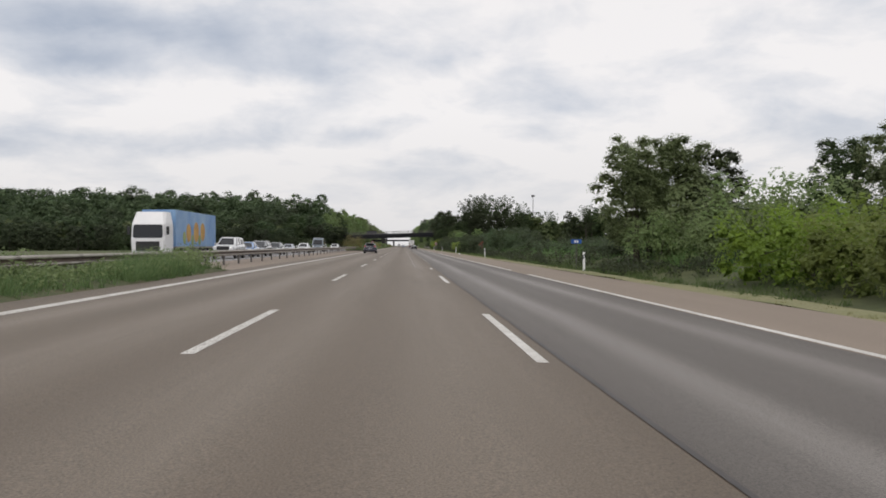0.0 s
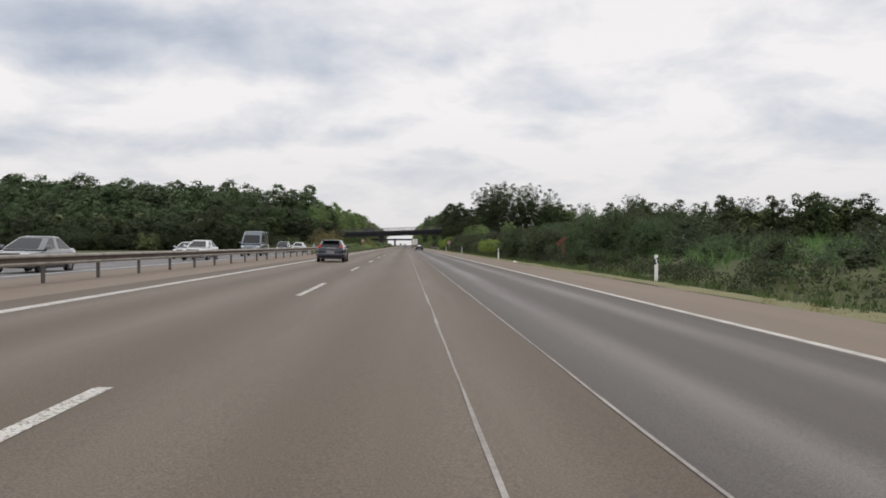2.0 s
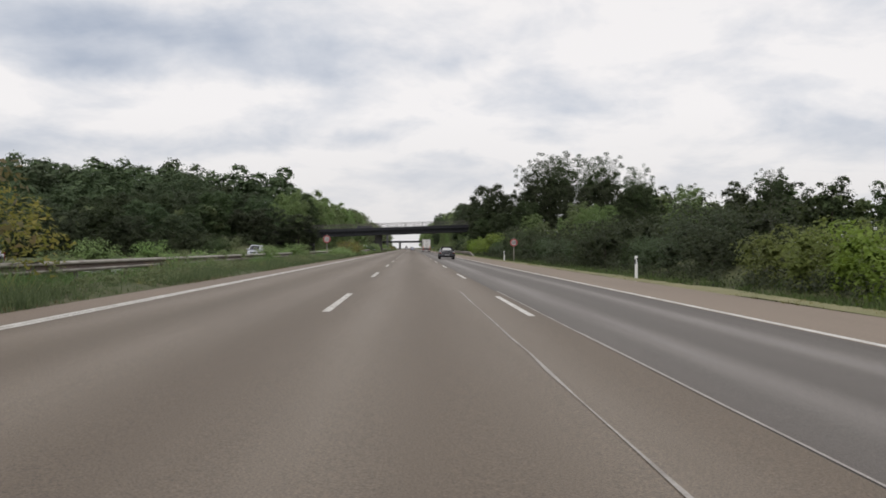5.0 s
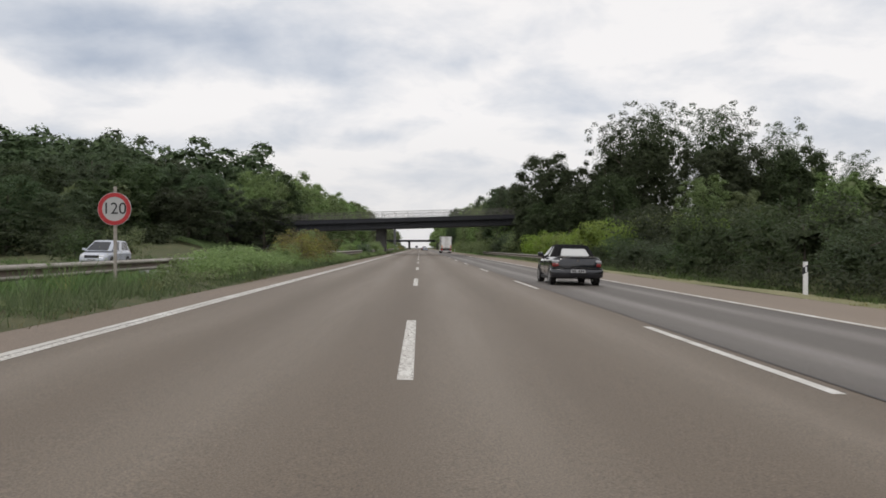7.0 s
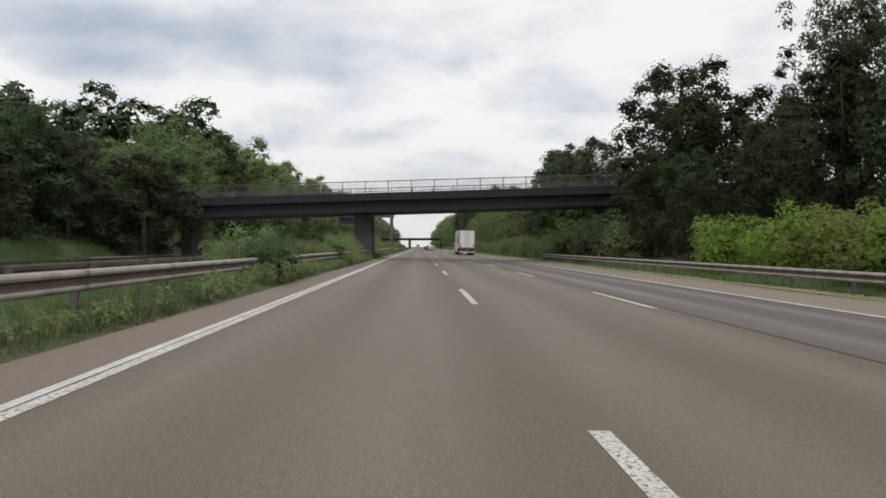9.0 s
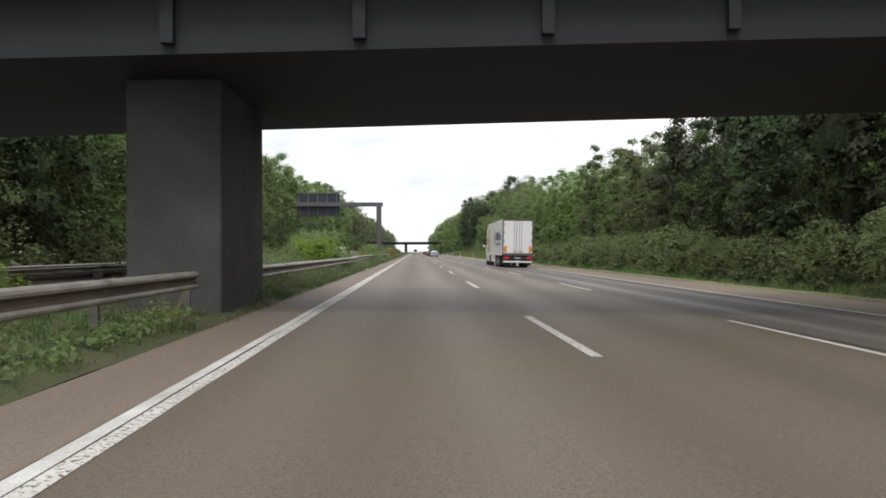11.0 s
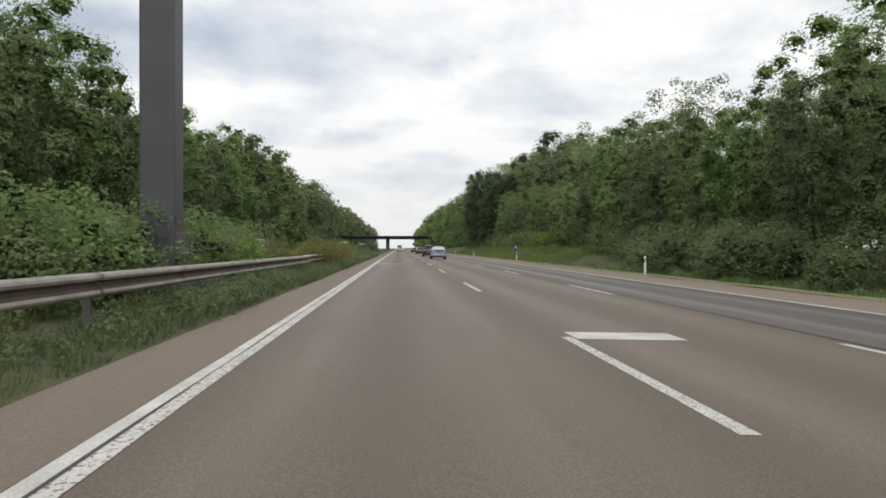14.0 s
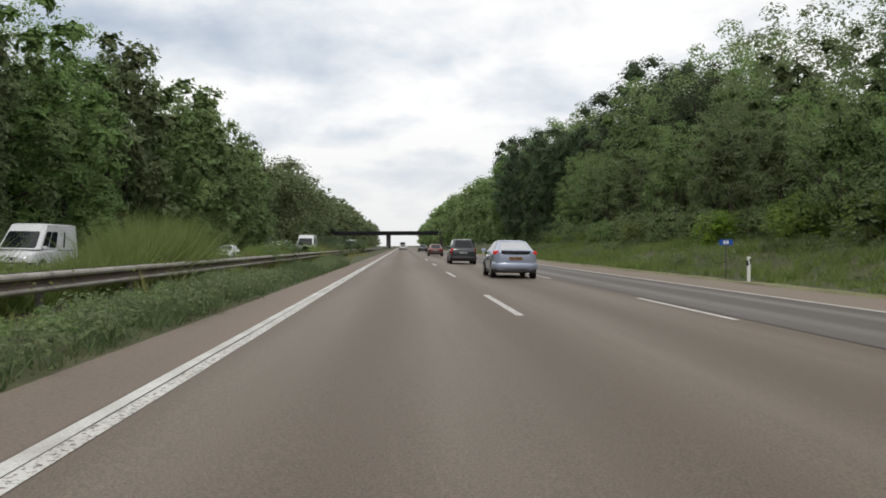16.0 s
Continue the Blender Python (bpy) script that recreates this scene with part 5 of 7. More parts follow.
def weeds(name, seed, clumps, per, xa, xb, ya, yb, z_of, lo, hi, size, material, label):
    """Low leafy weeds in clumps, in one mesh."""
    rng = np.random.default_rng(seed)
    x, y = rng.uniform(xa, xb, clumps), rng.uniform(ya, yb, clumps)
    h = rng.uniform(lo, hi, clumps) * (0.8 + 0.3 * np.sin(y * 0.21 + x * 0.7))
    r = h * rng.uniform(0.5, 0.95, clumps)
    centres = [(a, b, z_of(a) + 0.4 * c) for a, b, c in zip(x, y, h)]
    radii = [(a, a, c * 0.6) for a, c in zip(r, h)]
    v, f = leaf_cloud(rng, centres, radii, clumps * per, size, 0.2)
    me = bpy.data.meshes.new(name)
    me.from_pydata(v.tolist(), [], f.tolist())
    me.materials.append(material)
    me.update()
    return tagged(new(name, me), label=label, category="weeds", kind="stuff")


def median_z(x):
    return float(np.interp(x, [-9.6, -9.2, -8.2, -6.6, -5.6, -5.2], [0.13, 0.2, 0.26, 0.26, 0.18, 0.09]))


def bank_z(x):
    return float(np.interp(x, [11.2, 12.2, 13.2, 15, 17.8, 22], [-0.22, -0.16, 0.0, 0.75, 1.5, 1.7]))


def build_bank():
    """The raised grass bank that begins beside the shoulder, seen towards the end."""
    rng = np.random.default_rng(77)
    xs = [11.2, 12.2, 13.2, 14.5, 16, 17.5, 19.5, 22, 30]
    ys = [472 + 4 * i for i in range(65)]
    verts = [(x, y, -0.33 + (bank_z(x) + 0.33) * min(1.0, 0.1 + (y - 472) / 28) + (float(rng.normal()) * 0.06 if 12 < x < 22 else 0)) for y in ys for x in xs]
    n = len(xs)
    faces = [(j * n + i, j * n + i + 1, (j + 1) * n + i + 1, (j + 1) * n + i) for j in range(len(ys) - 1) for i in range(n - 1)]
    tagged(mesh_object("bank", verts, faces, M["grass_ground"], smooth=True), label="raised bank of rough green grass", category="bank", kind="structure")


build_bank()


def verge_z(x):
    return float(np.interp(x, [10.65, 11.2, 12.0, 13.6, 17], [-0.2, -0.17, -0.3, -0.3, 0.4]))


grass("median_grass", 1, 60000, -6.6, -5.3, 156, 345, median_z, 0.18, 0.5, 0.012, M["blade"], "green grass and weeds along the asphalt")
grass("median_grass", 2, 96000, -6.5, -5.3, 352, 540, median_z, 0.16, 0.5, 0.015, M["blade"], "green grass along the asphalt")
grass("median_tall_grass", 16, 45000, -9.4, -6.4, 156, 345, median_z, 0.3, 0.72, 0.014, M["blade"], "tall grass and weeds in the central reserve")
grass("median_tall_grass", 31, 60000, -9.4, -7.75, 486, 545, median_z, 0.6, 1.15, 0.016, M["blade_meadow"], "tall yellow-green grass behind the guard rail")
grass("median_tall_grass", 32, 16000, -9.4, -7.8, 497, 514, median_z, 1.4, 1.85, 0.016, M["blade_meadow"], "tall yellow-green grass behind the guard rail")
grass("median_tall_grass", 28, 30000, -9.4, -7.75, 545, 640, median_z, 0.6, 1.2, 0.016, M["blade_meadow"], "tall yellow-green grass behind the guard rail")
grass("median_tall_grass", 17, 34000, -9.4, -6.8, 350, 484, median_z, 0.55, 1.1, 0.016, M["blade_meadow"], "tall yellow-green grass behind the guard rail")
grass("median_grass", 3, 22000, -9.4, -5.3, -8, 26.5, median_z, 0.3, 0.9, 0.012, M["blade"], "tall green weeds in the central reserve")
grass("median_stalks", 4, 9000, -9.2, -5.5, 152, 580, median_z, 0.45, 0.95, 0.006, M["blade_dry"], "dry grass stalks in the central reserve", 0.2)
weeds("median_weeds", 20, 500, 56, -9.2, -8.1, 156, 345, median_z, 0.4, 0.95, 0.05, M["leaf"], "leafy green weeds in the central reserve")
weeds("median_weeds", 11, 1000, 52, -7.5, -5.45, 156, 345, median_z, 0.2, 0.55, 0.04, M["leaf"], "leafy green weeds in the central reserve")
weeds("median_weeds", 12, 1500, 46, -6.4, -5.35, 350, 540, median_z, 0.2, 0.55, 0.032, M["leaf"], "leafy green weeds in the central reserve")
weeds("median_weeds", 13, 300, 80, -9.2, -5.6, -5, 26.5, median_z, 0.4, 1.3, 0.055, M["leaf"], "tall leafy weeds in the central reserve")
def field_z(x):
    return float(np.interp(x, [13.6, 17, 24, 60], [-0.3, 0.4, 1.0, 1.2]))


grass("field_grass", 21, 20000, 15.0, 30.0, 20, 130, field_z, 0.4, 1.0, 0.03, M["blade"], "tall meadow grass behind the shrubs")
grass("field_grass", 22, 16000, 16.0, 32.0, 225, 330, field_z, 0.4, 1.0, 0.035, M["blade"], "tall meadow grass behind the shrubs")
weeds("median_weeds", 24, 300, 60, -6.9, -5.6, 232, 262, median_z, 0.5, 1.05, 0.045, M["leaf"], "tall leafy weeds beside the asphalt")
weeds("median_weeds", 25, 520, 60, -5.95, -5.4, 262, 345, median_z, 0.35, 0.7, 0.042, M["leaf"], "leafy green weeds before the guard rail")
weeds("median_weeds", 23, 300, 56, -6.9, -5.9, 484, 545, median_z, 0.16, 0.36, 0.035, M["leaf"], "leafy green weeds before the guard rail")
grass("verge_grass", 5, 50000, 11.3, 15.0, 10, 300, verge_z, 0.12, 0.5, 0.014, M["blade_dark"], "long grass on the bank beside the shoulder")
grass("slope_grass", 30, 60000, -33.0, -25.2, 318, 344, slope_z, 0.2, 0.6, 0.03, M["blade"], "long green grass on the slope beside the bridge")
grass("bank_grass", 26, 84000, 11.7, 18.5, 499, 640, bank_z, 0.25, 0.75, 0.02, M["blade_meadow"], "long bright grass on the raised bank")
weeds("bank_weeds", 27, 600, 60, 12.8, 18.0, 500, 640, bank_z, 0.3, 0.85, 0.05, M["leaf"], "leafy weeds on the raised bank")
grass("verge_grass", 6, 48000, 11.2, 15.5, 300, 499, verge_z, 0.12, 0.5, 0.014, M["blade"], "long grass on the bank beside the shoulder")
weeds("verge_weeds", 14, 850, 56, 12.0, 15.5, 22, 290, verge_z, 0.3, 1.1, 0.06, M["leaf_dark"], "dark leafy weeds on the right verge")
weeds("verge_weeds", 15, 560, 46, 12.0, 15.5, 300, 499, verge_z, 0.25, 0.7, 0.055, M["leaf"], "leafy weeds on the bank beside the shoulder")
grass("verge_fringe", 7, 30000, 10.55, 11.6, 0, 560, verge_z, 0.04, 0.13, 0.012, M["blade_dry"], "short pale grass along the shoulder edge")
weeds("median_weeds", 29, 300, 60, -9.2, -7.85, 486, 620, median_z, 0.5, 1.15, 0.05, M["leaf"], "tall leafy weeds behind the guard rail")
weeds("median_weeds", 18, 380, 60, -9.2, -6.7, 350, 482, median_z, 0.5, 1.15, 0.05, M["leaf"], "tall leafy weeds behind the guard rail")
weeds("median_flowers", 19, 260, 30, -9.2, -6.7, 350, 600, median_z, 0.85, 1.15, 0.03, M["leaf_bright"], "small yellow-green flowers above the grass")
grass("median_fringe", 8, 36000, -5.45, -5.12, 150, 540, median_z, 0.03, 0.13, 0.014, M["blade_dry"], "short grass along the asphalt edge")
grass("meadow_grass", 9, 24000, -40, -25, 120, 340, lambda x: -0.32, 0.3, 0.8, 0.04, M["blade"], "green meadow grass")

# ---- vehicles ----
def paint(name, c, rough=0.2, metal=0.05):
    return mat(name, c, tuple(v * 0.9 for v in c), 1.2, 60, rough, 0, metal, grain=0.05, coat=0.9)


P = {
    "navy": paint("dark blue car paint", (0.009, 0.013, 0.03)),
    "silver": paint("pale silver car paint", (0.5, 0.53, 0.6), 0.35, 0.3),
    "ice": paint("bluish silver car paint", (0.36, 0.41, 0.52), 0.3, 0.3),
    "graphite": paint("dark grey car paint", (0.03, 0.034, 0.04)),
    "brick": paint("dark red car paint", (0.16, 0.03, 0.025)),
    "black": paint("black car paint", (0.008, 0.009, 0.014), 0.16),
    "white": paint("white car paint", (0.7, 0.71, 0.72), 0.35, 0.0),
    "grey": paint("grey car paint", (0.16, 0.17, 0.18)),
    "sky": paint("light blue car paint", (0.2, 0.32, 0.55)),
    "slate": paint("blue-grey van paint", (0.14, 0.17, 0.2)),
    "cloth": mat("black soft-top cloth", (0.008, 0.008, 0.009), (0.012, 0.012, 0.013), 4, 60, 0.95, 0.3, grain=0.2, spec=0.15),
}
WHEEL_CACHE = {}


def wheel_meshes(r, width):
    key = (round(r, 3), round(width, 3))
    if key in WHEEL_CACHE:
        return WHEEL_CACHE[key]
    bm = bmesh.new()
    seg = 24
    prof = [(0.62 * r, -0.5), (0.9 * r, -0.5), (0.985 * r, -0.36), (r, -0.2), (r, 0.2), (0.985 * r, 0.36), (0.9 * r, 0.5), (0.62 * r, 0.5)]
    rings = [[bm.verts.new((x * width, p * math.cos(2 * math.pi * k / seg), p * math.sin(2 * math.pi * k / seg))) for k in range(seg)] for p, x in prof]
    for a, b in zip(rings, rings[1:]):
        for k in range(seg):
            bm.faces.new((a[k], a[(k + 1) % seg], b[(k + 1) % seg], b[k]))
    bmesh.ops.recalc_face_normals(bm, faces=bm.faces)
    tyre = bpy.data.meshes.new("tyre")
    bm.to_mesh(tyre)
    bm.free()
    tyre.materials.append(M["tyre"])
    bm = bmesh.new()
    disc(bm, (-0.47 * width, 0, 0), 0.63 * r, "x", 0.94 * width, 24, 0.53 * r)
    disc(bm, (-0.46 * width, 0, 0), 0.15 * r, "x", 0.92 * width, 12)
    for i in range(7):
        a = 2 * math.pi * i / 7
        c, s = math.cos(a), math.sin(a)
        pts = [(0.12 * r, -0.09 * r), (0.56 * r, -0.06 * r), (0.56 * r, 0.06 * r), (0.12 * r, 0.09 * r)]
        add_prism(bm, [(u * c - v * s, u * s + v * c) for u, v in pts], "x", -0.45 * width, 0.45 * width)
    bmesh.ops.recalc_face_normals(bm, faces=bm.faces)
    rim = bpy.data.meshes.new("rim")
    bm.to_mesh(rim)
    bm.free()
    rim.materials.append(M["rim"])
    bm = bmesh.new()
    disc(bm, (-0.41 * width, 0, 0), 0.6 * r, "x", 0.82 * width, 20)
    bmesh.ops.recalc_face_normals(bm, faces=bm.faces)
    hub = bpy.data.meshes.new("brake_disc")
    bm.to_mesh(hub)
    bm.free()
    hub.materials.append(M["black"])
    WHEEL_CACHE[key] = (tyre, rim, hub)
    return WHEEL_CACHE[key]


def add_wheel(car, x, y, r, width):
    tyre, rim, hub = wheel_meshes(r, width)
    w = new("wheel")
    w.parent = car
    w.matrix_basis = pose(x, y, r)
    for name, me in (("tyre", tyre), ("rim", rim), ("brake_disc", hub)):
        o = new(name, me)
        o.parent = w


def loft(bm, rings, cap=True):
    rows = [[bm.verts.new(p) for p in ring] for ring in rings]
    k = len(rows[0])
    for a, b in zip(rows, rows[1:]):
        for i in range(k):
            bm.faces.new((a[i], a[(i + 1) % k], b[(i + 1) % k], b[i]))
    if cap:
        bm.faces.new(rows[0])
        bm.faces.new(rows[-1])
    return bm


def body_ring(y, zb, zt, w):
    h = zt - zb
    half = [(0.0, zb), (0.82 * w, zb), (0.95 * w, zb + 0.09 * h), (0.99 * w, zb + 0.3 * h), (w, zb + 0.55 * h), (0.985 * w, zb + 0.78 * h), (0.945 * w, zb + 0.94 * h), (0.86 * w, zt), (0.45 * w, zt + 0.02), (0.0, zt + 0.026)]
    return [(x, y, z) for x, z in half] + [(-x, y, z) for x, z in reversed(half[1:-1])]


def cabin_ring(w, y0, y1, z, c, bow=0.05):
    return [(-w + c, y0, z), (w - c, y0, z), (w, y0 + c * 1.6, z), (w + 0.01, (y0 + y1) / 2, z), (w, y1 - c * 1.6, z), (w - c, y1, z), (-w + c, y1, z), (-w, y1 - c * 1.6, z), (-w - 0.01, (y0 + y1) / 2, z), (-w, y0 + c * 1.6, z)]


def pane(car, name, q, u0, u1, v0, v1, material, out=0.008, label=""):
    """A slightly proud pane inside the quad q = (low a, low b, high b, high a)."""
    a, b, c, d = (Vector(p) for p in q)
    n = (b - a).cross(d - a).normalized() * out

    def pt(u, v):
        return (a.lerp(b, u)).lerp(d.lerp(c, u), v)

    bm = bmesh.new()
    r = 0.04
    outline = [(u0 + r * (u1 - u0), v0), (u1 - r * (u1 - u0), v0), (u1, v0 + 0.1 * (v1 - v0)), (u1, v1 - 0.1 * (v1 - v0)), (u1 - r * (u1 - u0), v1), (u0 + r * (u1 - u0), v1), (u0, v1 - 0.1 * (v1 - v0)), (u0, v0 + 0.1 * (v1 - v0))]
    top = [bm.verts.new(pt(u, v) + n) for u, v in outline]
    low = [bm.verts.new(pt(u, v) - n * 0.6) for u, v in outline]
    bm.faces.new(top)
    for i in range(8):
        j = (i + 1) % 8
        bm.faces.new((low[i], low[j], top[j], top[i]))
    return part(name, bm, material, car, label)


def plate(car, y, z, facing, wide=0.52, material="plate"):
    p = part("number_plate", box(-wide / 2, wide / 2, -0.012, 0.012, -0.055, 0.055, 0.004), M[material], car, at=pose(0, y, z))
    bm = bmesh.new()
    for i in range(6):
        x = -wide * 0.4 + i * wide * 0.14
        if i != 2:
            add_box(bm, x, x + wide * 0.09, facing * 0.0125 - 0.002, facing * 0.0125 + 0.002, -0.033, 0.033)
    part("plate_bars", bm, M["ink"], p)


def tail_plan(w, corner, bow=0.05):
    """Half outline of a rounded tail seen from above, from the middle out and round the corner."""
    pts = [(w * k / 6 * (1 - corner / w), bow * (k / 6) ** 2) for k in range(7)]
    pts += [(w - corner + corner * math.sin(a), bow + corner * (1 - math.cos(a))) for a in (math.radians(15 * k) for k in range(1, 7))]
    return pts + [(w + 0.004, bow + corner + 0.25)]


def along(plan, d):
    """The point and outward direction at distance d from the middle of a tail outline; d below 0 lies on the other side."""
    sign, d = (1, d) if d >= 0 else (-1, -d)
    for (xa, ya), (xb, yb) in zip(plan, plan[1:]):
        step = math.hypot(xb - xa, yb - ya)
        if d <= step or (xb, yb) == plan[-1]:
            q = d / step
            return sign * (xa + (xb - xa) * q), ya + (yb - ya) * q, sign * (yb - ya) / step, -(xb - xa) / step
        d -= step


def wrapped(car, name, plan, a, b, low, high, material, out=0.015, y=0.0, n=14, label=""):
    """A part bent round the tail from a to b along its outline; low and high give its edges, bulging outwards between them."""
    bm = bmesh.new()
    rows = []
    for k in range(n + 1):
        d = a + (b - a) * k / n
        px, py, nx, ny = along(plan, d)
        z0, z1 = (e if isinstance(e, float) else float(np.interp(abs(d), e[0], e[1])) for e in (low, high))
        end = 0.35 if k in (0, n) else 1.0
        rows.append([bm.verts.new((px + nx * o, y + py + ny * o, z0 + (z1 - z0) * t)) for o, t in ((-0.05, 0), (out * 0.4 * end, 0.0), (out * end, 0.16), (out * end * 1.1, 0.5), (out * end, 0.84), (out * 0.4 * end, 1.0), (-0.05, 1.0))])
    for r0, r1 in zip(rows, rows[1:]):
        for i in range(7):
            j = (i + 1) % 7
            bm.faces.new((r0[i], r1[i], r1[j], r0[j]))
    bm.faces.new(rows[0])
    bm.faces.new(rows[-1])
    return part(name, bm, material, car, label, smooth=True)


def car(name, label, colour, L, W, H, stations, cabin, wheels, r, tail, lit=False, split=(0.5,), category="car", roof_colour=None, rails=False, panel=False, rear_glass="glass", side_glass="glass", high_pane=0.93):
    """stations: (y, bottom, top, half width) from the tail; cabin: belt y0, y1, roof y0, y1, belt z, half widths."""
    c = root(name, 0, 0, 0, label=label, category=category)
    col = P[colour]
    bm = loft(bmesh.new(), [body_ring(*s) for s in stations])
    part("body", bm, col, c, smooth=True)
    b0, b1, r0, r1, zb, wb, wr = cabin
    zr = H - 0.06
    low, high = cabin_ring(wb, b0, b1, zb, 0.1), cabin_ring(wr, r0, r1, zr, 0.12)
    crown = cabin_ring(wr - 0.14, r0 + 0.18, r1 - 0.2, H, 0.15)
    part("cabin", loft(bmesh.new(), [low, high]), col if not roof_colour else P[roof_colour], c)
    part("roof", loft(bmesh.new(), [high, [(p[0] * 1.0, p[1], p[2] + 0.03) for p in cabin_ring(wr - 0.03, r0 + 0.04, r1 - 0.04, zr, 0.12)], crown]), P[roof_colour or colour], c, smooth=True)
    pane(c, "rear_window", (low[0], low[1], high[1], high[0]), *((0.09, 0.91, 0.16, 0.76, M["sky_painted_glass"]) if roof_colour else (0.03, 0.97, 0.08, 0.93, M[rear_glass])))
    pane(c, "windscreen", (low[5], low[6], high[6], high[5]), 0.03, 0.97, 0.06, high_pane, M["glass"])
    us = [*split, 0.97] if roof_colour else [split[0] if panel else 0.03, *(split[1:] if panel else split), 0.97]
    for s in (1, -1):
        q = (low[2], low[4], high[4], high[2]) if s > 0 else (low[7], low[9], high[9], high[7])
        for u0, u1 in zip(us, us[1:]):
            if s < 0:
                u0, u1 = 1 - u1, 1 - u0
            pane(c, "side_window", q, u0 + 0.008, u1 - 0.008, 0.06, high_pane, M[side_glass])
        yd = b1 - 0.42
        part("wing_mirror", box(0.0, 0.2, -0.06, 0.06, 0.0, 0.14, 0.035), col, c, at=pose(s * (wb + 0.02) - (0.2 if s < 0 else 0), yd, zb + 0.03))
        part("mirror_arm", box(-0.05, 0.05, -0.03, 0.03, -0.04, 0.03, 0.01), M["black"], c, at=pose(s * (wb - 0.0), yd, zb + 0.02))
        for y in wheels:
            # Flat black disc stands in for the dark of the open wheel well.
            bm = disc(bmesh.new(), (0, 0, 0), r + 0.055, "x", s * 0.02, 28)
            part("wheel_arch", bm, M["black"], c, at=pose(s * (W / 2 - 0.012), y, r + 0.01))
            add_wheel(c, s * (W / 2 - 0.085), y, r, 0.21)
        dy = (b0 + b1) / 2
        for y in (dy - 0.95, dy + 0.1, dy + 1.0):
            part("door_seam", box(-0.003, 0.003, -0.006, 0.006, 0.36, zb - 0.06), M["black"], c, at=pose(s * (W / 2 - 0.0015), y, 0))
        for y in (dy - 0.75, dy + 0.28):
            part("door_handle", box(-0.012, 0.012, -0.09, 0.09, -0.015, 0.015, 0.008), col, c, at=pose(s * (W / 2 + 0.002), y, zb - 0.17))
        part("sill", box(-0.02, 0.02, wheels[0] + r + 0.1, wheels[1] - r - 0.1, 0.19, 0.29, 0.012), M["black"], c, at=pose(s * (W / 2 - 0.045), 0, 0))
        if rails:
            part("roof_rail", add_tube(bmesh.new(), [(s * (wr - 0.05), r0 + 0.1, H - 0.03), (s * (wr - 0.05), r0 + 0.35, H + 0.04), (s * (wr - 0.05), r1 - 0.35, H + 0.04), (s * (wr - 0.05), r1 - 0.1, H - 0.04)], [0.018] * 4, 6), M["steel"], c)
    tail(c, W, lit)
    return c


def lamp(car, kind, x0, x1, y0, y1, z0, z1, material, bevel=0.03):
    return part(kind, box(x0, x1, y0, y1, z0, z1, bevel), material, car)


def both(car, kind, x0, x1, y0, y1, z0, z1, material, bevel=0.03):
    for s in (1, -1):
        a, b = sorted((s * x0, s * x1))
        lamp(car, kind, a, b, y0, y1, z0, z1, material, bevel)


def tall_lamps(car, pts, y0, y1, material, s):
    """A tail lamp with the given outline seen from behind."""
    part("tail_lamp", add_prism(bmesh.new(), [(s * x, z) for x, z in pts], "y", y0, y1), material, car)


def front_end(car, L, W, zl=0.66, grille="black"):
    both(car, "headlamp", W * 0.23, W * 0.4, L - 0.3, L - 0.04, zl, zl + 0.13, M["clear"], 0.04)
    lamp(car, "grille", -W * 0.24, W * 0.24, L - 0.1, L + 0.012, zl - 0.06, zl + 0.12, M["black"], 0.02)
    lamp(car, "lower_intake", -W * 0.36, W * 0.36, L - 0.12, L + 0.015, 0.28, 0.42, M["black"], 0.02)
    plate(car, L + 0.03, 0.5, 1)


def hatch_tail(c, W, lit):
    m = M["red_lit"] if lit else M["red_lamp"]
    for s in (1, -1):
        tall_lamps(c, [(0.6, 0.92), (0.79, 0.86), (0.82, 0.94), (0.765, 1.0), (0.715, 1.14), (0.655, 1.15), (0.63, 1.02)], 0.14, 0.4, m, s)
    plan = tail_plan(0.87, 0.3, 0.03)
    wrapped(c, "rear_bumper", plan, -1.1, 1.1, 0.34, 0.6, P["navy"] if lit else P["silver"], 0.05, 0.0, 20)
    wrapped(c, "rear_apron", plan, -0.8, 0.8, 0.22, 0.345, M["ink"], 0.005, 0.03, 14)
    for s in (1, -1):
        wrapped(c, "reflector", plan, s * 0.6, s * 0.76, 0.4, 0.44, M["red_lamp"], 0.065, 0.0, 3)
    part("tailgate_spoiler", box(-0.56, 0.56, 0.28, 0.66, 1.37, 1.42, 0.02), M["black"], c)
    bm = bmesh.new()
    for i in range(5):
        add_box(bm, -0.25 + i * 0.11, -0.215 + i * 0.11, -0.006, 0.02, 0.86, 0.885)
    part("badge_bars", bm, M["steel_dark"], c)
    plate(c, -0.035, 0.68, -1)
    part("roof_aerial", add_prism(bmesh.new(), [(0.8, 1.44), (1.02, 1.44), (0.84, 1.52)], "x", -0.015, 0.015), M["black"], c)
    part("wiper", box(-0.05, 0.3, 0.2, 0.215, 1.02, 1.045, 0.005), M["black"], c)
    front_end(c, 4.37, W)


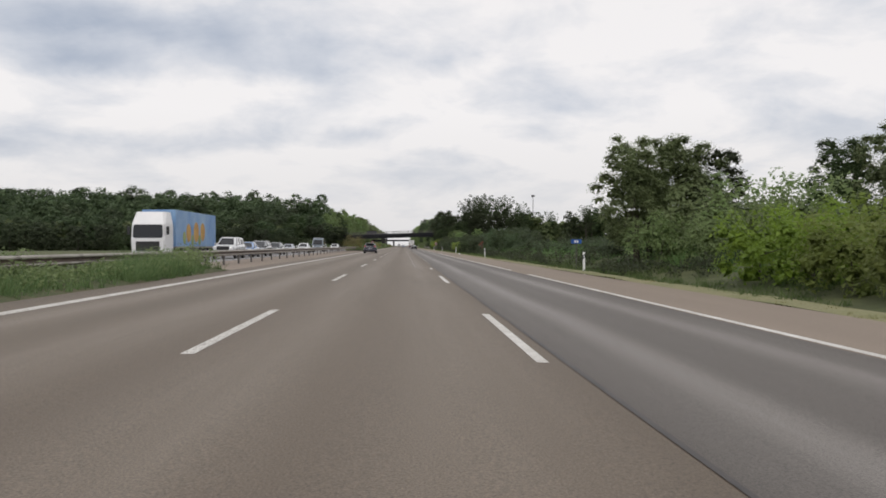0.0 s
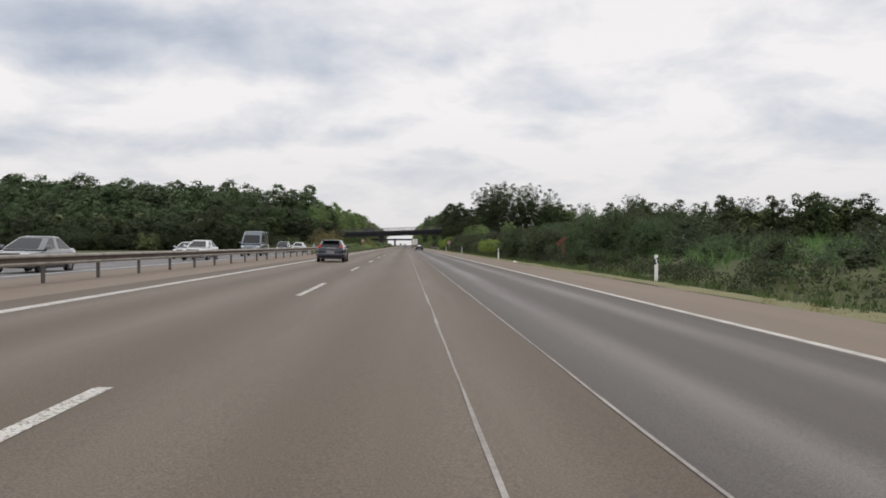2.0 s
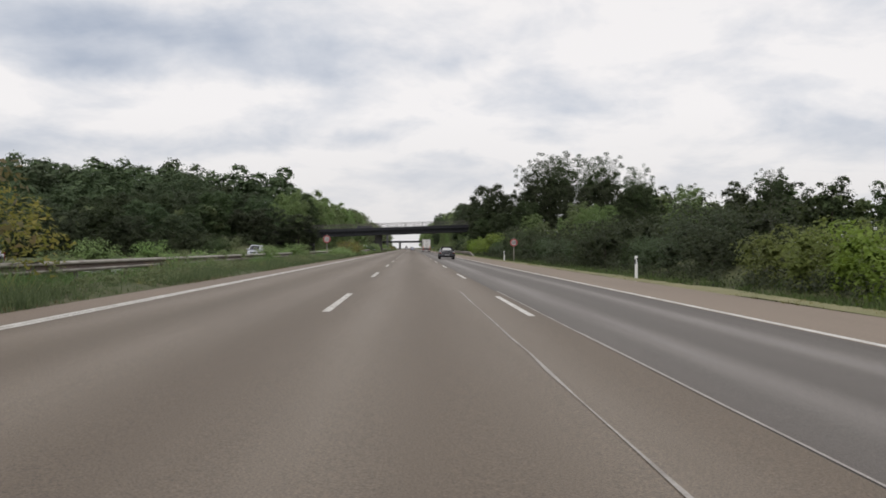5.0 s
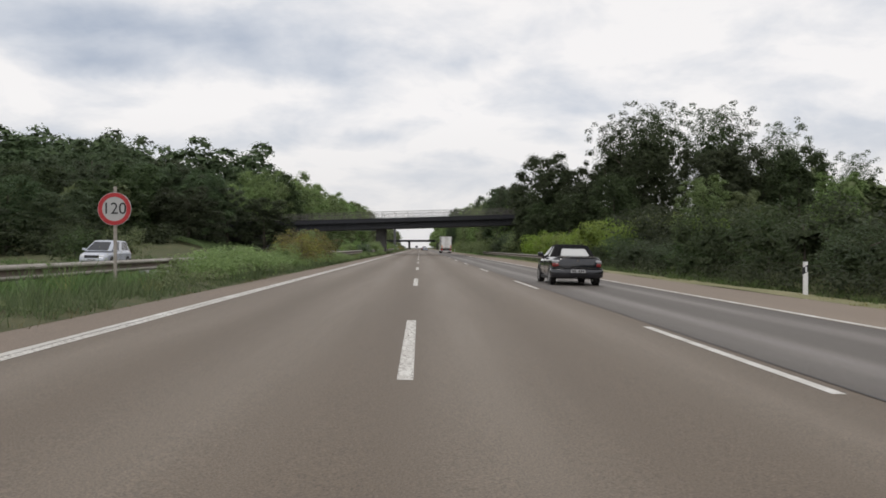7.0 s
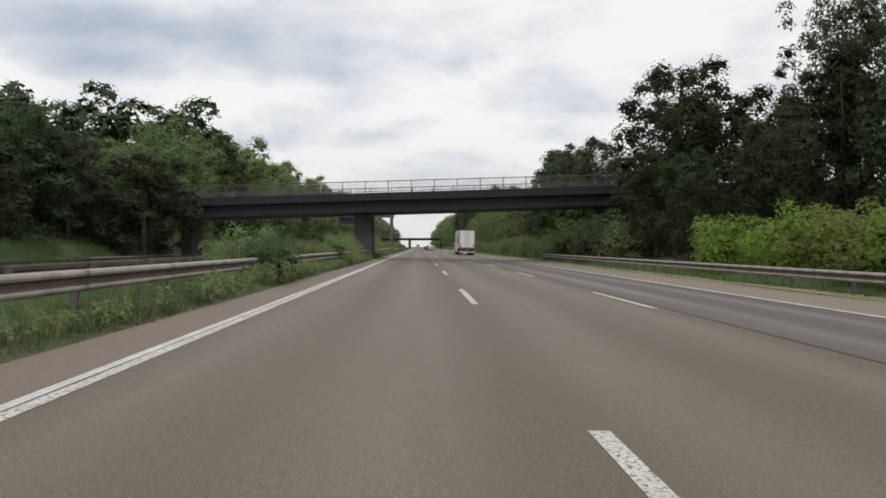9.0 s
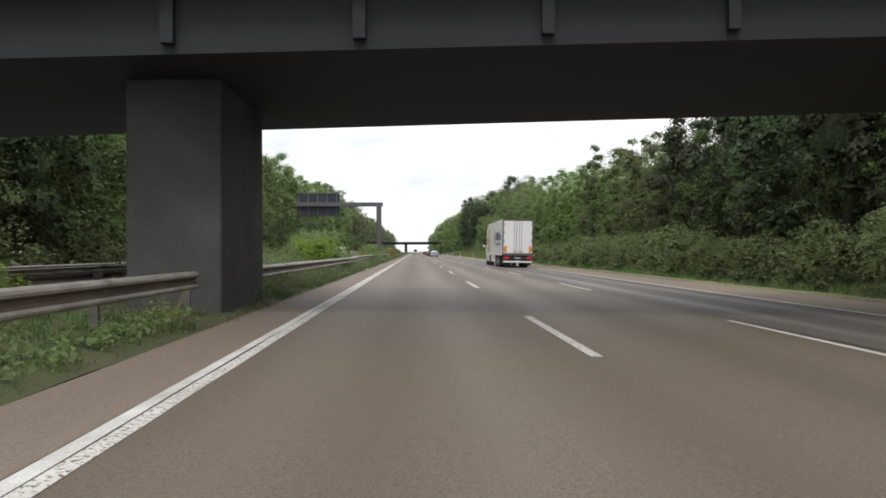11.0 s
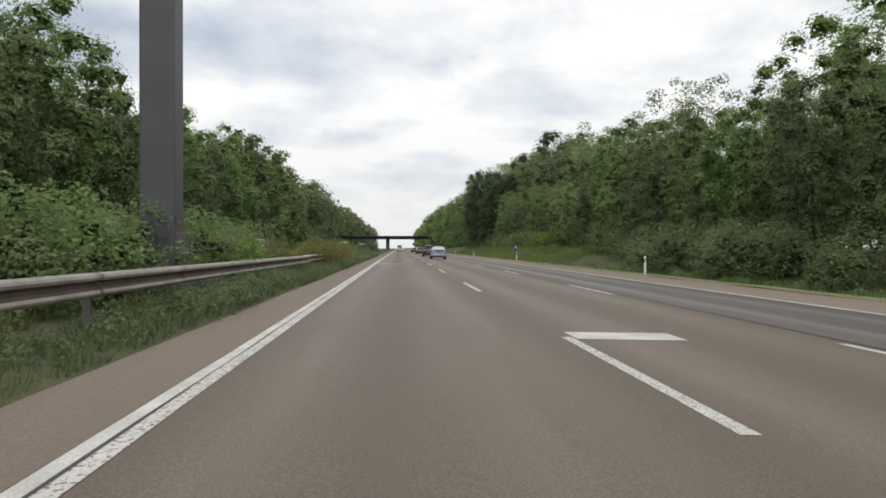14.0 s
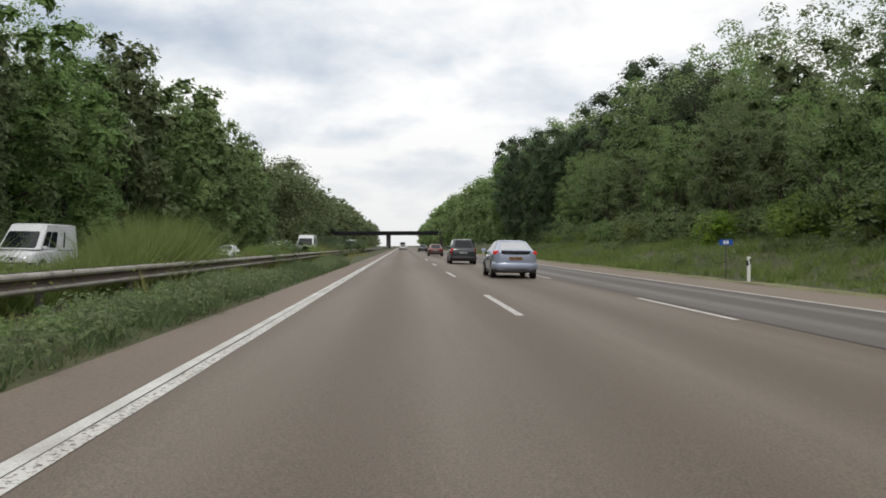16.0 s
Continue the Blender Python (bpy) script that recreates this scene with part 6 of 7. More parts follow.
def hatchback(name, label, colour, lit=True):
    st = [(0.0, 0.36, 0.9, 0.6), (0.035, 0.3, 0.945, 0.74), (0.1, 0.26, 0.965, 0.81), (0.22, 0.23, 0.98, 0.86), (0.6, 0.2, 1.0, 0.89), (1.4, 0.18, 0.98, 0.9), (2.9, 0.18, 0.94, 0.9), (3.3, 0.18, 0.9, 0.89), (3.9, 0.2, 0.8, 0.86), (4.25, 0.24, 0.7, 0.8), (4.37, 0.3, 0.58, 0.7)]
    return car(name, label, colour, 4.37, 1.8, 1.45, st, (0.1, 3.35, 0.55, 2.35, 0.93, 0.82, 0.6), (0.82, 3.46), 0.325, hatch_tail, lit=lit, split=(0.2, 0.55))


def notch_tail(c, W, lit):
    plan = tail_plan(0.85, 0.26, 0.04)
    wrapped(c, "split_glass", plan, -0.62, 0.62, 0.94, 1.085, M["glass"], 0.035, -0.01, 12, "dark vertical lower rear window")
    for s in (1, -1):
        wrapped(c, "tail_lamp", plan, s * 0.62, s * 0.98, ([0.6, 1.0], [0.88, 0.95]), ([0.6, 1.0], [1.09, 1.05]), M["red_lit"], 0.03, 0.0, 8)
    wrapped(c, "rear_bumper", plan, -1.15, 1.15, 0.36, 0.62, P["ice"], 0.06, 0.0, 20)
    wrapped(c, "rear_apron", plan, -0.85, 0.85, 0.22, 0.365, M["black"], 0.03, 0.0, 14)
    plate(c, -0.03, 0.78, -1, material="orange_plate")
    front_end(c, 4.46, W)


def fastback(name, label, colour):
    st = [(0.0, 0.34, 1.06, 0.64), (0.04, 0.29, 1.1, 0.75), (0.12, 0.25, 1.11, 0.81), (0.26, 0.22, 1.1, 0.85), (0.6, 0.2, 1.06, 0.87), (1.4, 0.18, 1.0, 0.873), (2.9, 0.18, 0.94, 0.873), (3.5, 0.18, 0.88, 0.86), (4.1, 0.2, 0.76, 0.82), (4.38, 0.25, 0.64, 0.74), (4.46, 0.3, 0.54, 0.64)]
    return car(name, label, colour, 4.46, 1.745, 1.49, st, (0.1, 3.7, 1.0, 2.5, 0.97, 0.8, 0.58), (0.8, 3.5), 0.31, notch_tail, split=(0.25, 0.58), rear_glass="sky_painted_glass")


def box_tail(c, W, lit):
    for s in (1, -1):
        tall_lamps(c, [(0.66, 0.72), (0.86, 0.7), (0.86, 1.08), (0.7, 1.06)], 0.02, 0.26, M["red_lit"] if s < 0 and lit else M["red_lamp"], s)
    wrapped(c, "rear_bumper", tail_plan(0.88, 0.22, 0.03), -1.1, 1.1, 0.3, 0.54, M["black"], 0.06, 0.0, 20)
    plate(c, -0.02, 0.78, -1)
    part("wiper", box(-0.05, 0.35, 0.14, 0.155, 1.12, 1.145, 0.005), M["black"], c)
    front_end(c, 4.5, W)


def people_carrier(name, label, colour, lit=True, rails=False, H=1.72, L=4.5):
    st = [(0.0, 0.36, 0.9, 0.8), (0.04, 0.28, 1.06, 0.86), (0.14, 0.23, 1.12, 0.89), (0.7, 0.2, 1.1, 0.905), (1.5, 0.18, 1.07, 0.905), (3.0, 0.18, 1.03, 0.905), (3.55, 0.18, 0.98, 0.89), (4.1, 0.2, 0.86, 0.86), (4.4, 0.26, 0.72, 0.78), (4.5, 0.32, 0.6, 0.68)]
    return car(name, label, colour, 4.5, 1.81, H, st, (0.08, 3.72, 0.34, 2.6, 1.04, 0.83, 0.66), (0.8, 3.5), 0.33, box_tail, lit=lit, split=(0.28, 0.58), rails=rails)


def sedan_tail(c, W, lit):
    both(c, "tail_lamp", W * 0.3, W * 0.46, -0.01, 0.2, 0.68, 0.86, M["red_lamp"])
    wrapped(c, "rear_bumper", tail_plan(0.86, 0.24, 0.04), -1.1, 1.1, 0.3, 0.54, M["black"], 0.06, 0.0, 20)
    plate(c, -0.02, 0.72, -1)
    front_end(c, 4.4, W)


def saloon(name, label, colour, lit=False):
    st = [(0.0, 0.36, 0.8, 0.74), (0.05, 0.28, 0.92, 0.82), (0.2, 0.22, 0.96, 0.87), (0.8, 0.2, 0.97, 0.89), (1.5, 0.18, 0.95, 0.89), (2.9, 0.18, 0.92, 0.89), (3.4, 0.18, 0.87, 0.88), (4.0, 0.2, 0.78, 0.85), (4.3, 0.25, 0.68, 0.78), (4.4, 0.32, 0.56, 0.68)]
    return car(name, label, colour, 4.4, 1.78, 1.46, st, (0.35, 3.4, 1.0, 2.4, 0.92, 0.8, 0.58), (0.85, 3.5), 0.32, sedan_tail, lit=lit, split=(0.3, 0.6))


def convertible_tail(c, W, lit):
    plan = tail_plan(0.835, 0.13, 0.05)
    for s in (1, -1):
        wrapped(c, "tail_lamp", plan, s * 0.55, s * 0.95, ([0.55, 0.66, 0.95], [0.665, 0.64, 0.64]), ([0.55, 0.95], [0.765, 0.765]), M["red_lamp"], 0.022, 0.0, 9)
        wrapped(c, "turn_lamp", plan, s * 0.555, s * 0.94, 0.765, ([0.555, 0.62, 0.94], [0.84, 0.875, 0.855]), M["smoke_lamp"], 0.02, 0.0, 9, "clear grey upper lamp")
        part("side_moulding", box(-0.008, 0.008, 0.75, 3.3, 0.52, 0.545, 0.004), M["steel"], c, at=pose(s * 0.848, 0, 0))
        part("mirror_base", box(-0.03, 0.03, -0.05, 0.05, 0.0, 0.05, 0.01), M["black"], c, at=pose(s * 0.8, 2.7, 0.9))
    wrapped(c, "rear_bumper", plan, -1.12, 1.12, 0.27, 0.6, P["black"], 0.075, 0.0, 26)
    wrapped(c, "bumper_strip", plan, -1.0, 1.0, 0.585, 0.605, M["black"], 0.095, 0.0, 18)
    wrapped(c, "boot_spoiler", tail_plan(0.78, 0.2, 0.05), -0.72, 0.72, 0.945, 0.985, P["black"], 0.03, 0.03, 16)
    part("spoiler_edge", box(-0.62, 0.62, -0.002, 0.006, 0.978, 0.99, 0.003), M["steel"], c, at=pose(0, 0.03, 0))
    part("boot_seam", box(-0.5, 0.5, -0.006, 0.004, 0.632, 0.638), M["black"], c, at=pose(0, -0.004, 0))
    plate(c, -0.115, 0.5, -1, 0.5)
    part("badge", disc(bmesh.new(), (0, -0.012, 0.85), 0.042, "y", 0.016, 16), M["steel_dark"], c)
    bm = bmesh.new()
    add_box(bm, 0.44, 0.52, 0.008, 0.03, 0.86, 0.88)
    add_box(bm, -0.52, -0.4, 0.008, 0.03, 0.86, 0.88)
    part("badge_bars", bm, M["steel_dark"], c)
    part("aerial", add_tube(bmesh.new(), [(0.55, 0.5, 0.95), (0.55, 0.32, 1.3)], [0.006, 0.003], 5), M["black"], c)
    front_end(c, 4.08, W, 0.6)


def convertible(name, label):
    st = [(0.0, 0.36, 0.88, 0.6), (0.045, 0.31, 0.93, 0.72), (0.09, 0.27, 0.95, 0.8), (0.16, 0.24, 0.965, 0.825), (0.34, 0.22, 0.97, 0.84), (0.7, 0.22, 0.975, 0.845), (1.4, 0.2, 0.965, 0.845), (2.7, 0.2, 0.93, 0.845), (3.2, 0.2, 0.88, 0.84), (3.7, 0.22, 0.8, 0.82), (3.92, 0.25, 0.74, 0.77), (4.04, 0.29, 0.68, 0.68), (4.08, 0.34, 0.62, 0.58)]
    return car(name, label, "black", 4.08, 1.695, 1.41, st, (0.46, 3.15, 0.95, 2.15, 0.94, 0.75, 0.57), (0.72, 3.2), 0.305, convertible_tail, split=(0.3, 0.6), roof_colour="cloth", side_glass="light_glass")


def pickup_tail(c, W, lit):
    both(c, "tail_lamp", W * 0.4, W * 0.47, -0.02, 0.14, 0.75, 1.1, M["red_lamp"])
    part("rear_bumper", box(-0.86, 0.86, -0.12, 0.1, 0.42, 0.62, 0.04), M["steel"], c)
    both(c, "headlamp", 0.55, 0.86, 4.95, 5.2, 0.86, 1.04, M["clear"], 0.04)
    part("grille", box(-0.52, 0.52, 5.1, 5.3, 0.72, 1.06, 0.05), M["black"], c)
    part("front_bumper", box(-0.84, 0.84, 5.05, 5.34, 0.42, 0.66, 0.05), P["white"], c)
    plate(c, 5.36, 0.56, 1)
    part("canopy", loft(bmesh.new(), [cabin_ring(0.8, 0.1, 1.75, 1.15, 0.08), cabin_ring(0.66, 0.25, 1.75, 1.76, 0.1), cabin_ring(0.5, 0.45, 1.65, 1.82, 0.12)]), P["white"], c)
    for s in (1, -1):
        q = [(s * 0.805, 0.25, 1.2), (s * 0.805, 1.6, 1.2), (s * 0.69, 1.6, 1.68), (s * 0.69, 0.45, 1.68)]
        if s < 0:
            q = [q[1], q[0], q[3], q[2]]
        pane(c, "canopy_window", q, 0.05, 0.95, 0.1, 0.9, M["glass"], 0.02)


def pickup(name, label):
    st = [(0.0, 0.5, 1.14, 0.82), (0.08, 0.45, 1.16, 0.9), (0.8, 0.4, 1.17, 0.925), (2.0, 0.36, 1.17, 0.925), (3.6, 0.36, 1.15, 0.925), (4.2, 0.36, 1.13, 0.92), (4.9, 0.4, 1.1, 0.89), (5.2, 0.45, 1.02, 0.82), (5.28, 0.5, 0.9, 0.74)]
    return car(name, label, "white", 5.28, 1.86, 1.82, st, (1.75, 4.2, 1.85, 3.3, 1.14, 0.82, 0.64), (1.1, 4.3), 0.38, pickup_tail, split=(0.45,), category="pickup truck")


def van_tail(c, W, lit):
    both(c, "tail_lamp", 0.84, 0.93, -0.01, 0.1, 0.8, 1.4, M["red_lamp"], 0.015)
    part("door_split", box(-0.006, 0.006, -0.006, 0.02, 0.5, 1.9), M["black"], c)
    nose = tail_plan(0.9, 0.4, 0.06)
    turn = pose(0, 5.2, 0, 0, 0, 180)
    wrapped(c, "front_bumper", nose, -1.15, 1.15, 0.3, 0.6, M["black"], 0.06, -0.2, 22).matrix_basis = turn
    wrapped(c, "grille", nose, -0.5, 0.5, 0.64, 0.84, M["black"], 0.02, -0.14, 12).matrix_basis = turn
    for s in (1, -1):
        wrapped(c, "headlamp", nose, s * 0.52, s * 0.98, ([0.5, 1.0], [0.7, 0.8]), ([0.5, 1.0], [0.88, 1.02]), M["clear"], 0.02, -0.14, 8).matrix_basis = turn
        part("wiper", add_tube(bmesh.new(), [(s * 0.5 - 0.3, 4.74, 1.3), (s * 0.5 + 0.25, 4.66, 1.36)], [0.01, 0.01], 5), M["black"], c)
        part("sliding_rail", box(-0.008, 0.008, 0.5, 2.8, 1.12, 1.15, 0.003), M["black"], c, at=pose(s * 0.985, 0, 0))
    plate(c, 5.47, 0.46, 1)


def van(name, label, colour, H=2.45):
    st = [(0.0, 0.34, 1.28, 0.92), (0.06, 0.3, 1.3, 0.96), (1.2, 0.28, 1.3, 0.985), (3.4, 0.28, 1.28, 0.985), (4.2, 0.28, 1.24, 0.98), (4.75, 0.28, 1.14, 0.95), (5.1, 0.3, 1.0, 0.88), (5.28, 0.32, 0.88, 0.76), (5.36, 0.36, 0.76, 0.6)]
    return car(name, label, colour, 5.36, 1.99, H, st, (0.02, 4.8, 0.06, 3.72, 1.2, 0.972, 0.86), (1.0, 4.4), 0.35, van_tail, split=(0.36, 0.6, 0.8), category="van", panel=True, high_pane=0.72)


def park(v, x, y, turned=False, z_of=road_z):
    v.matrix_basis = pose(x, y, z_of(x), 0, math.degrees(math.atan(FALL)) * (1 if z_of is road_z else -1), 180 if turned else 0)
    return v


park(hatchback("hatchback", "dark blue hatchback with lit red tail lamps on the fast lane", "navy"), -2.45, 106.3)
park(fastback("fastback_car", "pale bluish silver fastback car with a dark split rear window", "ice"), 2.28, 521.0)
park(people_carrier("people_carrier", "dark grey people carrier with one lit brake lamp", "graphite"), 2.1, 545.5)
park(saloon("saloon_car", "dark red car far ahead on the middle lane", "brick"), 1.95, 588)
park(saloon("saloon_car", "small dark car far ahead on the middle lane", "graphite"), 1.9, 648)
park(saloon("saloon_car", "white car far ahead on the fast lane", "white"), -1.9, 700)
park(van("van", "white van far ahead on the fast lane", "white"), -2.0, 760)
park(convertible("convertible_car", "black convertible with a closed black cloth soft top"), 5.5, 236.3)

# oncoming traffic on the opposite carriageway
for maker, x, y in (
    (lambda: pickup("pickup_truck", "white pickup truck with a white canopy and black grille"), -12.6, 64.5),
    (lambda: saloon("saloon_car", "light blue car on the opposite carriageway", "sky"), -12.6, 72.0),
    (lambda: people_carrier("people_carrier", "grey-green estate car with silver roof rails", "grey", False, True, 1.6), -12.6, 79.0),
    (lambda: saloon("saloon_car", "silver-grey saloon car on the opposite carriageway", "grey"), -12.6, 89.2),
    (lambda: saloon("saloon_car", "white saloon car on the opposite carriageway", "white"), -12.6, 116.0),
    (lambda: hatchback("hatchback", "silver hatchback on the opposite carriageway", "silver", False), -16.4, 127.0),
    (lambda: van("van", "blue-grey delivery van with headlamps on the front", "slate"), -12.6, 138.0),
    (lambda: saloon("saloon_car", "white car on the opposite carriageway", "white"), -12.6, 171.0),
    (lambda: people_carrier("people_carrier", "dark people carrier on the opposite carriageway", "graphite", False), -16.4, 182.0),
    (lambda: people_carrier("people_carrier", "silver people carrier on the opposite carriageway", "silver", False), -20.1, 264.0),
    (lambda: van("van", "white panel van passing behind the grass", "white"), -20.1, 533.5),
    (lambda: saloon("saloon_car", "white car passing behind the tall grass", "white"), -20.1, 577.0),
    (lambda: saloon("saloon_car", "white car on the opposite carriageway", "white"), -16.4, 690.0),
    (lambda: van("van", "white panel van seen over the shrubs", "white"), -13.2, 588.0),
    (lambda: saloon("saloon_car", "silver car on the opposite carriageway", "silver"), -16.4, 455.0),
    (lambda: hatchback("hatchback", "silver hatchback on the opposite carriageway", "silver", False), -16.4, 620.0),
    (lambda: van("van", "white van far down the opposite carriageway", "white"), -12.6, 660.0),
):
    park(maker(), x, y, True, opposite_z)


# ---- lorries ----
def lorry_wheels(t, xs, ys, r, width):
    for y in ys:
        for x in xs:
            add_wheel(t, x, y, r, width)


def logo_arrow(t, x, cy, cz, sy, sz, parent):
    """A yellow ring open at the lower front with an arrow inside, in dark outline, on the trailer side."""
    def ring(a0, a1, ro, ri, n=28):
        pts = [(cy - sy * ro * math.cos(a), cz + sz * ro * math.sin(a)) for a in np.linspace(a0, a1, n)]
        pts += [(cy - sy * ri * math.cos(a), cz + sz * ri * math.sin(a)) for a in np.linspace(a1, a0, n)]
        return pts

    def band(pts, d, material, name):
        bm = bmesh.new()
        n = len(pts) // 2
        for i in range(n - 1):
            a, b, c2, e = pts[i], pts[i + 1], pts[-2 - i], pts[-1 - i]
            bm.faces.new([bm.verts.new((x - d, *p)) for p in (a, b, c2, e)])
        part(name, bm, material, parent)

    def shape(pts, d, material, name):
        bm = bmesh.new()
        bm.faces.new([bm.verts.new((x - d, cy - sy * u, cz + sz * v)) for u, v in pts])
        part(name, bm, material, parent)

    band(ring(-2.15, 3.42, 1.03, 0.6), 0.003, M["logo_blue"], "logo_outline")
    band(ring(-2.1, 3.37, 1.0, 0.63), 0.006, M["logo_yellow"], "logo_ring")
    arrow = [(-0.84, -0.5), (-0.6, -0.8), (-0.3, -0.6), (0.1, -0.12), (0.27, -0.3), (0.27, 0.2), (-0.36, 0.2), (-0.16, 0.0)]
    mid = (sum(p[0] for p in arrow) / 8, sum(p[1] for p in arrow) / 8)
    shape([(mid[0] + (u - mid[0]) * 1.13, mid[1] + (v - mid[1]) * 1.09) for u, v in arrow], 0.004, M["logo_blue"], "logo_outline")
    shape(arrow, 0.008, M["logo_yellow"], "logo_arrow")


def trailer_lettering(t, side, x):
    """Plain blue blocks and a yellow ring, with a readable grey line below them."""
    start = 7.25

    def stroke(y0, w, z0, z1):
        bm = bmesh.new()
        bm.faces.new([bm.verts.new((x, start - yy, zz)) for yy, zz in ((y0, z0), (y0 + w, z0), (y0 + w, z1), (y0, z1))])
        part("logo_bar", bm, M["logo_blue"], side)

    stroke(0.2, 0.28, 1.9, 3.3)
    for y0, w in ((1.42, 0.46), (2.05, 0.19), (2.42, 0.92), (3.55, 0.6), (4.38, 0.42)):
        stroke(y0, w, 2.3, 3.0)
    stroke(5.0, 0.42, 2.3, 2.76)
    stroke(5.52, 0.42, 2.3, 2.76)
    bm = disc(bmesh.new(), (x, start - 0.98, 2.62), 0.37, "x", -0.003, 24, 0.23)
    part("logo_ring", bm, M["logo_yellow"], side)
    text("Logistics & Distribution", 0.46, M["logo_grey"], side, Matrix(((0, 0, -1, x - 0.003), (-1, 0, 0, 3.75), (0, 1, 0, 2.0), (0, 0, 0, 1))), "tagline")


def semi_trailer_truck(x, y):
    """White articulated lorry; origin at the rear bumper on the road."""
    t = root("articulated_lorry", x, y, road_z(x), label="white articulated lorry with yellow and blue side lettering", category="lorry")
    t.matrix_basis = pose(x, y, road_z(x), 0, math.degrees(math.atan(FALL)), 0)
    w = 1.275
    trailer = part("trailer_box", box(-w, w, 0.12, 13.6, 1.12, 3.98, 0.035), M["white"], t, "white smooth-sided refrigerated box")
    for s in (1, -1):
        part("bottom_rail", box(-0.03, 0.03, 0.1, 13.6, 1.0, 1.16, 0.01), M["white"], trailer, at=pose(s * (w - 0.02), 0, 0))
        part("top_rail", box(-0.02, 0.02, 0.1, 13.6, 3.93, 4.0, 0.008), M["white"], trailer, at=pose(s * (w - 0.01), 0, 0))
        for i in range(9):
            part("side_marker", box(-0.012, 0.012, -0.05, 0.05, -0.02, 0.02, 0.006), M["amber"], trailer, at=pose(s * (w + 0.006), 0.8 + i * 1.5, 1.06))
    for s in (1, -1):
        door = part("rear_door", box(min(0.015 * s, s * (w - 0.09)), max(0.015 * s, s * (w - 0.09)), 0.06, 0.13, 1.2, 3.88, 0.012), M["white"], t)
        for xx in (0.12, 0.3):
            part("locking_bar", add_tube(bmesh.new(), [(s * xx, 0.035, 1.22), (s * xx, 0.035, 3.86)], [0.018, 0.018], 8), M["steel"], door)
        for z in (1.5, 2.2, 2.9, 3.6):
            part("hinge", box(-0.06, 0.06, 0.03, 0.07, z - 0.04, z + 0.04, 0.01), M["steel_dark"], door, at=pose(s * (w - 0.14), 0, 0))
        part("lock_handle", box(-0.12, 0.12, 0.01, 0.04, 1.3, 1.36, 0.01), M["steel_dark"], door, at=pose(s * 0.24, 0, 0))
        part("warning_panel", box(-0.1, 0.1, 0.045, 0.06, 1.25, 1.8), M["amber"], door, at=pose(s * (w - 0.26), 0, 0))
        part("door_frame", box(-0.05, 0.05, 0.05, 0.16, 1.1, 3.98, 0.012), M["steel_dark"], t, at=pose(s * (w - 0.045), 0, 0))
        part("tail_lamp", box(-0.22, 0.22, 0, 0.06, 0.72, 0.86, 0.015), M["red_lit"], t, at=pose(s * 0.95, 0.02, 0))
        part("outrigger_lamp", add_tube(bmesh.new(), [(s * w, 0.1, 1.05), (s * (w + 0.14), 0.05, 0.98)], [0.02, 0.03], 6), M["amber"], t)
        part("mud_flap", box(-0.3, 0.3, 0.9, 0.915, 0.2, 0.9), M["black"], t, at=pose(s * 0.93, 0, 0))
    part("door_header", box(-w, w, 0.05, 0.16, 3.88, 3.99, 0.015), M["steel_dark"], t)
    part("door_sill", box(-w, w, 0.05, 0.3, 1.0, 1.2, 0.02), M["steel_dark"], t)
    part("underrun_bar", box(-1.2, 1.2, 0.0, 0.12, 0.42, 0.56, 0.02), M["white"], t)
    part("lamp_carrier", box(-1.22, 1.22, 0.03, 0.1, 0.68, 0.9, 0.02), M["black"], t)
    part("number_plate", box(-0.26, 0.26, -0.005, 0.02, 0.74, 0.86), M["plate"], t)
    part("chassis", box(-0.5, 0.5, 0.3, 11.8, 0.82, 1.02, 0.02), M["black"], t)
    part("chassis_frame", box(-0.95, 0.95, 0.8, 5.2, 0.6, 0.95, 0.03), M["black"], t)
    lorry_wheels(t, (w - 0.22, -w + 0.22), (3.05, 4.4, 5.75), 0.52, 0.38)
    for y0 in (3.05, 4.4, 5.75):
        for s in (1, -1):
            part("mudguard", add_tube(bmesh.new(), [(s * 1.05, y0 - 0.62, 0.6), (s * 1.05, y0 - 0.4, 1.0), (s * 1.05, y0 + 0.4, 1.0), (s * 1.05, y0 + 0.62, 0.6)], [0.03] * 4, 6), M["black"], t)
    for s in (1, -1):
        part("side_skirt", box(-0.02, 0.02, 6.6, 10.3, 0.38, 1.0, 0.012), M["white"], t, at=pose(s * (w - 0.03), 0, 0))
        part("landing_leg", box(-0.07, 0.07, 10.6, 10.75, 0.2, 1.0, 0.01), M["steel_dark"], t, at=pose(s * 0.85, 0, 0))
    part("pallet_box", box(-1.15, 1.15, 9.0, 9.3, 0.5, 0.95, 0.03), M["black"], t)
    xs = -w - 0.001
    logo_arrow(t, xs, 12.4, 2.42, 1.12, 1.19, trailer)
    trailer_lettering(t, trailer, xs - 0.004)
    part("side_sticker", box(-w - 0.004, -w - 0.001, 11.3, 11.42, 1.3, 1.62), M["amber"], trailer)
    # tractor
    cab = part("cab", loft(bmesh.new(), [cabin_ring(1.22, 13.95, 16.35, 0.95, 0.12), cabin_ring(1.25, 13.95, 16.42, 1.6, 0.12), cabin_ring(1.24, 13.95, 16.3, 2.7, 0.14), cabin_ring(1.2, 13.95, 16.12, 3.05, 0.16)]), M["white"], t, "white driver's cab")
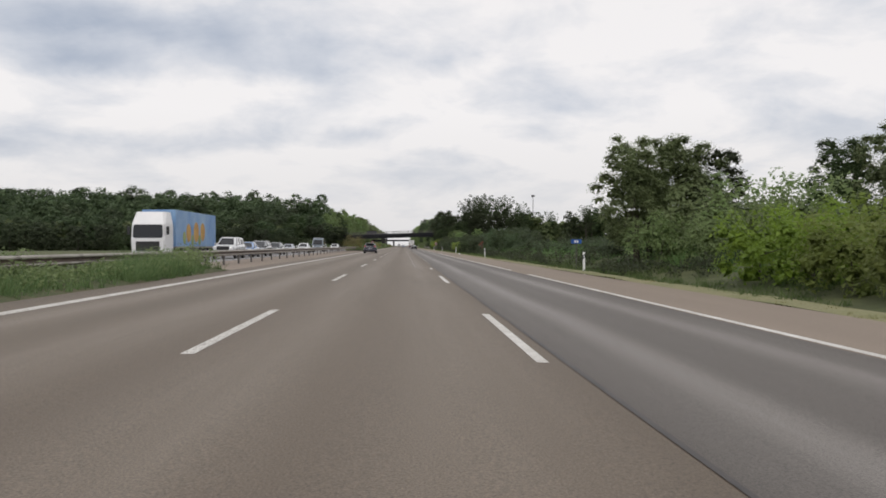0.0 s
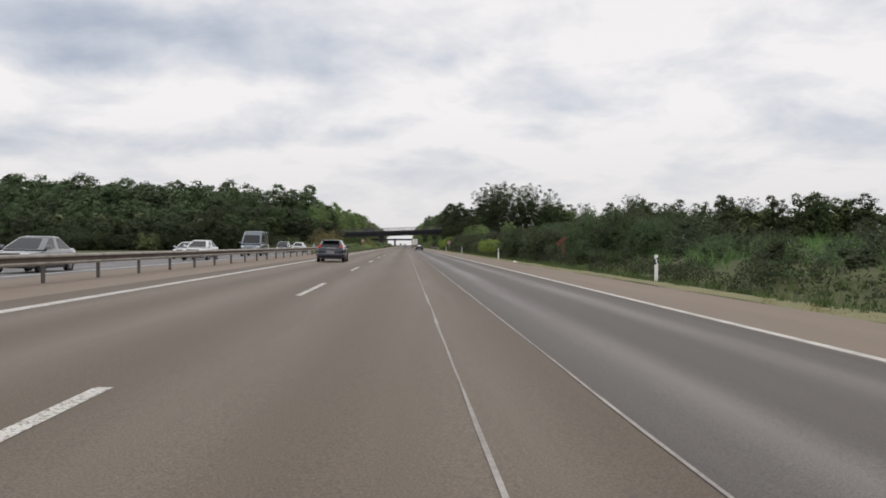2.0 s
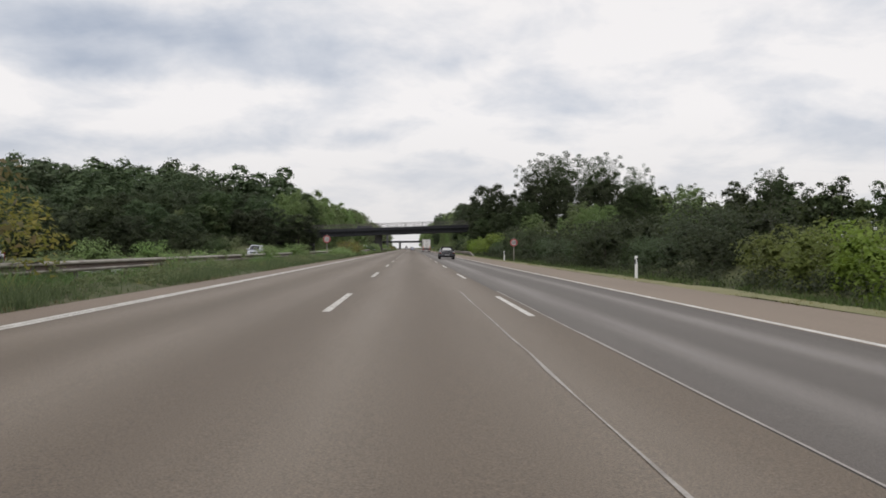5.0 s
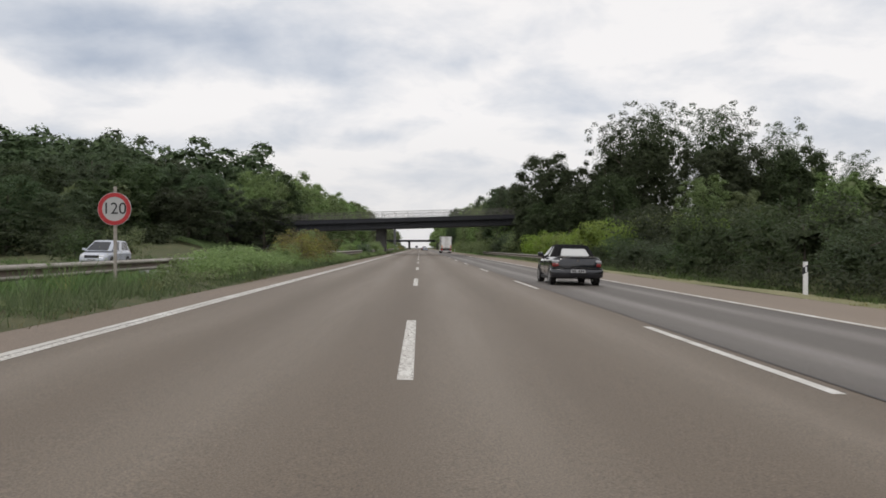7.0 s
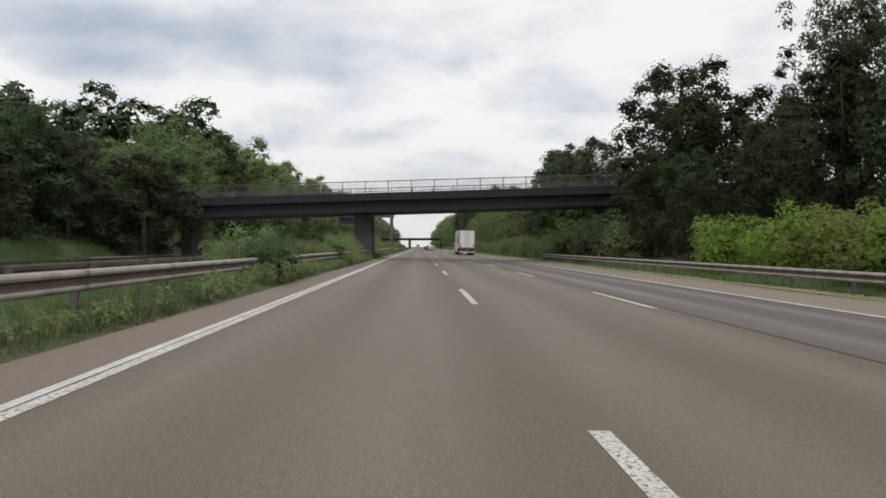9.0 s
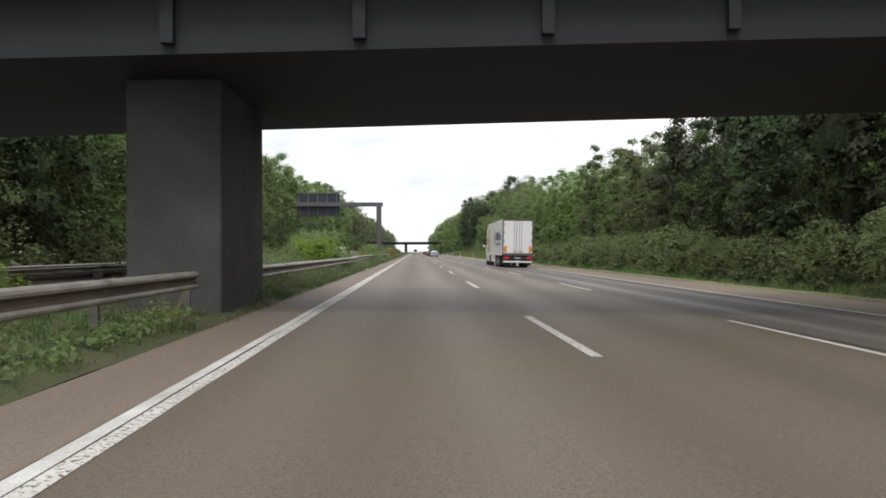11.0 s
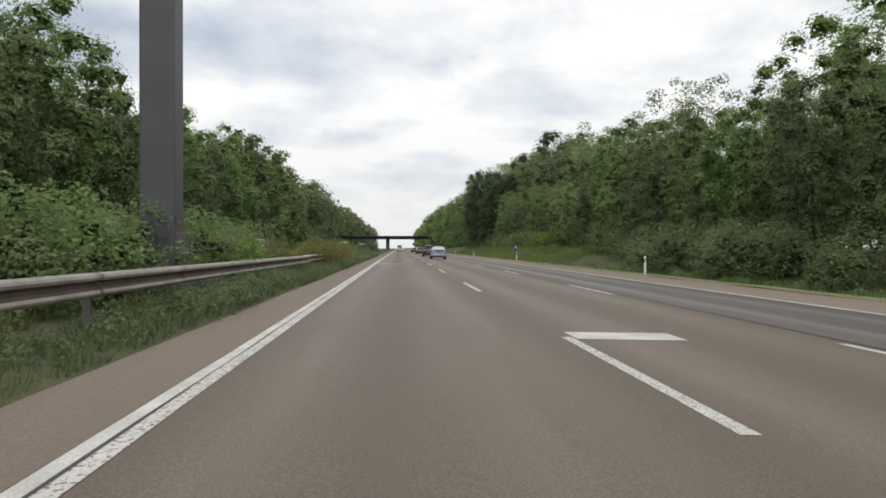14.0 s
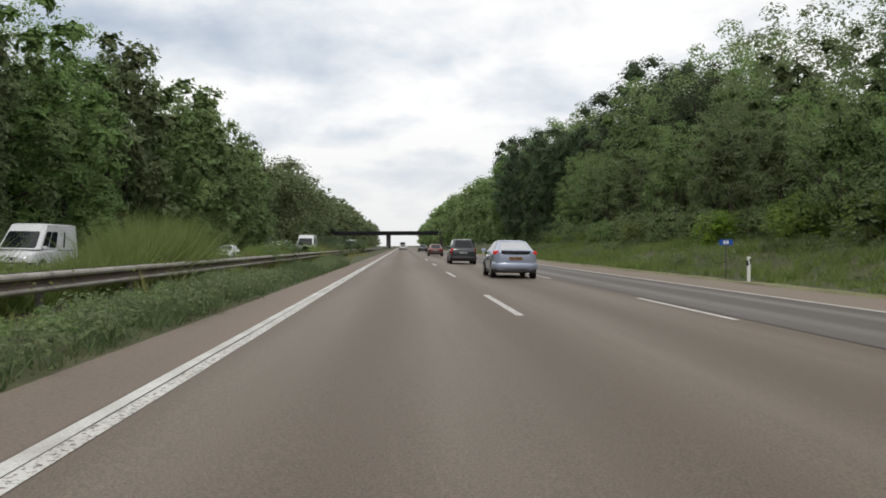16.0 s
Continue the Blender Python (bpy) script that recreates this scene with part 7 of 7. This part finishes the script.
    part("roof_fairing", loft(bmesh.new(), [cabin_ring(1.2 - 0.2 * q ** 3, 13.95, 16.12 - 1.25 * q ** 1.9, 3.05 + 0.87 * math.sin(q * math.pi / 2), 0.16 + 0.06 * q) for q in (0, 0.2, 0.4, 0.55, 0.7, 0.82, 0.92, 1.0)]), M["white"], cab, smooth=True)
    for s in (1, -1):
        q = [(s * 1.25, 15.1, 1.95), (s * 1.25, 16.2, 1.88), (s * 1.245, 16.08, 2.78), (s * 1.245, 15.1, 2.78)]
        if s < 0:
            q = [q[1], q[0], q[3], q[2]]
        pane(cab, "side_window", q, 0.05, 0.95, 0.05, 0.95, M["glass"], 0.02)
        part("wing_mirror", box(-0.1, 0.1, -0.07, 0.07, 0, 0.62, 0.04), M["black"], cab, at=pose(s * 1.42, 16.25, 2.05))
        part("lower_mirror", box(-0.1, 0.1, -0.08, 0.08, 0, 0.2, 0.04), M["white"], cab, at=pose(s * 1.42, 16.25, 1.8))
        part("side_deflector", box(-0.02, 0.02, 13.62, 13.98, 1.2, 3.75, 0.012), M["white"], t, at=pose(s * 1.22, 0, 0))
        part("door_seam", box(-0.004, 0.004, -0.008, 0.008, 1.0, 2.7), M["black"], cab, at=pose(s * 1.252, 15.05, 0))
        part("roof_seam", box(-0.012, 0.012, 14.05, 15.95, 3.02, 3.06), M["steel_dark"], cab, at=pose(s * 1.2, 0, 0))
        part("belt_seam", box(-0.004, 0.004, 14.2, 16.2, 1.78, 1.795), M["steel_dark"], cab, at=pose(s * 1.252, 0, 0))
        part("side_grille", box(-0.006, 0.006, 14.08, 14.2, 1.2, 2.6), M["steel_dark"], cab, at=pose(s * 1.248, 0, 0))
        part("door_handle", box(-0.015, 0.015, -0.1, 0.1, 1.62, 1.68, 0.008), M["black"], cab, at=pose(s * 1.255, 15.25, 0))
        part("side_panel", box(-0.03, 0.03, 12.5, 14.55, 0.42, 0.98, 0.02), M["white"], t, at=pose(s * 1.22, 0, 0))
        part("step_well", box(-0.02, 0.02, 14.25, 14.42, 0.5, 0.62, 0.01), M["black"], t, at=pose(s * 1.245, 0, 0))
        part("step_well", box(-0.02, 0.02, 14.25, 14.42, 0.74, 0.86, 0.01), M["black"], t, at=pose(s * 1.245, 0, 0))
        part("wheel_arch", add_tube(bmesh.new(), [(s * 1.2, 14.6, 0.55), (s * 1.2, 14.75, 0.98), (s * 1.2, 15.15, 1.15), (s * 1.2, 15.55, 0.98), (s * 1.2, 15.7, 0.55)], [0.07] * 5, 6), M["white"], t)
        part("drive_mudguard", add_tube(bmesh.new(), [(s * 1.05, 10.75, 0.6), (s * 1.05, 11.0, 1.04), (s * 1.05, 11.7, 1.04), (s * 1.05, 11.95, 0.6)], [0.08] * 4, 6), M["black"], t)
        lamp(t, "headlamp", min(s * 0.75, s * 1.15), max(s * 0.75, s * 1.15), 16.3, 16.46, 0.62, 0.82, M["clear"])
    q = [(1.1, 16.38, 1.75), (-1.1, 16.38, 1.75), (-1.06, 16.22, 2.75), (1.06, 16.22, 2.75)]
    pane(cab, "windscreen", q, 0.02, 0.98, 0.02, 0.98, M["glass"], 0.04)
    part("front_bumper", box(-1.23, 1.23, 15.75, 16.5, 0.32, 0.95, 0.08), M["white"], t)
    part("grille", box(-0.8, 0.8, 16.4, 16.47, 1.0, 1.6, 0.03), M["black"], cab)
    part("tractor_frame", box(-0.45, 0.45, 10.6, 16.0, 0.62, 0.9, 0.02), M["black"], t)
    part("fifth_wheel_plate", box(-0.5, 0.5, 11.0, 12.2, 0.95, 1.1, 0.02), M["black"], t)
    lorry_wheels(t, (w - 0.2, -w + 0.2), (11.35, 15.15), 0.51, 0.36)
    return t


semi_trailer_truck(6.35, 399.8)


def picture_truck(x, y):
    """Oncoming box lorry with a colourful picture on its side; origin at its tail."""
    t = root("box_lorry", x, y, opposite_z(x), label="white lorry with a blue picture-printed trailer", category="lorry")
    t.matrix_basis = pose(x, y, opposite_z(x), 0, 0, 180)
    w = 1.27
    trailer = part("trailer_box", box(-w, w, 0.1, 13.4, 1.1, 3.95, 0.03), mat("blue printed tarpaulin", (0.1, 0.24, 0.52), (0.3, 0.45, 0.62), 0.35, 4, 0.5, grain=0.12), t, "blue tarpaulin trailer with a fruit picture")
    orange = mat("orange printed film", (0.62, 0.36, 0.06), (0.4, 0.2, 0.04), 0.8, 5, 0.5)
    green = mat("green printed film", (0.14, 0.25, 0.05), (0.3, 0.34, 0.12), 0.8, 5, 0.5)
    for yy, zz, r, m in ((9.6, 2.2, 0.75, orange), (7.2, 2.3, 0.85, orange), (5.0, 2.35, 0.8, orange), (8.4, 1.65, 0.45, green), (6.1, 1.65, 0.45, green), (10.9, 1.8, 0.5, green)):
        part("printed_shape", disc(bmesh.new(), (-w - 0.004, yy, zz), r, "x", 0.003, 18), m, trailer)
    for s in (1, -1):
        part("bottom_rail", box(-0.03, 0.03, 0.1, 13.4, 0.98, 1.12, 0.01), M["steel"], trailer, at=pose(s * (w - 0.02), 0, 0))
        part("side_guard", box(-0.02, 0.02, 6.2, 10.0, 0.45, 0.95, 0.01), M["steel_dark"], t, at=pose(s * (w - 0.05), 0, 0))
    part("chassis", box(-0.6, 0.6, 0.3, 13.0, 0.7, 1.02, 0.02), M["black"], t)
    lorry_wheels(t, (w - 0.22, -w + 0.22), (2.6, 3.9, 5.2, 11.2, 14.9), 0.5, 0.36)
    cab = part("cab", loft(bmesh.new(), [cabin_ring(1.22, 13.8, 16.1, 0.4, 0.12), cabin_ring(1.25, 13.8, 16.15, 1.6, 0.12), cabin_ring(1.24, 13.8, 16.0, 2.8, 0.14), cabin_ring(1.1, 13.8, 15.5, 3.7, 0.2)]), M["white"], t, "white driver's cab")
    q = [(1.12, 16.14, 1.75), (-1.12, 16.14, 1.75), (-1.08, 16.0, 2.75), (1.08, 16.0, 2.75)]
    pane(cab, "windscreen", q, 0.02, 0.98, 0.02, 0.98, M["glass"], 0.04)
    part("grille", box(-0.85, 0.85, 16.1, 16.2, 0.8, 1.5, 0.03), M["black"], cab)
    for s in (1, -1):
        part("wing_mirror", box(-0.1, 0.1, -0.07, 0.07, 0, 0.6, 0.04), M["black"], cab, at=pose(s * 1.42, 16.0, 2.0))
        lamp(t, "headlamp", min(s * 0.75, s * 1.15), max(s * 0.75, s * 1.15), 16.05, 16.22, 0.6, 0.8, M["clear"])
    return t


picture_truck(-16.4, 68.0)
